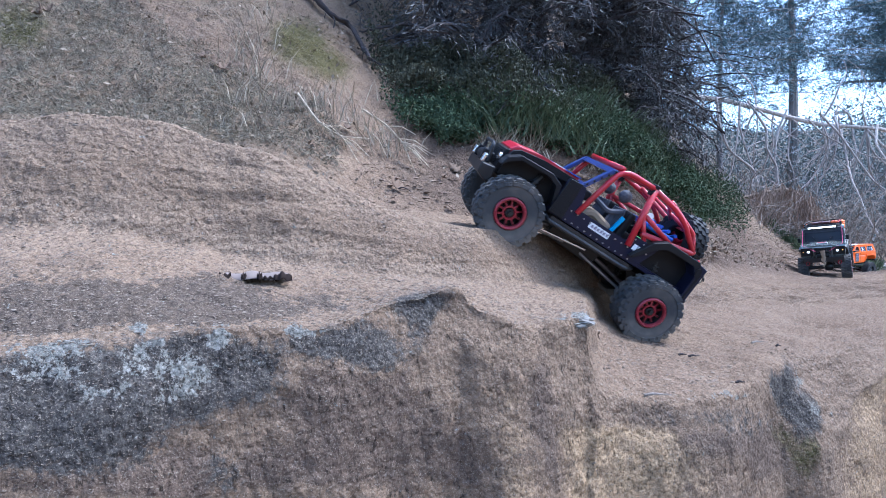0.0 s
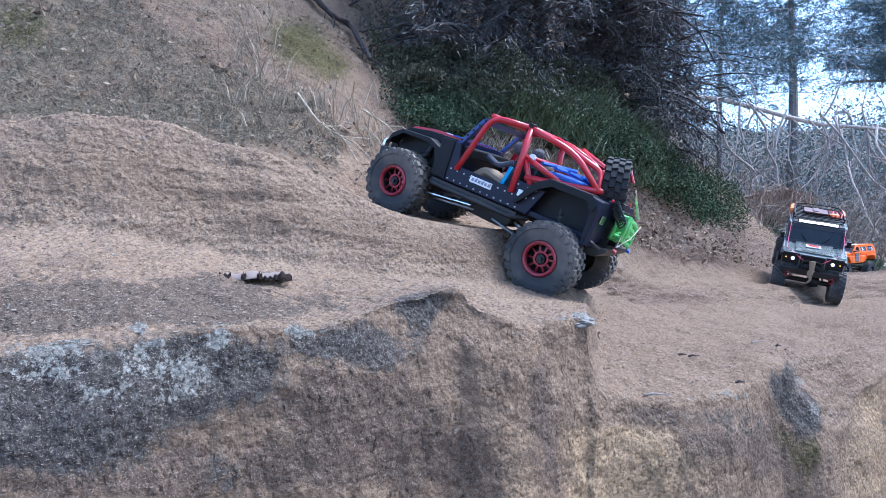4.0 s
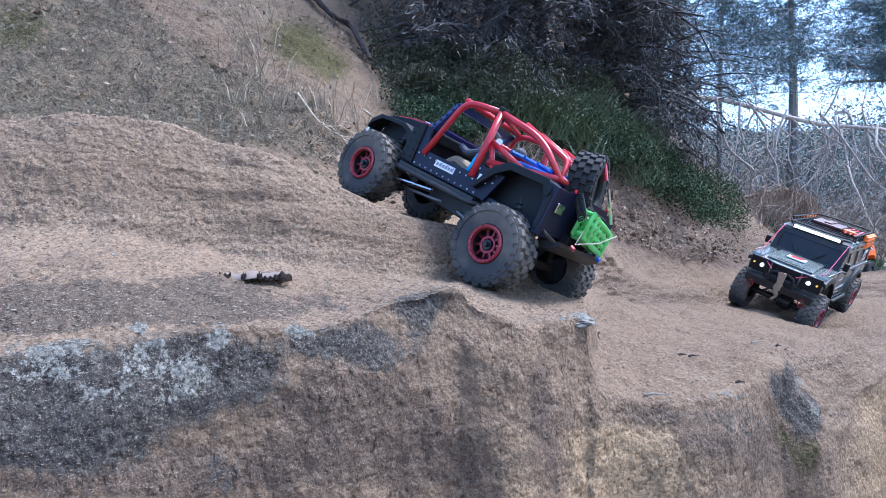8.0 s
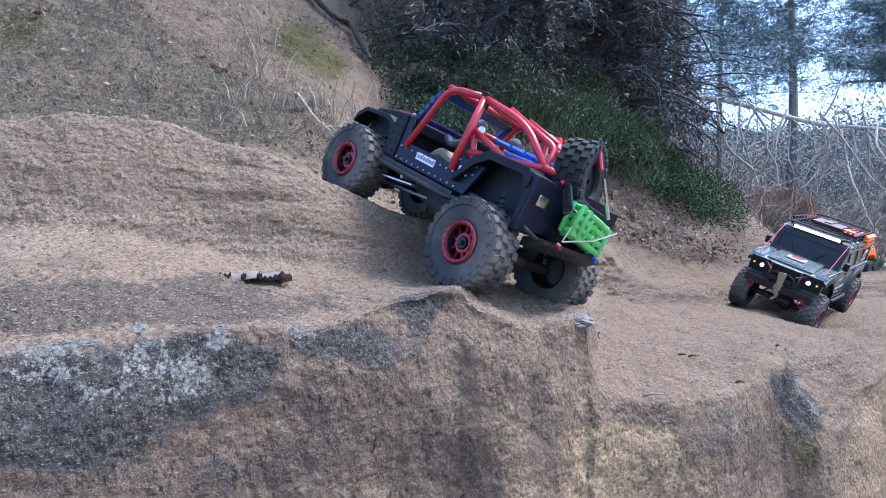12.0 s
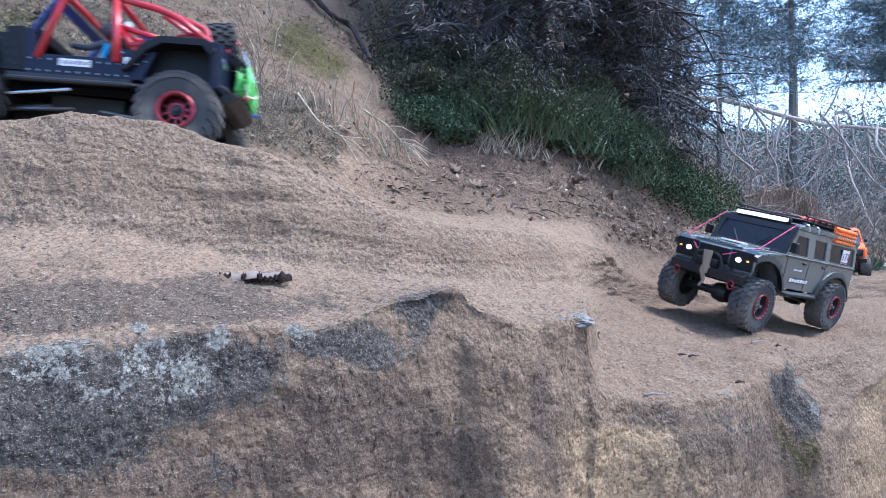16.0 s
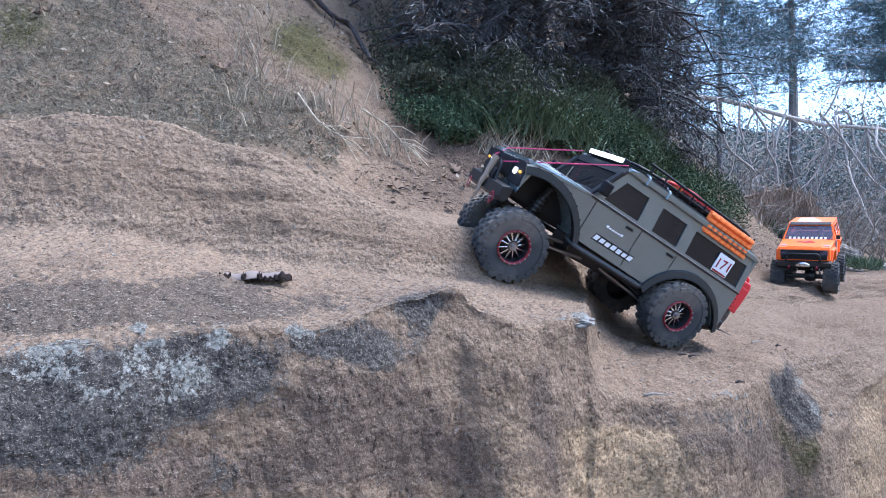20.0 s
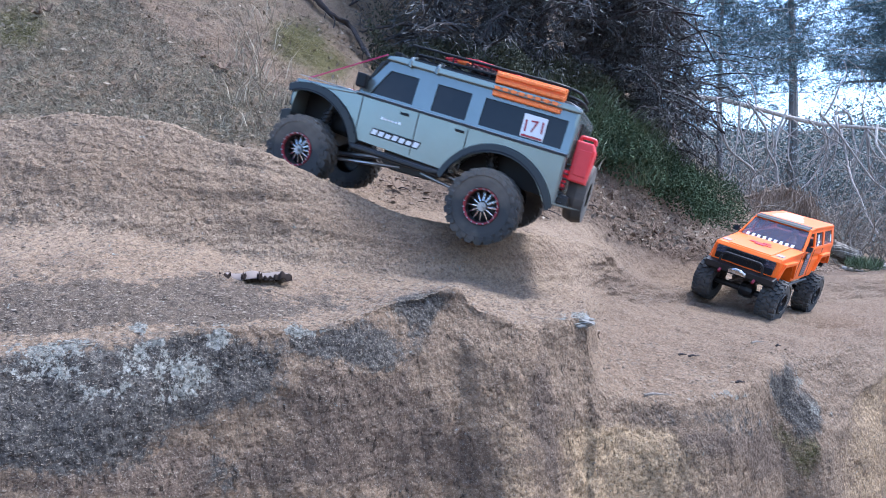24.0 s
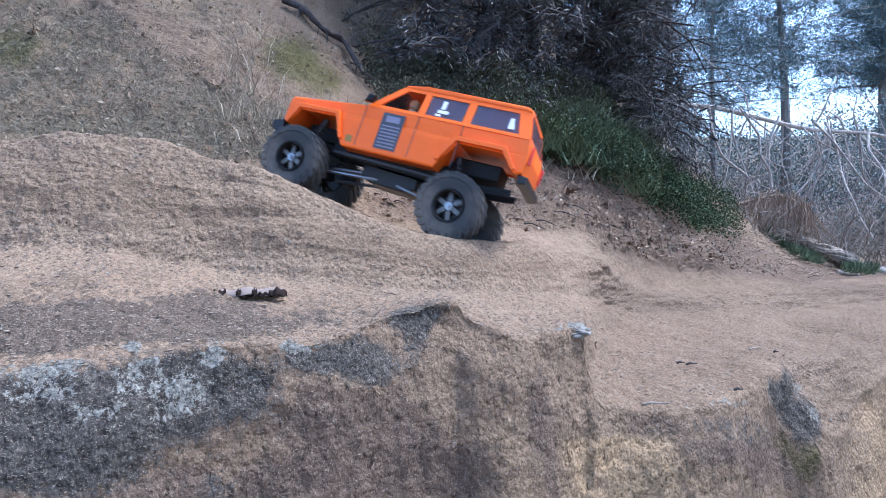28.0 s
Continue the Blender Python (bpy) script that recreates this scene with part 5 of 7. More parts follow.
    sag = lambda y, z, x: (x - 0.004 * math.sin(60 * y), y, z + 0.004 + 0.18 * (y - 0.03))
    for x in (-0.256, -0.282):
        for k in range(4):
            tube(bm, bend([sag(-0.056, 0.062 + 0.011 * k, x), sag(-0.02, 0.060 + 0.012 * k, x - 0.006), sag(0.034, 0.060 + 0.011 * k, x)], 4), 0.0042, 7)
        for j in range(6):
            y = -0.054 + 0.0172 * j
            tube(bm, bend([sag(y, 0.058, x), sag(y + 0.006, 0.078, x - 0.005), sag(y, 0.098, x)], 3), 0.0044, 7)
    for j in range(5):
        for k in (0, 3):
            y = -0.046 + 0.018 * j
            tube(bm, [sag(y, 0.062 + 0.011 * k, -0.254), sag(y + 0.003, 0.062 + 0.011 * k, -0.286)], 0.0042, 7)
    box(bm, -0.250, -0.276, -0.046, 0.026, 0.056, 0.072, 0.004)
    put("tied_roll", bm, GREEN, car, "bright green knotted rope bundle tied on behind")
    bm = bmesh.new()
    tube(bm, [(-0.246, 0.030, 0.096), (-0.286, 0.034, 0.090), (-0.290, 0.044, 0.050)], 0.0011, 5)
    tube(bm, [(-0.290, 0.044, 0.050), (-0.291, -0.02, 0.066), (-0.288, -0.066, 0.088)], 0.0011, 5)
    put("cord", bm, ROPE)
    bm = bmesh.new()
    prism(bm, [(-0.226, 0.024), (-0.256, 0.026), (-0.280, 0.038), (-0.280, 0.044), (-0.240, 0.040), (-0.226, 0.036)], -0.070, 0.070, 0.002)
    rear = put("rear_bumper", bm, SATIN)
    for s in (1, -1):
        bm = bmesh.new()
        tube(bm, [(-0.286, s * 0.046, 0.044), (-0.296, s * 0.046, 0.042)], 0.0036, 8)
        put("shackle", bm, WHEEL_RED if s > 0 else BLUE, rear)
        bm = bmesh.new()
        tube(bm, bend([(-0.222, s * 0.086, 0.052), (-0.250, s * 0.088, 0.046), (-0.264, s * 0.070, 0.040)]), 0.0026, 7)
        put("corner_bar", bm, SATIN, rear)
    return car, wheels


JEEP, JEEP_WHEELS = make_jeep()
# ---------------------------------------------------------------- orange estate crawler
def make_wagon():
    car = new("model_wagon")
    tagged(car, "bright orange radio-controlled estate car on big dark wheels", "model car", "radio-controlled cars")
    running_gear(car, 0.165, 0.148, 0.088)
    wl = wheel(car, 0.157, 1, 0.059, 0.046, "wagon", 0.094)
    wr = wheel(car, 0.157, -1, 0.059, 0.046, "wagon", 0.094)
    wheels = [wl, wr, copy_thing(wl, pose(-0.157, 0.094, 0)), copy_thing(wr, pose(-0.157, -0.094, 0))]
    rake = lambda c: (min(c.x, 0.15 + 0.78 * (c.x - 0.15)) if c.x > 0 else max(c.x, -0.19 + 0.78 * (c.x + 0.19)), c.y, c.z - 0.05 * c.x + 0.004)
    Y = 0.088

    def put(name, bm, mat, parent=car, label="", smooth=False):
        warp(bm, rake)
        return part(name, bm, mat, parent, label, smooth)
    taper = lambda c: (c.x, c.y * (1 - max(0, c.x - 0.16) * 0.7 - max(0, -0.2 - c.x) * 0.5), c.z)
    bm = bmesh.new()
    prof = [(0.238, 0.072), (0.236, 0.112), (0.228, 0.119), (0.060, 0.128), (-0.255, 0.130), (-0.262, 0.100), (-0.258, 0.070), (-0.243, 0.066),
            (-0.228, 0.074), (-0.206, 0.100), (-0.120, 0.100), (-0.098, 0.060), (-0.092, 0.046), (0.088, 0.046), (0.094, 0.058), (0.112, 0.100), (0.200, 0.100), (0.222, 0.066)]
    prism(bm, list(reversed(prof)), -Y, Y, 0.004)
    warp(bm, taper)
    body = put("body", bm, ORANGE_PAINT)
    bm = bmesh.new()
    prism(bm, [(0.225, 0.1185), (0.222, 0.1215), (0.066, 0.131), (0.064, 0.127)], -0.056, 0.056, 0.0025)
    hood = put("bonnet", bm, ORANGE_PAINT, body)
    bm = bmesh.new()
    for x0, x1, y0, y1 in ((0.115, 0.132, -0.03, -0.014), (0.122, 0.145, -0.012, 0.012), (0.105, 0.118, 0.0, 0.02), (0.13, 0.138, 0.014, 0.028)):
        prism(bm, [(x0, 0.1286 - (x0 - 0.105) * 0.064), (x0, 0.1294 - (x0 - 0.105) * 0.064), (x1, 0.1294 - (x1 - 0.105) * 0.064), (x1, 0.1286 - (x1 - 0.105) * 0.064)], y0, y1)
    put("bonnet_sticker", bm, HOOD_RED, hood)
    for s in (1, -1):
        bm = bmesh.new()
        prism(bm, [(0.176, 0.1215), (0.176, 0.1228), (0.200, 0.1216), (0.200, 0.1203)], s * 0.060, s * 0.078)
        put("wing_sticker", bm, LILAC_DECAL, body)
    zt = 0.178
    for s in (1, -1):
        bm = bmesh.new()
        grid_panel(bm, [0.062, 0.046, -0.034, -0.046, -0.116, -0.130, -0.226, -0.254], [0.128, 0.134, 0.172, zt], {(1, 1), (3, 1), (5, 1)}, s * Y, 0.004)

        def lean(c, s=s):
            up = max(0.0, c.z - 0.128)
            k = 1.05 if c.x > 0.02 else (-0.35 if c.x < -0.2 else 0.0)
            return (c.x - up * k, c.y - s * up * 0.26, c.z)
        warp(bm, lean)
        warp(bm, taper)
        side = put("cabin_side", bm, ORANGE_PAINT, body)
        for a, b, nm in ((-0.046, -0.116, "rear_side_window"), (-0.130, -0.226, "quarter_window")):
            bm = bmesh.new()
            box(bm, b - 0.001, a + 0.001, s * (Y - 0.003), s * (Y - 0.0015), 0.133, 0.173)
            warp(bm, lean)
            warp(bm, taper)
            put(nm, bm, SMOKE, side, "smoked see-through pane")
        bm = bmesh.new()
        smudge(bm, [(-0.078, -0.070, 0.150, 0.166), (-0.086, -0.066, 0.142, 0.148), (-0.074, -0.064, 0.136, 0.140)], Y - 0.0012, s)
        warp(bm, lean)
        put("window_sticker", bm, WHITE_DECAL, side)
        if s > 0:
            bm = bmesh.new()
            smudge(bm, [(-0.215, -0.196, 0.140, 0.160)], Y - 0.0012, s)
            warp(bm, lean)
            put("window_sticker", bm, WHITE_DECAL, side)
        # dark printed panel on the door
        bm = bmesh.new()
        box(bm, -0.016, 0.026, s * Y, s * (Y + 0.0009), 0.056, 0.122)
        pan = put("door_sticker", bm, DARK_DECAL, body, "dark printed panel with unreadable pale lines")
        bm = bmesh.new()
        smudge(bm, [(-0.012, 0.022, 0.060 + 0.0062 * k, 0.0624 + 0.0062 * k) for k in range(7)] + [(-0.008, 0.018, 0.106, 0.117)], Y + 0.001, s)
        put("print", bm, LILAC_DECAL, pan)
        bm = bmesh.new()
        for x in (0.062, -0.040, -0.122):
            box(bm, x - 0.0006, x + 0.0006, s * Y, s * (Y + 0.0006), 0.052, 0.127)
        put("door_seam", bm, DARK_DECAL, body)
        bm = bmesh.new()
        prism(bm, [(0.222, 0.066), (0.200, 0.100), (0.112, 0.100), (0.094, 0.058), (0.088, 0.058), (0.108, 0.107), (0.203, 0.107), (0.228, 0.070)], s * (Y - 0.004), s * (Y + 0.007), 0.001)
        warp(bm, taper)
        put("wheel_arch_flare", bm, ORANGE_PAINT, body)
        bm = bmesh.new()
        prism(bm, [(-0.236, 0.070), (-0.206, 0.100), (-0.120, 0.100), (-0.098, 0.060), (-0.092, 0.060), (-0.116, 0.107), (-0.210, 0.107), (-0.242, 0.074)], s * (Y - 0.004), s * (Y + 0.007), 0.001)
        warp(bm, taper)
        put("wheel_arch_flare", bm, ORANGE_PAINT, body)
        bm = bmesh.new()
        prism(bm, [(0.064, 0.132), (0.050, 0.133), (0.046, 0.144), (0.058, 0.146)], s * 0.090, s * 0.104, 0.002)
        put("door_mirror", bm, BLACK, body)
        bm = bmesh.new()
        tube(bm, [(0.098, s * 0.080, 0.034), (-0.10, s * 0.080, 0.030)], 0.004, 8)
        put("rock_slider", bm, SATIN)
        bm = bmesh.new()
        box(bm, 0.232, 0.240, s * 0.050, s * 0.076, 0.090, 0.108, 0.0015)
        put("headlight", bm, SMOKE, body)
        bm = bmesh.new()
        box(bm, -0.262, -0.2655, s * 0.066, s * 0.080, 0.088, 0.118, 0.001)
        put("tail_lamp", bm, RED_CAN, body)
        bm = bmesh.new()
        smudge(bm, [(0.070, 0.082, 0.056, 0.068)], Y, s)
        put("side_sticker", bm, paint("olive_sticker", (0.28, 0.16, 0.02), 0.5), body)
    bm = bmesh.new()
    prism(bm, [(0.012, 0.176), (0.006, 0.183), (-0.03, 0.187), (-0.222, 0.187), (-0.236, 0.182), (-0.238, 0.176)], -0.0755, 0.0755, 0.004)
    roof = put("roof", bm, ORANGE_PAINT, body)
    bm = bmesh.new()
    prism(bm, [(0.016, 0.180), (0.010, 0.184), (-0.012, 0.188), (-0.012, 0.184)], -0.070, 0.070)
    put("sun_visor", bm, BLACK, roof)
    bm = bmesh.new()
    for k in range(4):
        box(bm, -0.05 - 0.035 * k, -0.075 - 0.035 * k, -0.05, 0.03 - 0.01 * k, 0.1868, 0.1878)
    put("roof_sticker", bm, WHITE_DECAL, roof)
    bm = bmesh.new()
    prism(bm, [(0.060, 0.129), (0.0585, 0.129), (0.012, 0.176), (0.0135, 0.176)], -0.080, 0.080)
    warp(bm, lambda c: (c.x, c.y * (1 - (c.z - 0.129) * 2.2), c.z))
    put("windscreen", bm, SMOKE, body, "smoked see-through windscreen")
    bm = bmesh.new()
    for k in range(9):
        y = -0.066 + 0.0148 * k
        prism(bm, [(0.0625, 0.1305), (0.0618, 0.1305), (0.0555, 0.1375), (0.0562, 0.1375)], y, y + 0.008)
    put("windscreen_sticker", bm, WHITE_DECAL, body)
    bm = bmesh.new()
    prism(bm, [(-0.252, 0.132), (-0.2535, 0.132), (-0.238, 0.174), (-0.2365, 0.174)], -0.066, 0.066)
    put("rear_window", bm, SMOKE, body)
    bm = bmesh.new()
    box(bm, -0.20, 0.04, -0.07, 0.07, 0.126, 0.131, 0.001)
    put("interior_tray", bm, BLACK, body)
    bm = bmesh.new()
    tube(bm, [(0.0, 0.036, 0.130), (-0.004, 0.036, 0.150)], 0.012, 10, r2=0.009)
    bmesh.ops.create_icosphere(bm, subdivisions=2, radius=0.010, matrix=Matrix.Translation((-0.002, 0.036, 0.161)))
    put("doll", bm, paint("doll_pale_cloth", (0.55, 0.42, 0.28), 0.8), car, "small plain pale doll at the wheel")
    # front: grille, bumper with hoop and winch
    bm = bmesh.new()
    box(bm, 0.231, 0.239, -0.074, 0.074, 0.074, 0.110, 0.002)
    for k in range(8):
        box(bm, 0.238, 0.241, -0.044 + 0.0115 * k, -0.037 + 0.0115 * k, 0.084, 0.106)
    put("grille", bm, BLACK, body)
    bm = bmesh.new()
    prism(bm, [(0.226, 0.052), (0.236, 0.044), (0.258, 0.052), (0.260, 0.066), (0.232, 0.072)], -0.088, 0.088, 0.002)
    bumper = put("front_bumper", bm, SATIN)
    bm = bmesh.new()
    tube(bm, bend([(0.250, -0.056, 0.066), (0.256, -0.050, 0.098), (0.256, 0.050, 0.098), (0.250, 0.056, 0.066)]), 0.0034, 8)
    put("hoop", bm, SATIN, bumper)
    bm = bmesh.new()
    tube(bm, bend([(0.262, -0.020, 0.058), (0.266, -0.008, 0.064), (0.266, 0.008, 0.064), (0.262, 0.020, 0.058)]), 0.0042, 8)
    box(bm, 0.258, 0.264, -0.022, 0.022, 0.052, 0.060, 0.001)
    put("winch", bm, CHROME, bumper)
    for s in (1, -1):
        bm = bmesh.new()
        tube(bm, [(0.258, s * 0.044, 0.052), (0.267, s * 0.044, 0.046)], 0.004, 8)
        put("shackle", bm, WHEEL_RED, bumper)
    bm = bmesh.new()
    prism(bm, [(-0.252, 0.052), (-0.250, 0.068), (-0.272, 0.066), (-0.272, 0.054)], -0.08, 0.08, 0.002)
    put("rear_bumper", bm, SATIN)
    bm = bmesh.new()
    box(bm, -0.12, 0.12, -0.05, 0.05, 0.040, 0.060, 0.003)
    box(bm, -0.20, 0.20, -0.035, 0.035, 0.056, 0.085, 0.003)
    put("inner_chassis", bm, BLACK)
    return car, wheels


WAGON, WAGON_WHEELS = make_wagon()
# ---------------------------------------------------------------- plants, litter and stones
RNG = np.random.default_rng(7)


def leafy(name, base_c, tip_c, rough=0.6, spec=0.3, glow=0.0):
    """Leaf material: each leaf takes a shade of its own."""
    m, n, l, b = material(name, rough, 0, spec)
    g = n.new("ShaderNodeNewGeometry")
    f = noise_of(n, l, 9, 3, 0.6)
    col = mixc(n, l, g.outputs["Random Per Island"], base_c, tip_c)
    col = mixc(n, l, math2(n, l, "MULTIPLY", f, 0.5), col, tuple(v * 0.5 for v in base_c))
    l.new(col, b.inputs["Base Color"])
    if glow:
        b.inputs["Subsurface Weight"].default_value = glow
        b.inputs["Subsurface Radius"].default_value = (0.01, 0.01, 0.005)
    return m


IVY = leafy("ivy_leaf", (0.036, 0.053, 0.032), (0.110, 0.145, 0.082), 0.85, 0.05)
GRASS = leafy("green_grass", (0.055, 0.080, 0.040), (0.15, 0.185, 0.095))
STRAW = leafy("dry_grass", (0.17, 0.13, 0.09), (0.44, 0.37, 0.27), 0.8)
STRAW_GREY = leafy("grey_matted_grass", (0.096, 0.084, 0.060), (0.268, 0.226, 0.165), 0.85)
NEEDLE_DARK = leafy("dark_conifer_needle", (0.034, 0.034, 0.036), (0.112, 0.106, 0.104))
# pine needles lightened towards blue: haze is put into their colour
HAZED_NEEDLE = leafy("hazed_pine_needle", (0.060, 0.098, 0.110), (0.16, 0.225, 0.235))
# distance haze painted into the pale leaves of the far woods
HAZY_LEAF = leafy("hazy_far_foliage", (0.11, 0.136, 0.130), (0.28, 0.322, 0.308), 0.8)
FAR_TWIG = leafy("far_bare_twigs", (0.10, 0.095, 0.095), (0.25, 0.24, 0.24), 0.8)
OAK = leafy("fallen_oak_leaf", (0.12, 0.076, 0.050), (0.30, 0.215, 0.160), 0.8)


def bark_material(name, a, b2, scale):
    m, n, l, b = material(name, 0.9, 0, 0.2)
    f = noise_of(n, l, scale, 6, 0.65, stretch=(1, 1, 0.25))
    l.new(ramp(n, l, f, [(0.3, a), (0.7, b2)]), b.inputs["Base Color"])
    bump(n, l, f, 0.8, 0.02, b)
    return m


BARK = bark_material("grey_bark", (0.09, 0.075, 0.065), (0.26, 0.23, 0.21), 18)
BARK_DARK = bark_material("dark_bark", (0.020, 0.016, 0.017), (0.065, 0.053, 0.051), 20)
DEADWOOD = bark_material("dead_wood", (0.13, 0.107, 0.09), (0.34, 0.285, 0.24), 30)
BLEACHED = bark_material("bleached_dead_wood", (0.19, 0.165, 0.15), (0.47, 0.42, 0.38), 30)
LOG_BARK = bark_material("furrowed_rotten_bark", (0.07, 0.055, 0.045), (0.36, 0.30, 0.25), 26)
THATCH = bark_material("brown_thatch", (0.15, 0.105, 0.078), (0.34, 0.25, 0.185), 40)
TWIG_PALE = bark_material("pale_dry_twig", (0.30, 0.23, 0.16), (0.56, 0.46, 0.34), 60)


def quads(name, verts, mat, kind="", parent=None, label=""):
    """One mesh of separate four-cornered leaves; verts is n x 4 x 3."""
    v = np.asarray(verts, dtype=np.float32).reshape(-1, 3)
    n = len(v) // 4
    me = bpy.data.meshes.new(name)
    me.vertices.add(4 * n)
    me.vertices.foreach_set("co", v.ravel())
    me.loops.add(4 * n)
    me.loops.foreach_set("vertex_index", np.arange(4 * n, dtype=np.int32))
    me.polygons.add(n)
    me.polygons.foreach_set("loop_start", np.arange(0, 4 * n, 4, dtype=np.int32))
    me.polygons.foreach_set("loop_total", np.full(n, 4, dtype=np.int32))
    me.update()
    me.validate()
    me.materials.append(mat)
    ob = new(name, me)
    ob.parent = parent
    if kind:
        ob["kind"] = kind
    if label:
        ob["label"] = label
    return ob


def leaves(p, along, width, length, spread=1.0):
    """Diamond leaves at points p, pointing along, each folded a little."""
    n = len(p)
    a = along + spread * RNG.normal(size=(n, 3)) * 0.5
    a /= np.linalg.norm(a, axis=1, keepdims=True) + 1e-9
    s = np.cross(a, RNG.normal(size=(n, 3)))
    s /= np.linalg.norm(s, axis=1, keepdims=True) + 1e-9
    k = np.cross(a, s)
    ln = (length * RNG.uniform(0.55, 1.3, (n, 1)))
    w = (width * RNG.uniform(0.6, 1.25, (n, 1)))
    mid = p + a * ln * 0.45
    return np.stack([p, mid + s * w + k * w * 0.35, p + a * ln, mid - s * w + k * w * 0.35], 1)


def on_bank(n, u0, u1, z0, z1):
    """Random places on the bank between two bearings and two profile lines."""
    cs = np.where((US >= u0) & (US <= u1))[0]
    rs = np.where((ZONE[:, 0] >= z0) & (ZONE[:, 0] <= z1))[0]
    # even in bearing and in row
    c = np.clip(np.searchsorted(US, RNG.uniform(u0, u1, n)), cs[0], cs[-1])
    r = RNG.choice(rs, n)
    return BANK[r, c].copy(), US[c], ZONE[r, 0]


def tag_stuff(ob, label, cat):
    return tagged(ob, label, cat, kind="stuff")


# ivy and low shrubs that cover the slope
def ground_ivy():
    p, u, z = on_bank(230000, -0.19, 0.57, 10.0, 11.25)
    patch = fbm(p, 0.30, 4, 201) + 0.5 * fbm(p, 0.10, 3, 203)
    edge = np.clip((z - (10.02 + 0.30 * np.clip(-u, 0, 1) * 4 + 0.22 * fbm(p, 0.2, 3, 207))) * 3, -1, 1)
    keep = ((patch + edge * 1.2) > 0.24) & (u > -0.138 + 0.07 * fbm(p, 0.16, 4, 209) + 0.03 * (10.9 - z))
    keep &= RNG.uniform(0, 1, len(u)) < np.clip((0.50 - u) / 0.09, 0, 1)
    high = (p[:, 2] - 0.16) / p[:, 1]
    keep &= u > -0.160 + 0.62 * np.clip(0.40 - high, 0, 0.3) + 0.055 * fbm(p, 0.10, 4, 213) + 0.02 * RNG.normal(size=len(u))
    keep &= RNG.uniform(0, 1, len(u)) < np.clip((u + 0.135 + 0.06 * fbm(p, 0.07, 3, 217)) / 0.075, 0.04, 1)
    keep &= z < 11.05 - 1.1 * np.clip(u, 0, 0.33) + 4 * np.clip(u - 0.33, 0, 0.12) + 0.15 * fbm(p, 0.2, 3, 215)
    p, u, z, patch = p[keep], u[keep], z[keep], patch[keep]
    lift = np.clip(0.05 + 0.16 * np.clip(fbm(p, 0.22, 3, 205) + 0.25, 0, 1), 0.01, 0.3) * RNG.uniform(0, 1, len(p)) ** 0.6
    p = p + np.stack([0 * lift, -0.6 * lift, 0.8 * lift], 1)
    top = (p[:, 2] - 0.16) / p[:, 1] > 0.262 + 0.03 * fbm(p, 0.12, 4, 219) + 0.012 * RNG.normal(size=len(p)) - 0.12 * np.clip(u, 0, 0.3)
    v = leaves(p[~top], np.tile([0.0, -0.7, 0.35], ((~top).sum(), 1)), 0.0036, 0.0098, 1.5)
    tag_stuff(quads("ivy", v, IVY), "dense dark green ivy over the slope", "ivy")
    v = leaves(p[top], np.tile([0.0, -0.5, 0.5], (top.sum(), 1)), 0.0030, 0.0130, 1.8)
    tag_stuff(quads("undergrowth", v, leafy("dead_undergrowth", (0.034, 0.035, 0.024), (0.125, 0.122, 0.080), 0.8, 0.15)), "dark brown tangled undergrowth above the ivy", "undergrowth")


def grass_tuft(cx, n, length, mat, lean=0.5, spread=0.05, width=0.0014, droop=0.5):
    """Blades in three joints, from one root."""
    out = []
    for k in range(n):
        root = Vector(cx) + Vector((random.gauss(0, spread), random.gauss(0, spread * 0.6), 0))
        h = random.uniform(0, math.tau)
        d = Vector((math.cos(h) * lean, math.sin(h) * lean - 0.15, 1)).normalized()
        ln = length * random.uniform(0.5, 1.2)
        s = Vector((random.uniform(-1, 1), random.uniform(-0.4, 0.4), 0)).normalized() * width
        a = root
        for j in range(3):
            b = a + d * ln / 3
            w0, w1 = s * (1 - j * 0.3), s * (1 - (j + 1) * 0.3)
            out.append([a - w0, a + w0, b + w1, b - w1])
            a = b
            d = (d + Vector((d.x * 0.4, d.y * 0.4, -droop * 0.6))).normalized()
    return out


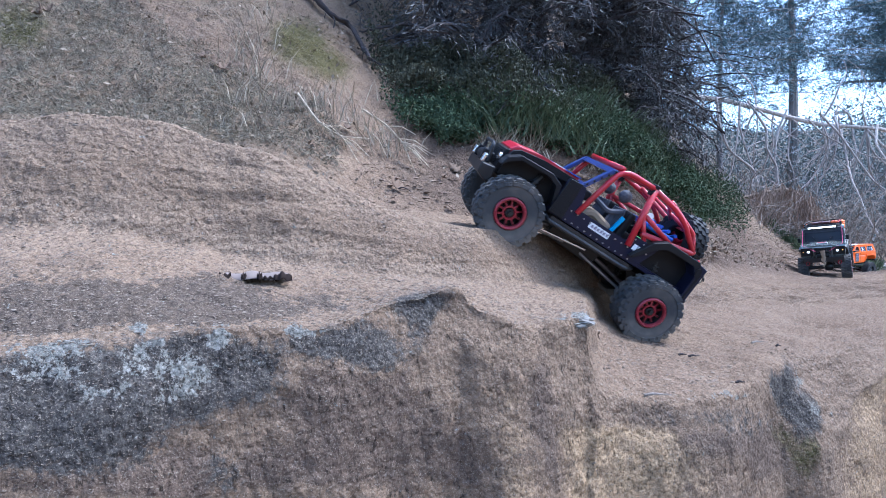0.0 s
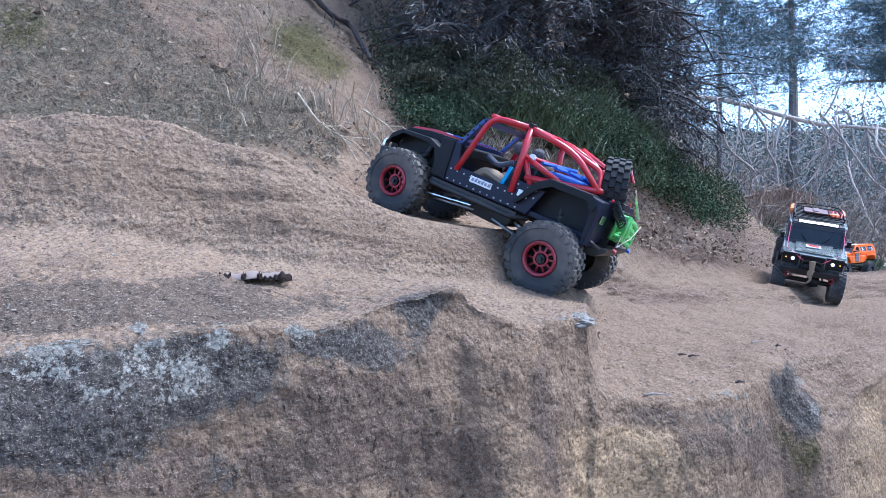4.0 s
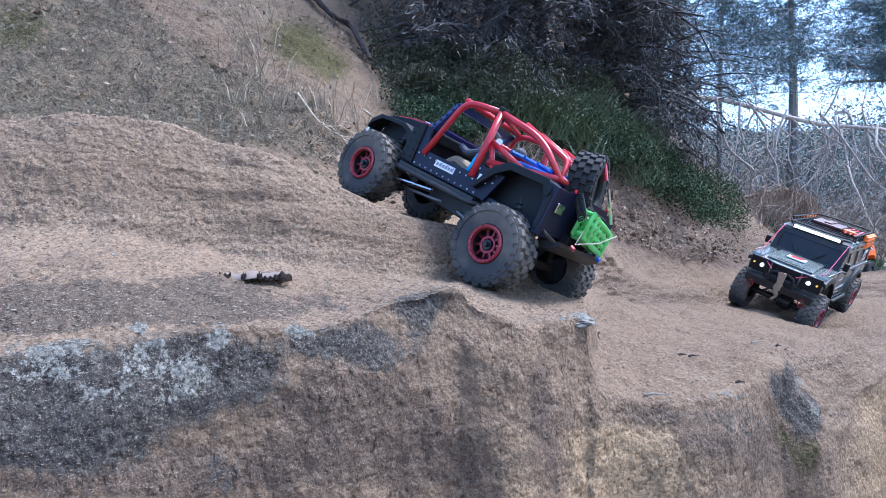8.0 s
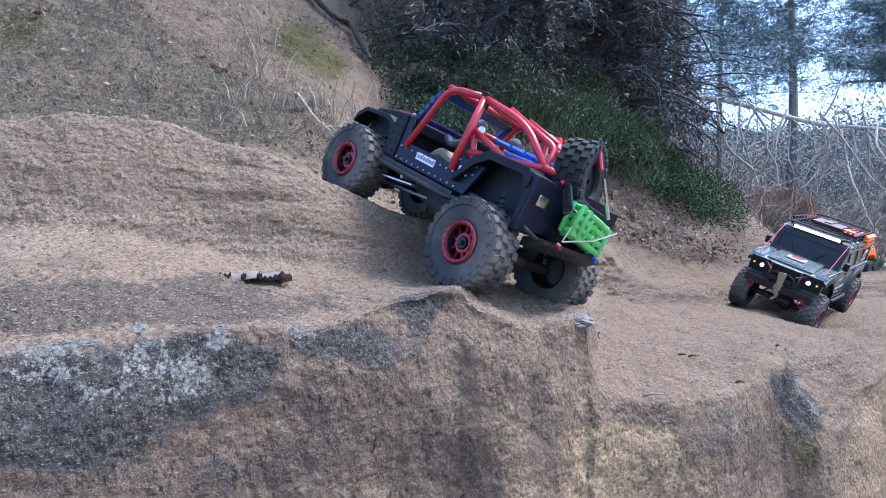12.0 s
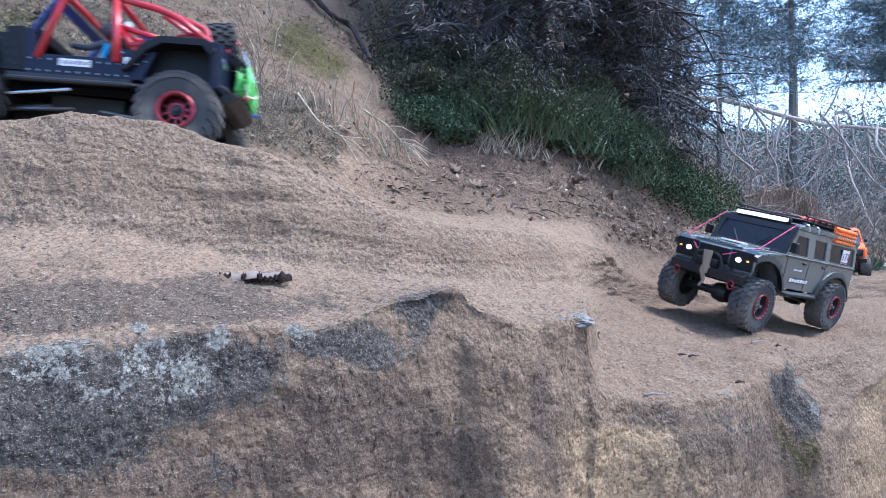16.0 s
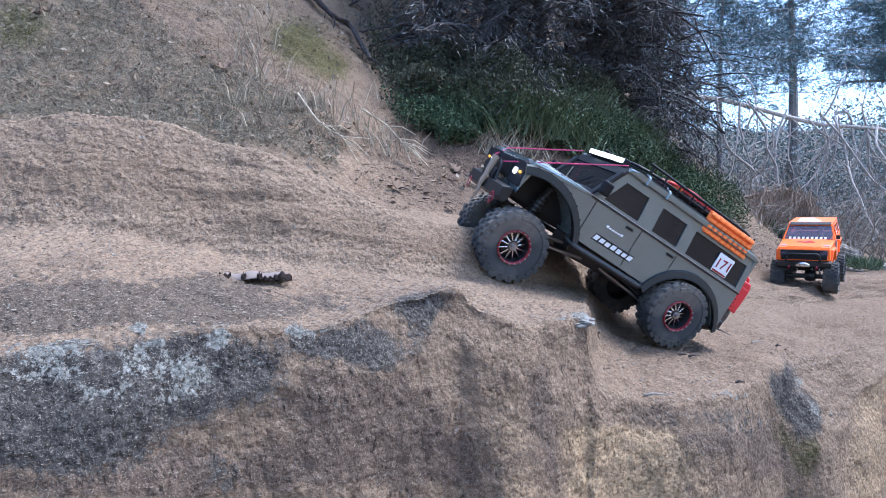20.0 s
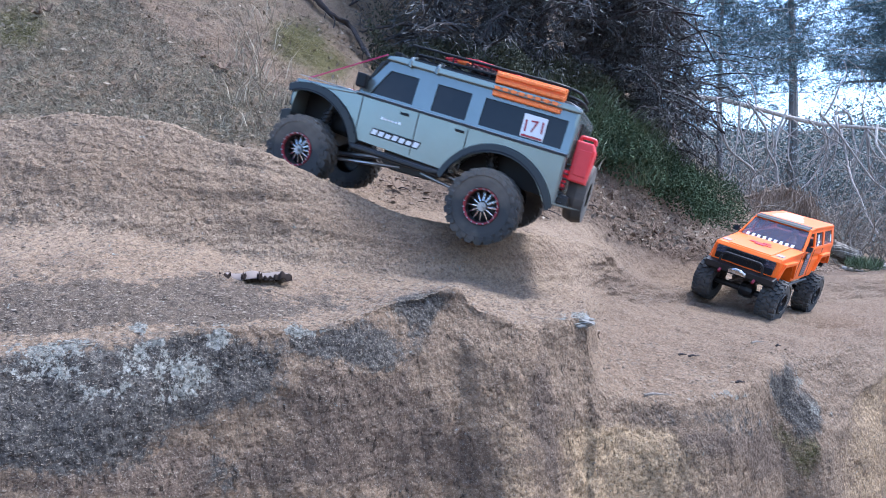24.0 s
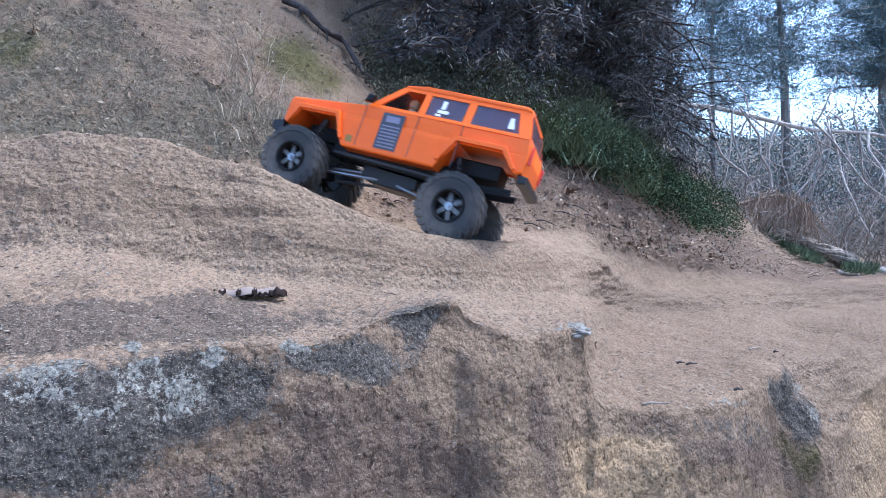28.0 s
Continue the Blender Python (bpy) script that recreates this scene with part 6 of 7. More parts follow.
def grasses():
    tuft = []
    for k in range(38):
        u = random.uniform(0.06, 0.33)
        tuft.append((grass_tuft(spot(u, random.uniform(10.0, 10.5)) + Vector((0, -0.05, 0.02)), 46, 0.17, GRASS, 0.7, 0.035), GRASS, "green_grass_tuft", "tuft of long green grass on the slope", "grass"))
    for k in range(11):
        u = random.uniform(0.05, 0.26)
        tuft.append((grass_tuft(spot(u, random.uniform(9.85, 10.1)), 16, 0.10, STRAW, 0.6, 0.03), STRAW, "dry_grass_tuft", "tuft of dry straw-coloured grass", "grass"))
    for u, z, n, ln in ((-0.31, 10.35, 22, 0.20), (-0.30, 10.1, 26, 0.16), (-0.325, 9.75, 26, 0.12), (-0.29, 10.6, 14, 0.16), (-0.205, 10.05, 18, 0.14), (-0.235, 9.9, 20, 0.12), (-0.18, 9.95, 18, 0.13), (-0.34, 10.2, 16, 0.15),
                        (-0.11, 9.85, 22, 0.13), (-0.13, 9.95, 22, 0.14), (-0.06, 9.95, 18, 0.12), (-0.27, 9.8, 16, 0.14), (-0.38, 9.9, 14, 0.12), (-0.33, 9.45, 16, 0.10), (-0.09, 9.78, 20, 0.14), (-0.15, 10.2, 14, 0.14)):
        tuft.append((grass_tuft(spot(u, z), n, ln, STRAW, 0.45, 0.03, 0.0011, 0.75), STRAW, "dry_grass_tuft", "tuft of dry straw-coloured grass", "grass"))
    for v, mat, nm, lab, cat in tuft:
        tagged(quads(nm, [[tuple(c) for c in q] for q in v], mat), lab, cat, "grass tufts")
    # matted dead grass and litter
    p, u, z = on_bank(42000, -0.80, -0.14, 9.25, 11.3)
    keep = (fbm(p, 0.16, 4, 301) + 0.35 * (z < 10.9) - 1.2 * np.clip((u + 0.24) * 6, 0, 1)) > -0.12
    keep &= (scar(p) < -0.022 + 0.02 * fbm(p, 0.05, 2, 303)) | (RNG.uniform(0, 1, len(p)) < 0.10)
    p = p[keep]
    p[:, 2] += RNG.uniform(0, 0.016, len(p))
    v = leaves(p, np.tile([0.2, -0.5, -0.25], (len(p), 1)), 0.0007, 0.019, 2.2)
    tag_stuff(quads("matted_grass", v, STRAW_GREY), "grey matted dead grass on the slope", "dead grass")
    p, u, z = on_bank(12000, -0.80, 0.56, 8.9, 11.8)
    keep = (z > 10.8) & (u > -0.17) | (u < -0.17) & (RNG.uniform(0, 1, len(z)) < 0.15) | (RNG.uniform(0, 1, len(z)) < np.where((u > 0) & (z > 9.0), np.clip(0.15 + 1.5 * (u - 0.1), 0.12, 0.7), 0.02))
    p, u, z = p[keep], u[keep], z[keep]
    v = leaves(p + np.array([0, -0.006, 0.008]), np.tile([0.0, -0.6, 0.1], (len(p), 1)), 0.004, 0.015, 2.0)
    tag_stuff(quads("leaf_litter", v, leafy("litter", (0.10, 0.075, 0.055), (0.36, 0.285, 0.21), 0.8)), "brown leaf litter on the slope", "leaf litter")


def conifer(name, base, height, radius, n_limb, per, mat, bark, needle, droop, low=0.12, label="", trunk_r=0.05, seed=1, lean=(0, 0), wide=0.055):
    """Tapered trunk, drooping limbs with twigs, and a crown of many small needle sprays."""
    rnd = random.Random(seed)
    tree = new(name)
    tree.location = base
    bm = bmesh.new()
    top = Vector((lean[0], lean[1], height))
    stem = [top * f + Vector((0.03 * math.sin(5 * f + seed), 0.03 * math.cos(4 * f), 0)) for f in [k / 8 for k in range(9)]]
    tube(bm, stem, trunk_r, 9, r2=trunk_r * 0.2)
    sprays, dirs = [], []
    for k in range(n_limb):
        f = low + (1 - low) * (k + rnd.random()) / n_limb
        a = rnd.uniform(0, math.tau)
        reach = radius * (1.08 - f) ** 0.6 * rnd.uniform(0.6, 1.15)
        p = top * f
        d = Vector((math.cos(a), math.sin(a), rnd.uniform(0.0, 0.45)))
        pts = [p.copy()]
        for j in range(6):
            p = p + d * reach / 6
            d = (d + Vector((rnd.gauss(0, 0.12), rnd.gauss(0, 0.12), -droop * 0.22))).normalized()
            pts.append(p.copy())
        tube(bm, pts, trunk_r * 0.24 * (1.1 - f), 5, r2=0.003)
        for j in range(1, 7):
            for t in range(3):
                q = pts[j - 1].lerp(pts[j], rnd.random())
                td = Vector((rnd.gauss(0, 1), rnd.gauss(0, 1), rnd.gauss(-0.25 * droop, 0.5))).normalized()
                ln = reach * rnd.uniform(0.15, 0.36)
                if t == 0:
                    tube(bm, [q, q + td * ln * 0.6 + Vector((0, 0, 0.01)), q + td * ln + Vector((0, 0, -droop * ln * 0.3))], 0.004, 3, r2=0.0015)
                for s in range(per):
                    g = (s + rnd.random()) / per
                    sprays.append(q + td * ln * g + Vector((rnd.gauss(0, 1), rnd.gauss(0, 1), rnd.gauss(0, 1) - droop * g * 0.5)) * needle * 0.5)
                    dirs.append(td + Vector((0, 0, -droop * 0.4)))
    part("trunk", bm, bark, tree)
    v = leaves(np.array([tuple(s) for s in sprays]), np.array([tuple(s) for s in dirs]), needle * wide, needle, 1.3)
    quads("crown", v, mat, "stuff", tree)
    return tagged(tree, label, "tree", "trees on the bank")


def dark_trees():
    for i, (u, z, h, r, n) in enumerate(((-0.10, 11.30, 1.7, 0.55, 40), (0.00, 11.10, 1.6, 0.60, 50), (0.08, 11.02, 1.7, 0.62, 56), (0.15, 10.92, 1.8, 0.58, 60), (0.205, 10.84, 2.2, 0.52, 66), (0.255, 10.78, 2.4, 0.48, 74), (0.300, 10.72, 2.4, 0.40, 66), (0.340, 10.66, 1.0, 0.30, 50),
                                         (-0.02, 11.55, 2.2, 0.9, 48), (0.14, 11.65, 2.6, 0.9, 54), (0.24, 11.7, 3.0, 0.75, 60), (0.12, 11.25, 2.2, 0.80, 50))):
        b = spot(u, z) - Vector((0, 0, 0.05))
        conifer("conifer", b, h, r, n, 44, NEEDLE_DARK, BARK_DARK, 0.026, 0.85, 0.02, "dark drooping conifer with dense twigs on the bank", 0.026 + 0.005 * (i % 3), 11 + i, wide=0.06)
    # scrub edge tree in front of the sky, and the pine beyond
    conifer("conifer", (2.55, 6.6, 0.25), 4.2, 1.2, 60, 18, HAZED_NEEDLE, BARK_DARK, 0.070, 0.5, 0.20, "dark conifer with open crown at the end of the bank", 0.07, 41)
    conifer("pine_tree", (5.55, 9.6, 0.2), 5.4, 2.9, 46, 40, HAZED_NEEDLE, BARK, 0.10, 0.25, 0.52, "tall pine with bare lower trunk and haze-tinted blue-green needles", 0.10, 43, (-0.15, 0))
    conifer("pine_tree", (8.4, 11.4, 0.2), 5.6, 2.6, 84, 36, HAZED_NEEDLE, BARK, 0.10, 0.25, 0.55, "tall pine with open crown of haze-tinted blue-green needles", 0.12, 47)
    conifer("pine_tree", (3.75, 8.2, 0.2), 4.8, 1.7, 56, 34, HAZED_NEEDLE, BARK, 0.08, 0.35, 0.40, "tall pine with open crown of haze-tinted blue-green needles", 0.05, 53)


def dead_bush(base, height, n, seed, spread=0.9, mat=None):
    rnd = random.Random(seed)
    bm = bmesh.new()
    for k in range(n):
        p = Vector((rnd.gauss(0, spread * 0.22), rnd.gauss(0, spread * 0.22), 0))
        d = Vector((rnd.gauss(0, 0.55), rnd.gauss(0, 0.4), 1)).normalized()
        ln = height * rnd.uniform(0.4, 1.1)
        pts = [p.copy()]
        for j in range(6):
            p = p + d * ln / 6
            d = (d + Vector((rnd.gauss(0, 0.36), rnd.gauss(0, 0.30), rnd.gauss(-0.05, 0.24)))).normalized()
            pts.append(p.copy())
        r = rnd.uniform(0.003, 0.009)
        tube(bm, pts, r, 5, r2=r * 0.25)
        for b in range(4):
            q = pts[rnd.randint(2, 5)]
            e = (d + Vector((rnd.gauss(0, 0.9), rnd.gauss(0, 0.9), rnd.gauss(0, 0.6)))).normalized()
            m = q + e * ln * 0.16
            tube(bm, [q, m, m + (e + Vector((rnd.gauss(0, 0.4), 0, rnd.gauss(-0.1, 0.4)))) * ln * 0.14], r * 0.45, 4, r2=r * 0.12)
    ob = part("dead_bush", bm, mat or DEADWOOD)
    ob.location = base
    return tagged(ob, "leafless grey bush with tangled branches", "bush", "dead bushes")


def wood_edge():
    # fallen trunk across the gap, with broken branches hanging from it
    bm = bmesh.new()
    a, b = Vector((2.39, 6.0, 1.667)), Vector((6.6, 7.4, 1.37))
    run = [a.lerp(b, k / 10) + Vector((0, 0, 0.03 * math.sin(k * 1.3) - 0.02 * math.sin(k / 10 * math.pi))) for k in range(11)]
    tube(bm, run, 0.027, 9, r2=0.016)
    for v in bm.verts:
        v.co += 0.012 * noise.noise_vector(v.co * 6)
    fallen = part("fallen_tree", bm, BLEACHED)
    rnd = random.Random(5)
    for k in range(40):
        bm = bmesh.new()
        p = run[rnd.randint(0, 9)].lerp(run[rnd.randint(1, 10)], 0.5)
        d = Vector((rnd.gauss(0, 0.35), rnd.gauss(0, 0.2), -1 if k % 4 else 0.8)).normalized()
        ln = rnd.uniform(0.4, 1.3)
        pts = [p]
        for j in range(5):
            pts.append(pts[-1] + d * ln / 5)
            d = (d + Vector((rnd.gauss(0, 0.38), rnd.gauss(0, 0.2), rnd.gauss(0, 0.18)))).normalized()
        r = rnd.uniform(0.007, 0.015)
        tube(bm, bend(pts, 3), r, 6, r2=r * 0.35)
        # side twigs
        for j in range(3):
            q = pts[rnd.randint(1, 4)]
            e = Vector((rnd.gauss(0, 0.8), rnd.gauss(0, 0.3), rnd.gauss(-0.3, 0.5))).normalized() * rnd.uniform(0.12, 0.4)
            tube(bm, bend([q, q + e * 0.5 + Vector((0, 0, rnd.gauss(0, 0.03))), q + e], 3), r * 0.45, 5, r2=r * 0.15)
        part("branch", bm, BLEACHED, fallen)
    # long limbs that lean from the trunk down to the ground
    for q, foot, r in (((2.62, 5.85, 1.62), (3.12, 5.9, 0.50), 0.014), ((3.0, 6.0, 1.62), (3.42, 5.9, 0.55), 0.013), ((3.5, 6.2, 1.58), (3.1, 5.95, 0.35), 0.012), ((4.1, 6.4, 1.55), (4.0, 5.6, 0.3), 0.013),
                       ((4.7, 6.6, 1.5), (4.35, 5.6, 0.35), 0.014), ((5.2, 6.8, 1.5), (4.5, 5.3, 0.3), 0.020), ((2.9, 5.95, 1.6), (2.62, 5.8, 0.4), 0.010), ((3.9, 6.3, 1.55), (4.75, 5.9, 0.4), 0.012)):
        bm = bmesh.new()
        q, foot = Vector(q), Vector(foot)
        pts = [q.lerp(foot, k / 6) + Vector((rnd.gauss(0, 0.05), 0, rnd.gauss(0, 0.03) - 0.12 * math.sin(k / 6 * math.pi))) * (0 < k < 6) for k in range(7)]
        tube(bm, bend(pts, 3), r, 7, r2=r * 0.5)
        for j in range(5):
            o = pts[rnd.randint(1, 5)]
            e = Vector((rnd.gauss(0, 0.8), rnd.gauss(0, 0.3), rnd.gauss(0, 0.6))).normalized() * rnd.uniform(0.15, 0.5)
            tube(bm, bend([o, o + e * 0.5 + Vector((0, 0, rnd.gauss(0, 0.04))), o + e], 3), r * 0.45, 5, r2=r * 0.15)
        part("limb", bm, BLEACHED, fallen)
    tagged(fallen, "bleached fallen tree with broken hanging branches", "fallen tree")
    for i, (x, y, h, n) in enumerate(((2.30, 5.35, 0.9, 40), (2.55, 5.75, 1.0, 44), (2.85, 6.0, 0.95, 44), (3.3, 6.1, 1.1, 48), (3.9, 6.2, 1.2, 44), (3.0, 6.2, 1.1, 40), (3.9, 5.9, 1.1, 40), (2.5, 5.5, 1.05, 36), (4.6, 6.2, 1.15, 36), (2.10, 5.2, 0.7, 28), (5.3, 6.6, 1.2, 34))):
        dead_bush((x, y, 0.02), h, n, 60 + i)
    # rotten log beside the far track, with its bark in furrows
    ground = bpy.data.objects["ground"]
    bpy.context.view_layer.update()

    def floor_at(x, y):
        hit, at, _, _ = ground.ray_cast(Vector((x, y, 3)), Vector((0, 0, -1)))
        return at.z if hit else 0.0
    bm = bmesh.new()
    run = bend([(3.02, 5.54, 0.375), (3.27, 5.56, 0.285), (3.52, 5.58, 0.190), (3.78, 5.60, 0.085)], 8)
    tube(bm, run, 0.062, 40, r2=0.066)
    for v in bm.verts:
        q = Vector((v.co.x * 3, v.co.y * 24, v.co.z * 24))
        v.co += Vector((0, -1, 0.4)) * 0.022 * noise.fractal(q, 0.8, 2.0, 4) + 0.014 * noise.noise_vector(v.co * 9)
    tagged(part("rotten_log", bm, LOG_BARK), "rotten furrowed grey-brown log beside the track", "log", "logs")
    for pts, r in (([(4.05, 5.75), (4.30, 5.85), (4.55, 5.90)], 0.035), ([(3.45, 5.30), (3.58, 5.32), (3.70, 5.36)], 0.018)):
        bm = bmesh.new()
        tube(bm, bend([(x, y, floor_at(x, y) + r * 0.8) for x, y in pts]), r, 12, r2=r * 0.75)
        for v in bm.verts:
            v.co += 0.010 * noise.noise_vector(v.co * 14)
        tagged(part("log", bm, BLEACHED), "weathered pale log lying beside the track", "log", "logs")
    # torn root plate with roots and thatch hanging from it
    rnd = random.Random(90)
    bm = bmesh.new()
    top = bend([(2.68, 5.50, 0.61), (2.88, 5.48, 0.66), (3.06, 5.46, 0.70), (3.24, 5.48, 0.63), (3.40, 5.52, 0.46)], 6)
    tube(bm, top, 0.020, 8, r2=0.012)
    for k in range(420):
        q = Vector(top[rnd.randint(0, len(top) - 1)]) + Vector((rnd.gauss(0, 0.03), rnd.gauss(0, 0.06), rnd.gauss(0, 0.03)))
        d = Vector((rnd.gauss(0.10 if q.x > 3.05 else -0.25, 0.30), rnd.gauss(-0.1, 0.2), -1)).normalized()
        ln = rnd.uniform(0.12, 0.48)
        pts = [q]
        for j in range(4):
            pts.append(pts[-1] + d * ln / 4)
            d = (d + Vector((rnd.gauss(0, 0.22), rnd.gauss(0, 0.15), rnd.gauss(0, 0.10)))).normalized()
        r = rnd.uniform(0.002, 0.006)
        tube(bm, pts, r, 4, r2=r * 0.3)
    tag_stuff(part("root_thatch", bm, THATCH), "torn brown roots and thatch hanging over the log", "roots")
    # twigs, leaves and roots along the foot of the bank
    bm = bmesh.new()
    for k in range(260):
        y = rnd.uniform(3.2, 6.0)
        x = y * rnd.uniform(0.44, 0.64)
        q = Vector((x, y, floor_at(x, y) + 0.012))
        e = Vector((rnd.gauss(0, 1), rnd.gauss(0, 0.6), abs(rnd.gauss(0, 0.25)))).normalized() * rnd.uniform(0.05, 0.20)
        tube(bm, bend([q - e * 0.5 + Vector((0, 0, 0.004)), q + Vector((rnd.gauss(0, 0.015), 0, 0.02)), q + e * 0.5], 3), rnd.uniform(0.0015, 0.004), 4, r2=0.001)
    tag_stuff(part("brush_litter", bm, THATCH), "fallen twigs and roots along the foot of the bank", "twigs")
    # grass beside the far track
    n = 7000
    y = RNG.uniform(5.12, 5.6, n)
    x = y * RNG.uniform(0.53, 0.72, n)
    keep = (fbm(np.stack([x, y, 0 * x], 1), 0.35, 3, 411) > -0.22) & (np.abs(x / y - 0.62) < 0.04 + 0.07 * RNG.uniform(0, 1, n))
    p = np.array([(a2, b2, floor_at(a2, b2) + 0.02) for a2, b2 in zip(x[keep], y[keep])])
    v = leaves(p + np.array([0, 0, 1.0]) * RNG.uniform(0, 0.05, (len(p), 1)), np.tile([0.1, -0.15, 1.0], (len(p), 1)), 0.0035, 0.085, 1.1)
    tag_stuff(quads("track_side_grass", v, GRASS), "green grass beside the far track", "grass")
    # woods behind
    n = 260000
    th = RNG.uniform(0.42, 1.9, n)
    r = RNG.uniform(10, 24, n)
    x, y = r * np.sin(th * 0.62), r * np.cos(th * 0.62)
    crown = 0.10 + r * (0.185 + 0.05 * fbm(np.stack([x, y, 0 * x], 1), 2.2, 3, 401))
    z = RNG.uniform(0, 1, n) ** 0.9 * crown
    gap = fbm(np.stack([x, y, z], 1), 0.9, 4, 405)
    k = gap > -0.34
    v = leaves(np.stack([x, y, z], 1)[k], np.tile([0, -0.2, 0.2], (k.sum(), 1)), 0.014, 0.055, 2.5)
    tag_stuff(quads("far_woods", v, HAZY_LEAF), "grey-green woods beyond the track, paled for haze", "woods")
    n = 5000
    x, y = RNG.uniform(2.2, 9, n), RNG.uniform(7, 12, n)
    z = RNG.uniform(0.1, 1.3, n)
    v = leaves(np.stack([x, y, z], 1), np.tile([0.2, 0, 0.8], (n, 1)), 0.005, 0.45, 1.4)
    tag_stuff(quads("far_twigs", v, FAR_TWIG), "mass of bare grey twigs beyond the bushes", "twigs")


def oak_leaf_mesh(size, curl, seed):
    """A lobed leaf, cupped and curled, with a stalk."""
    rnd = random.Random(seed)
    bm = bmesh.new()
    n = 14
    left, mid, right = [], [], []
    for k in range(n + 1):
        f = k / n
        w = size * 0.36 * math.sin(math.pi * min(1, f * 0.92 + 0.06)) ** 0.7 * (0.72 + 0.36 * math.sin(f * 21 + rnd.uniform(-0.4, 0.4)))
        x = size * (f - 0.5)
        z = curl * size * (f - 0.5) ** 2 * 2 + size * 0.03 * math.sin(f * 9 + seed)
        mid.append(bm.verts.new((x, 0, z)))
        left.append(bm.verts.new((x + size * 0.03, w, z + curl * w * 0.9)))
        right.append(bm.verts.new((x + size * 0.03, -w, z + curl * w * 0.7)))
    for k in range(n):
        bm.faces.new((mid[k], mid[k + 1], left[k + 1], left[k]))
        bm.faces.new((right[k], right[k + 1], mid[k + 1], mid[k]))
    r = bmesh.ops.extrude_face_region(bm, geom=bm.faces[:])
    bmesh.ops.translate(bm, vec=(0, 0, -size * 0.012), verts=[g for g in r["geom"] if isinstance(g, bmesh.types.BMVert)])
    tube(bm, [(-size * 0.5, 0, curl * size * 0.5), (-size * 0.68, 0.0, curl * size * 0.55)], size * 0.012, 5)
    return bm


def fallen_leaves():
    kinds = []
    for k in range(5):
        ob = part("fallen_leaf", oak_leaf_mesh(0.042 + 0.006 * (k % 3), 0.25 + 0.2 * k, k + 3), OAK, None, "", True)
        kinds.append(tagged(ob, "dry curled oak leaf lying on the slope", "leaf", "fallen leaves"))
    places = [(0.025, 9.72, 1.25), (0.055, 9.45, 1.1), (-0.075, 9.3, 1.0), (0.08, 9.2, 0.7), (0.206, 9.55, 1.3), (0.28, 9.75, 1.0), (0.135, 9.85, 0.9), (0.165, 9.8, 0.9), (-0.005, 9.2, 0.6), (0.10, 9.6, 0.6), (0.23, 9.8, 0.8),
              (0.31, 9.5, 0.8), (0.345, 9.4, 0.8), (0.36, 9.3, 0.7), (0.33, 9.2, 0.7), (-0.395, 10.15, 1.1), (-0.375, 10.12, 1.1), (-0.36, 10.08, 1.0), (-0.65, 10.5, 1.2), (-0.66, 10.45, 1.0), (-0.57, 10.2, 0.9), (-0.24, 9.9, 0.8),
              (-0.16, 9.85, 0.7), (0.12, 10.6, 1.0), (-0.05, 11.2, 1.2), (0.02, 10.95, 1.0), (0.17, 11.1, 1.2), (-0.09, 11.25, 1.3), (0.2, 9.35, 0.6), (0.0, 9.5, 0.5), (-0.03, 9.62, 0.5), (0.26, 9.25, 0.6), (0.015, 9.05, 0.5), (0.04, 8.7, 0.45), (0.14, 8.6, 0.5),
              (0.29, 8.9, 0.6), (0.30, 9.0, 0.7), (0.37, 9.05, 0.6), (0.40, 9.1, 0.7), (0.43, 9.15, 0.7), (0.39, 4.2, 0.45), (0.245, 3.35, 0.4)]
    places += [(0.27 + 0.2 * ((7 * k) % 30) / 30 + random.uniform(-0.01, 0.01), 8.75 + 0.95 * ((11 * k) % 29) / 29, random.uniform(0.45, 0.8)) for k in range(30)]
    for i, (u, z, s) in enumerate(places):
        p, nrm = spot(u, z), slope_normal(u, z)
        m = Matrix.Translation(p + nrm * 0.006) @ nrm.to_track_quat("Z", "Y").to_matrix().to_4x4() @ Matrix.Rotation(random.uniform(0, math.tau), 4, "Z")
        src = kinds[i % 5]
        if i < 5:
            src.matrix_basis = m @ Matrix.Diagonal((0.8 * s, 0.8 * s, 0.8 * s, 1))
        else:
            ob = copy_thing(src, m)
            ob.scale = (0.8 * s, 0.8 * s, 0.8 * s)
    # the large pale leaf on the ledge, with dark torn pieces along its edge
    leaf = new("curled_leaf")
    leaf.location = spot(-0.302, at(-0.302, -0.050, 3.1)) + Vector((0, 0, 0.001))
    pale = leafy("pale_curled_leaf", (0.180, 0.138, 0.118), (0.250, 0.192, 0.165), 0.8)
    rotten = leafy("rotten_leaf", (0.020, 0.013, 0.011), (0.040, 0.027, 0.021), 0.9, 0.1)

    def flap(x0, x1, y0, y1, rise, curl, seed):
        """A thin arched piece of leaf with a wavy edge."""
        bm = bmesh.new()
        n, m2, g = 22, 8, []
        for i in range(n + 1):
            f = i / n
            w = 0.35 + 0.65 * math.sin(math.pi * min(max(f, 0.05), 0.95)) ** 0.6 + 0.10 * math.sin(f * 17 + seed)
            row = []
            for j in range(m2 + 1):
                k = j / m2
                yy = (y0 + y1) / 2 + (y1 - y0) * (k - 0.5) * w
                row.append(bm.verts.new((x0 + (x1 - x0) * f, yy, rise * math.sin(math.pi * k) ** 0.8 * (0.5 + 0.5 * w) + curl * (f - 0.5) ** 2 + 0.0012 * math.sin(f * 13 + 3 * k + seed))))
            g.append(row)
        for i in range(n):
            for j in range(m2):
                bm.faces.new((g[i][j], g[i + 1][j], g[i + 1][j + 1], g[i][j + 1]))
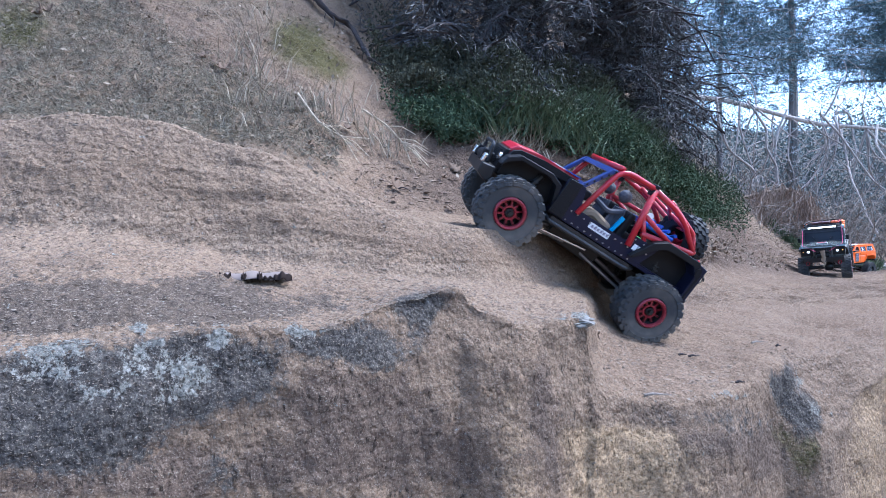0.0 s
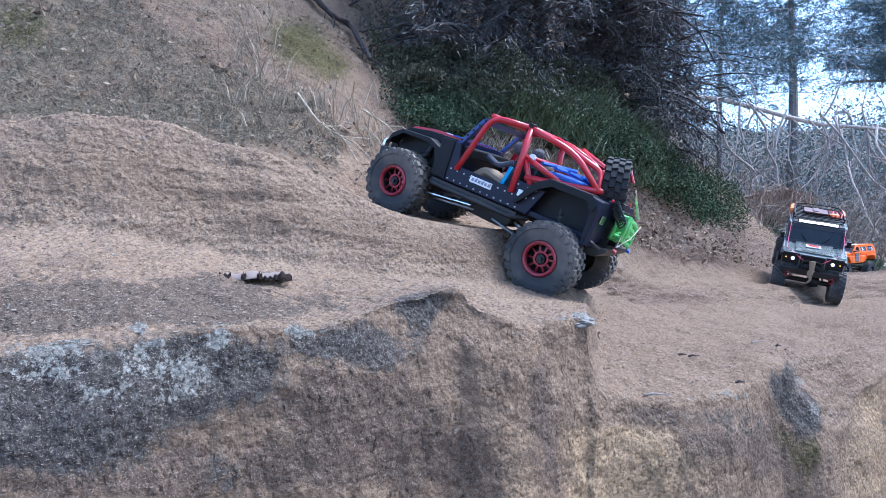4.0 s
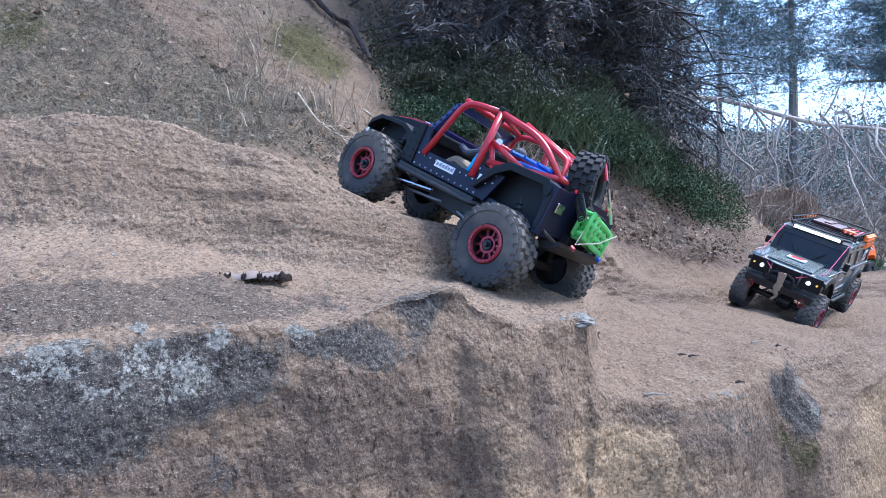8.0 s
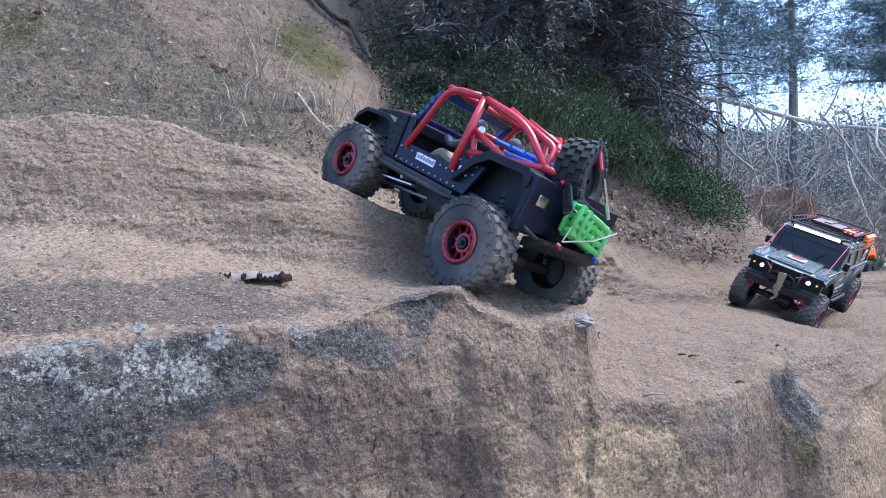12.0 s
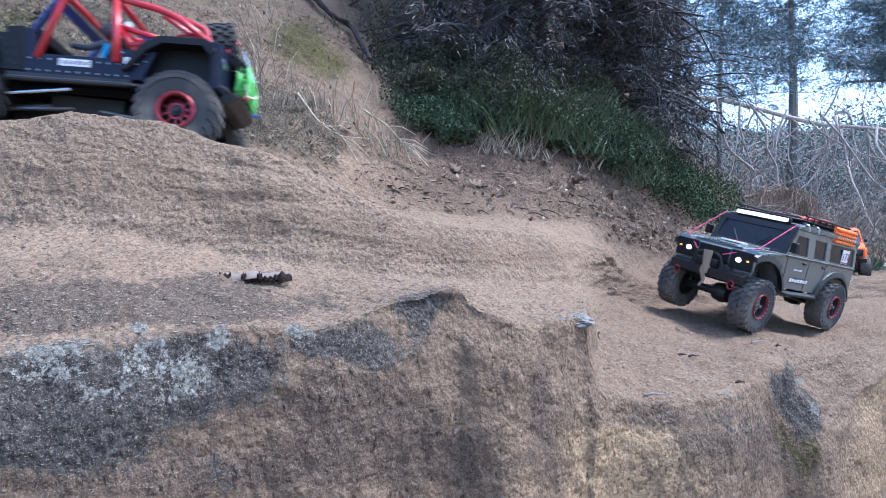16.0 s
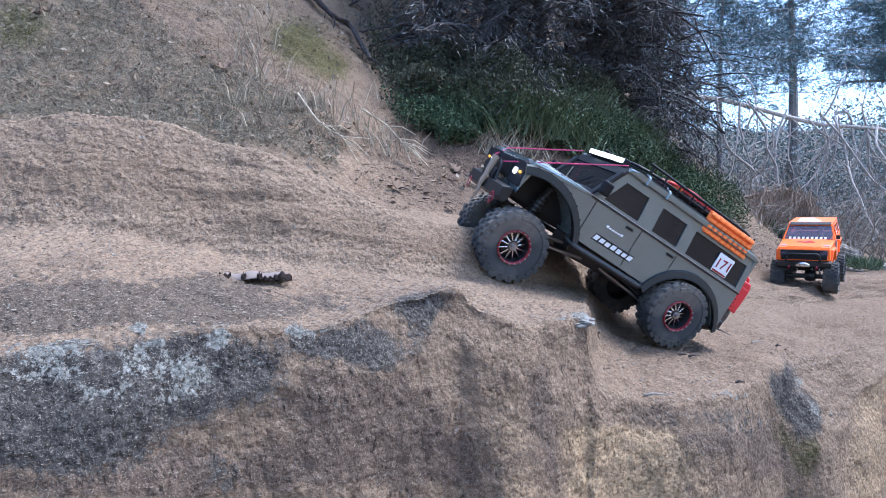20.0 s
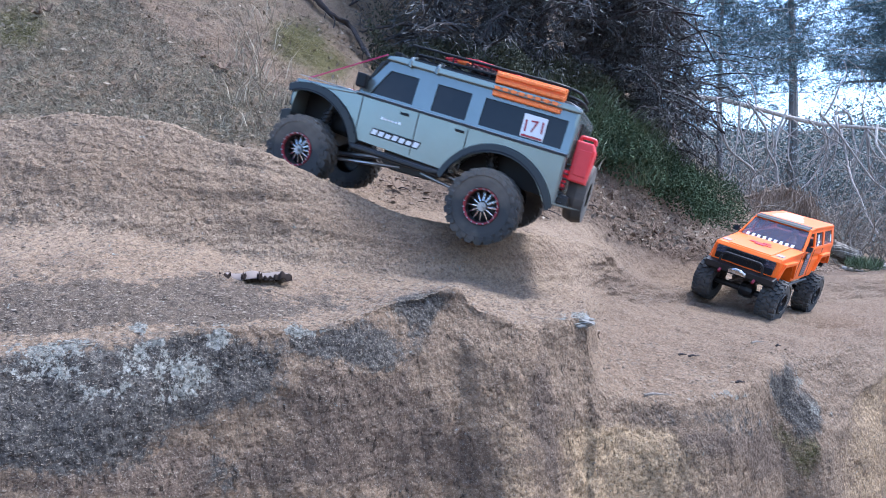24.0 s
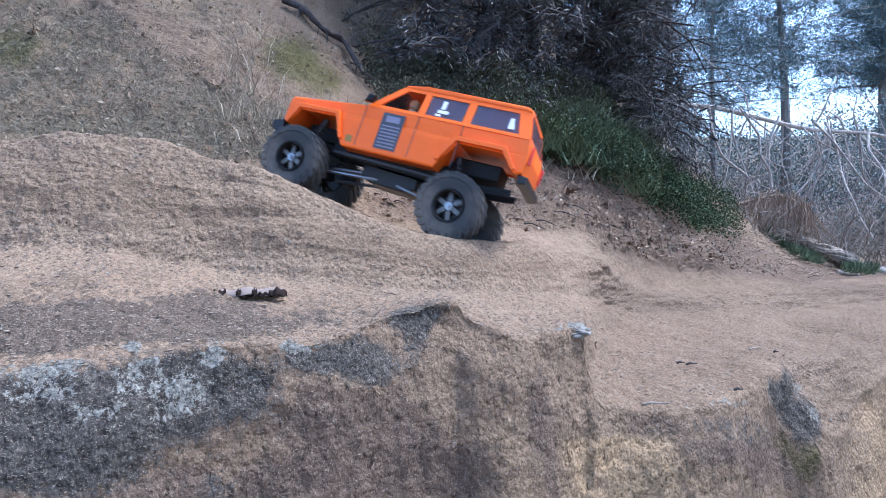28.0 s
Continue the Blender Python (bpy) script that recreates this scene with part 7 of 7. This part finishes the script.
        r = bmesh.ops.extrude_face_region(bm, geom=bm.faces[:])
        bmesh.ops.translate(bm, vec=(0, 0, -0.0006), verts=[q for q in r["geom"] if isinstance(q, bmesh.types.BMVert)])
        return bm

    part("blade", flap(-0.040, 0.036, -0.019, 0.020, 0.0080, 0.0, 1), pale, leaf, "", True)
    for x0, x1, y0, y1, rise, curl in ((-0.044, -0.030, -0.019, -0.010, 0.0060, 0.012), (-0.016, -0.010, -0.021, -0.014, 0.0075, 0.0), (0.003, 0.009, -0.021, -0.014, 0.0080, 0.0), (0.008, 0.022, -0.020, -0.015, 0.0030, 0.0), (0.022, 0.043, -0.020, -0.006, 0.0080, -0.010)):
        part("torn_piece", flap(x0, x1, y0, y1, rise, curl, x0 * 300), rotten, leaf, "dark rotten torn edge", True)
    tagged(leaf, "pale curled dead leaf with dark torn edges on the ledge", "leaf")


def dry_branches():
    """Pale forked twigs on the slope above the ridge, and roots."""
    for u, z, fork in ((-0.235, 9.8, [(0, 0, 0.02), (0.05, -0.015, -0.05), (0.10, -0.02, -0.085), (0.17, -0.02, -0.09)]), (-0.13, 10.0, [(0, 0, 0.02), (0.06, -0.01, -0.02), (0.10, -0.02, -0.065), (0.115, -0.02, -0.10)])):
        p = spot(u, z) + Vector((0, -0.02, 0.03))
        bm = bmesh.new()
        pts = bend([p + Vector(f) for f in fork])
        tube(bm, pts, 0.0028, 6, r2=0.0012)
        twig = part("dry_twig", bm, TWIG_PALE)
        for k in range(9):
            bm = bmesh.new()
            q = pts[random.randint(3, len(pts) - 1)]
            d = Vector((random.uniform(0.2, 1), random.uniform(-0.3, 0.1), random.uniform(-0.9, 0.35))).normalized()
            tube(bm, [q, q + d * 0.035, q + d * 0.06 + Vector((0.01, 0, -0.02))], 0.0018, 5, r2=0.0006)
            part("side_twig", bm, TWIG_PALE, twig)
        tagged(twig, "pale dry forked twig on the slope", "twig", "dry twigs")
    # dark root or branch that overhangs the head of the slope
    bm = bmesh.new()
    pts = [spot(u, at(u, v)) + Vector((0, -0.03, 0.01)) for u, v in ((-0.245, 0.420), (-0.205, 0.392), (-0.172, 0.368), (-0.145, 0.345), (-0.128, 0.318), (-0.120, 0.300))]
    tube(bm, bend(pts, 10), 0.013, 10, r2=0.006)
    for v in bm.verts:
        v.co += 0.016 * noise.noise_vector(v.co * 9) + 0.006 * noise.noise_vector(v.co * 40)
    for k in range(7):
        q = pts[k % 5].lerp(pts[k % 5 + 1], random.random())
        d = Vector((random.uniform(-0.2, 0.9), -0.25, random.uniform(-1.0, -0.3))).normalized()
        ln = random.uniform(0.05, 0.12)
        tube(bm, bend([q, q + d * ln * 0.4 + Vector((0.01, 0, 0)), q + d * ln * 0.7, q + d * ln + Vector((-0.01, 0, -0.01))]), 0.003, 6, r2=0.001)
    tagged(part("root", bm, BARK_DARK), "dark thick root along the edge of the slope", "root")
    for u, v, ln in ((0.14, 0.055, 0.05), (0.185, 0.075, 0.07), (0.215, 0.085, 0.05), (-0.07, 0.095, 0.03), (0.055, 0.058, 0.03), (0.10, 0.085, 0.04), (0.075, 0.10, 0.04), (0.16, 0.06, 0.05), (0.24, 0.07, 0.04)):
        p = spot(u, at(u, v)) + Vector((0, -0.004, 0.003))
        bm = bmesh.new()
        d = Vector((random.choice((1, -1)), random.uniform(-0.4, 0.2), random.uniform(-0.35, 0.0))).normalized()
        tube(bm, bend([p, p + d * ln * 0.35 + Vector((0, 0, 0.004)), p + d * ln * 0.7, p + d * ln + Vector((0, 0, -0.005))]), 0.0018, 6, r2=0.0008)
        tagged(part("twig", bm, BARK_DARK), "small dark fallen twig", "twig", "fallen twigs")
    for u, v, ln in ((0.385, -0.175, 0.014), (0.40, -0.178, 0.018), (0.505, -0.155, 0.03), (0.330, -0.242, 0.035), (0.545, -0.160, 0.010), (0.48, -0.24, 0.014)):
        p = spot(u, at(u, v, 3.05)) + Vector((0, -0.002, 0.0015))
        bm = bmesh.new()
        d = Vector((1, random.uniform(-0.3, 0.3), 0.05)).normalized()
        tube(bm, bend([p, p + d * ln * 0.35 + Vector((0, 0, 0.002)), p + d * ln * 0.7 + Vector((0, 0.002, 0)), p + d * ln]), 0.0022, 6, r2=0.0008)
        tagged(part("twig", bm, DEADWOOD if ln > 0.02 else BARK_DARK), "short broken twig on the sandy track", "twig", "fallen twigs")


def stones():
    # pale chipped stone at the corner of the step
    for x, y, z, s, lab in ((0.168, 0.776, 0.0665, (0.024, 0.017, 0.0090), "pale chipped stone on the corner of the ledge"),):
        bm = bmesh.new()
        bmesh.ops.create_icosphere(bm, subdivisions=4, radius=1)
        for v in bm.verts:
            v.co = Vector((v.co.x * s[0], v.co.y * s[1], v.co.z * s[2])) * (1 + 0.30 * noise.fractal(v.co * 1.9, 0.8, 2.0, 4) + 0.10 * noise.cell(v.co * 3.1))
        ob = part("pale_stone", bm, paint("pale_stone", (0.205, 0.196, 0.180), 0.95, 0, 0.8, 160, 0.1, dustc=(0.14, 0.12, 0.105)))
        ob.location = (x, y, z)
        tagged(ob, lab, "stone")
    # grit
    def grit(name, n, u0, u1, z0, z1, lo, hi, mat, label):
        p, u, z = on_bank(n, u0, u1, z0, z1)
        s = lo + (hi - lo) * RNG.uniform(0, 1, len(p)) ** 4
        o = np.array([(1, 0, 0), (-1, 0, 0), (0, 1, 0), (0, -1, 0), (0, 0, 1), (0, 0, -1)], dtype=float)
        f = np.array([(0, 2, 4), (2, 1, 4), (1, 3, 4), (3, 0, 4), (2, 0, 5), (1, 2, 5), (3, 1, 5), (0, 3, 5)])
        v = (o[None] * RNG.uniform(0.5, 1.3, (len(p), 6, 1)) + RNG.normal(0, 0.25, (len(p), 6, 3))) * s[:, None, None] * np.array([1.5, 1.0, 0.55]) + p[:, None]
        faces = (f[None] + 6 * np.arange(len(p))[:, None, None]).reshape(-1, 3)
        tag_stuff(sheet(name, v.reshape(-1, 3), faces.tolist(), mat, False), label, "grit")
    sandy = leafy("sand_grain", (0.12, 0.094, 0.075), (0.30, 0.24, 0.19), 0.95, 0.1)
    grit("ledge_grit", 12000, -0.78, 0.24, 3.0, 5.2, 0.0004, 0.0021, sandy, "coarse sand and chips on the ledge")
    grit("track_grit", 9000, 0.24, 0.78, 3.05, 7.5, 0.0006, 0.0030, sandy, "coarse sand and chips on the track")
    grit("ridge_grit", 4500, -0.78, 0.30, 5.2, 9.2, 0.0005, 0.0024, sandy, "coarse sand and chips on the ridge")
    grit("scree", 2400, -0.15, 0.45, 9.0, 10.3, 0.0010, 0.0065, leafy("brown_clod", (0.14, 0.098, 0.074), (0.29, 0.21, 0.16), 0.95, 0.1), "loose brown clods on the slope")
    grit("wall_grains", 6000, -0.78, 0.78, 0.8, 3.0, 0.0005, 0.0014, leafy("wall_grain", (0.10, 0.08, 0.065), (0.22, 0.175, 0.14), 0.95, 0.1), "grains and chips in the wall of the bank")


ground_ivy()
grasses()
dark_trees()
wood_edge()
dry_branches()
fallen_leaves()
stones()
# ---------------------------------------------------------------- motion
def motions():
    truck = [
        (0, 1.980, 3.150, 0.095, 5.0, 8.0, 236.0), (1.2, 1.986, 3.163, 0.102, 4.8, 7.3, 236.6), (2.2, 1.701, 2.794, 0.101, 0.6, 9.8, 238.0), (3, 1.465, 2.423, 0.093, -4.6, 12.3, 239.4), (3.4, 1.426, 2.380, 0.093, -6.4, 13.8, 239.6),
        (5.6, 1.169, 1.955, 0.086, -25.1, 14.3, 236.9), (6, 1.120, 1.902, 0.077, -24.7, 13.9, 233.6), (6.5, 1.082, 1.874, 0.056, -23.8, 9.4, 229.0), (7, 1.050, 1.807, 0.041, -23.0, 6.6, 224.0), (12.5, 1.050, 1.807, 0.041, -23.0, 6.6, 224.0),
        (14.5, 0.982, 1.712, 0.036, -18.5, 0.3, 222.0), (15, 0.921, 1.653, 0.034, -16.8, -2.4, 222.6), (15.5, 0.845, 1.562, 0.043, -15.3, -3.0, 218.8), (16, 0.754, 1.474, 0.054, -13.6, -3.8, 214.8), (16.5, 0.636, 1.401, 0.061, -10.3, -2.8, 209.5),
        (17, 0.557, 1.350, 0.067, -7.6, -3.0, 206.4), (17.5, 0.477, 1.281, 0.078, -12.9, -4.9, 205.7), (18, 0.420, 1.227, 0.085, -17.8, -6.7, 206.0), (18.5, 0.387, 1.202, 0.096, -19.4, -10.1, 206.2), (19, 0.364, 1.190, 0.110, -20.4, -14.0, 205.9),
        (19.5, 0.304, 1.133, 0.125, -19.9, -19.1, 204.6), (20, 0.242, 1.097, 0.135, -18.8, -25.3, 201.3), (20.5, 0.204, 1.049, 0.150, -19.4, -30.9, 196.2), (21, 0.168, 1.033, 0.163, -18.7, -35.6, 191.7), (21.5, 0.163, 1.077, 0.177, -11.9, -34.7, 174.7),
        (23.5, 0.012, 0.983, 0.238, -9.8, -19.1, 155.9), (24, -0.047, 1.053, 0.282, -3.6, -16.8, 162.5), (24.5, -0.161, 1.048, 0.305, 0.6, -15.9, 165.6), (25, -0.255, 1.065, 0.332, 2.2, -12.8, 173.2), (25.5, -0.351, 1.036, 0.351, 0.9, -9.0, 177.6),
        (26, -0.509, 1.021, 0.369, -0.9, -4.6, 181.1), (26.4, -0.749, 1.016, 0.371, -1.3, -1.6, 181.6), (28, -1.700, 1.020, 0.372, 0.0, 0.0, 178.0)]
    jeep = [
        (0, 0.231, 1.182, 0.164, -19.4, -31.9, 195.1), (0.5, 0.180, 1.171, 0.173, -16.6, -32.5, 185.4), (1, 0.148, 1.190, 0.188, -12.5, -30.9, 178.8), (1.5, 0.131, 1.194, 0.197, -9.5, -29.0, 169.7), (2, 0.124, 1.191, 0.203, -8.5, -28.9, 166.5),
        (2.5, 0.127, 1.189, 0.202, -7.1, -29.5, 165.6), (3, 0.125, 1.182, 0.203, -4.9, -29.2, 163.6), (3.5, 0.108, 1.161, 0.211, -3.0, -26.0, 155.8), (5.5, 0.045, 1.096, 0.214, 5.6, -23.8, 144.3), (6, 0.050, 1.098, 0.212, 6.2, -25.0, 142.5),
        (6.5, 0.079, 1.103, 0.197, 8.5, -26.6, 144.8), (7, 0.105, 1.103, 0.190, 12.8, -27.4, 146.0), (7.5, 0.019, 1.078, 0.228, 12.2, -20.6, 140.9), (8, 0.026, 1.060, 0.215, 12.0, -26.6, 137.3), (8.5, 0.050, 1.053, 0.207, 10.1, -26.1, 137.3),
        (9, 0.069, 1.039, 0.199, 13.7, -25.8, 137.1), (9.5, 0.022, 1.012, 0.203, 15.2, -24.9, 134.5), (10, -0.027, 0.962, 0.218, 12.8, -25.4, 132.9), (10.5, -0.017, 0.986, 0.215, 12.2, -25.3, 129.9), (11, -0.010, 0.977, 0.212, 11.6, -23.7, 129.8),
        (11.5, 0.018, 0.958, 0.208, 12.4, -25.2, 131.3), (12, 0.006, 0.972, 0.213, 12.6, -25.6, 131.5), (12.2, -0.024, 0.981, 0.222, 13.1, -24.8, 129.5), (12.5, -0.087, 1.018, 0.278, 6.7, -16.4, 131.6), (14.5, -0.207, 1.093, 0.309, 4.0, -15.3, 167.3),
        (15, -0.162, 1.082, 0.303, 1.0, -18.7, 166.7), (15.3, -0.227, 1.071, 0.319, 3.9, -14.5, 169.2), (15.5, -0.295, 1.056, 0.331, 5.5, -11.6, 171.5), (16, -0.575, 1.010, 0.367, 5.0, -4.4, 187.0), (16.5, -0.892, 1.030, 0.385, 1.5, -1.0, 203.0),
        (16.8, -1.150, 1.034, 0.390, 0.5, -0.4, 205.0), (17.5, -1.640, 1.038, 0.380, 0.0, 0.0, 195.0), (28, -3.600, 1.050, 0.375, 0.0, 0.0, 176.0)]
    wagon = [
        (0, 3.240, 4.900, 0.000, 0.0, 0.0, 205.0), (13, 3.240, 4.900, 0.000, 0.0, 0.0, 205.0), (14.6, 2.750, 4.100, 0.040, 0.0, 2.0, 222.0), (17, 1.900, 2.980, 0.072, 0.0, 4.0, 245.0), (17.5, 1.838, 2.901, 0.072, 1.1, 4.2, 244.8),
        (19, 1.571, 2.554, 0.075, 2.2, 3.8, 238.2), (20, 1.457, 2.426, 0.074, -1.7, 5.1, 233.8), (21, 1.333, 2.288, 0.072, -7.6, 7.5, 228.4), (21.5, 1.273, 2.218, 0.071, -10.8, 6.9, 225.6), (23.5, 0.916, 1.757, 0.059, -18.2, 1.7, 225.7),
        (24, 0.916, 1.757, 0.060, -19.4, 1.6, 225.3), (24.5, 0.842, 1.687, 0.061, -18.4, 2.2, 223.0), (25, 0.683, 1.507, 0.060, -16.5, 0.8, 219.2), (25.6, 0.549, 1.358, 0.062, -13.4, 1.9, 219.8), (26, 0.480, 1.283, 0.062, -13.0, 0.2, 219.8),
        (26.2, 0.421, 1.205, 0.068, -11.5, -3.9, 205.9), (26.5, 0.344, 1.117, 0.097, -9.7, -16.5, 191.5), (27, 0.187, 1.115, 0.161, -14.5, -37.7, 187.3), (27.5, 0.056, 1.095, 0.220, -4.0, -21.1, 153.5), (28, -0.088, 1.151, 0.290, 7.2, -19.0, 162.8)]
    # hubs: front and rear x, y and z, then the tyre's radius
    for car, rows, wheels, fx, fy, fz, bx, by, bz, r in ((TRUCK, truck, TRUCK_WHEELS, 0.174, 0.089, -0.002, -0.154, 0.093, 0.002, 0.0575), (JEEP, jeep, JEEP_WHEELS, 0.157, 0.090, 0.006, -0.162, 0.102, 0.002, 0.061),
                                                         (WAGON, wagon, WAGON_WHEELS, 0.165, 0.085, -0.002, -0.148, 0.088, -0.003, 0.059)):
        walk(car, [(t, pose(*v)) for t, *v in rows])
        # wheels roll by the way that the car has gone along its own heading
        a = np.array(rows)
        ts = np.arange(0, 28.01, 0.2)
        px, py, pz = (np.interp(ts, a[:, 0], a[:, k]) for k in (1, 2, 3))
        h = np.radians(np.interp(ts, a[:, 0], a[:, 6]))
        step = np.diff(px) * np.cos(h[1:]) + np.diff(py) * np.sin(h[1:])
        step = np.sign(step) * np.sqrt(step ** 2 + np.diff(pz) ** 2)
        roll = np.degrees(np.concatenate([[0], np.cumsum(step)]) / r)
        steer = np.interp(ts, (0, 16.5, 17.5, 18.6, 20.0), (0, 0, 13, 13, 0)) if car == TRUCK else 0 * ts
        # the axles rock on their springs
        front = np.interp(ts, (0, 16, 17, 18.5, 19.5, 21, 23), (0, 0, -0.007, -0.014, -0.019, -0.010, 0)) if car == TRUCK else 0 * ts
        rear = np.interp(ts, (0, 17, 18, 19, 20, 21, 24, 25.5), (0, 0, 0.008, 0.008, 0.008, 0.0, -0.010, 0)) if car == TRUCK else 0 * ts
        far = np.interp(ts, (0, 18.8, 19.6, 21, 22.5), (0, 0, -0.036, -0.040, 0)) if car == TRUCK else 0 * ts
        for wh, sx, sy in zip(wheels, (1, 1, -1, -1), (1, -1, 1, -1)):
            walk(wh, [(t, pose(fx + (0.7 * g if sy < 0 else 0) if sx > 0 else bx, sy * (fy if sx > 0 else by), (fz if sx > 0 else bz) + sy * (f if sx > 0 else e) + (g if sx > 0 > sy else 0), 0, b, a if sx > 0 else 0)) for t, b, a, f, e, g in zip(ts, roll, steer, front, rear, far)])


motions()
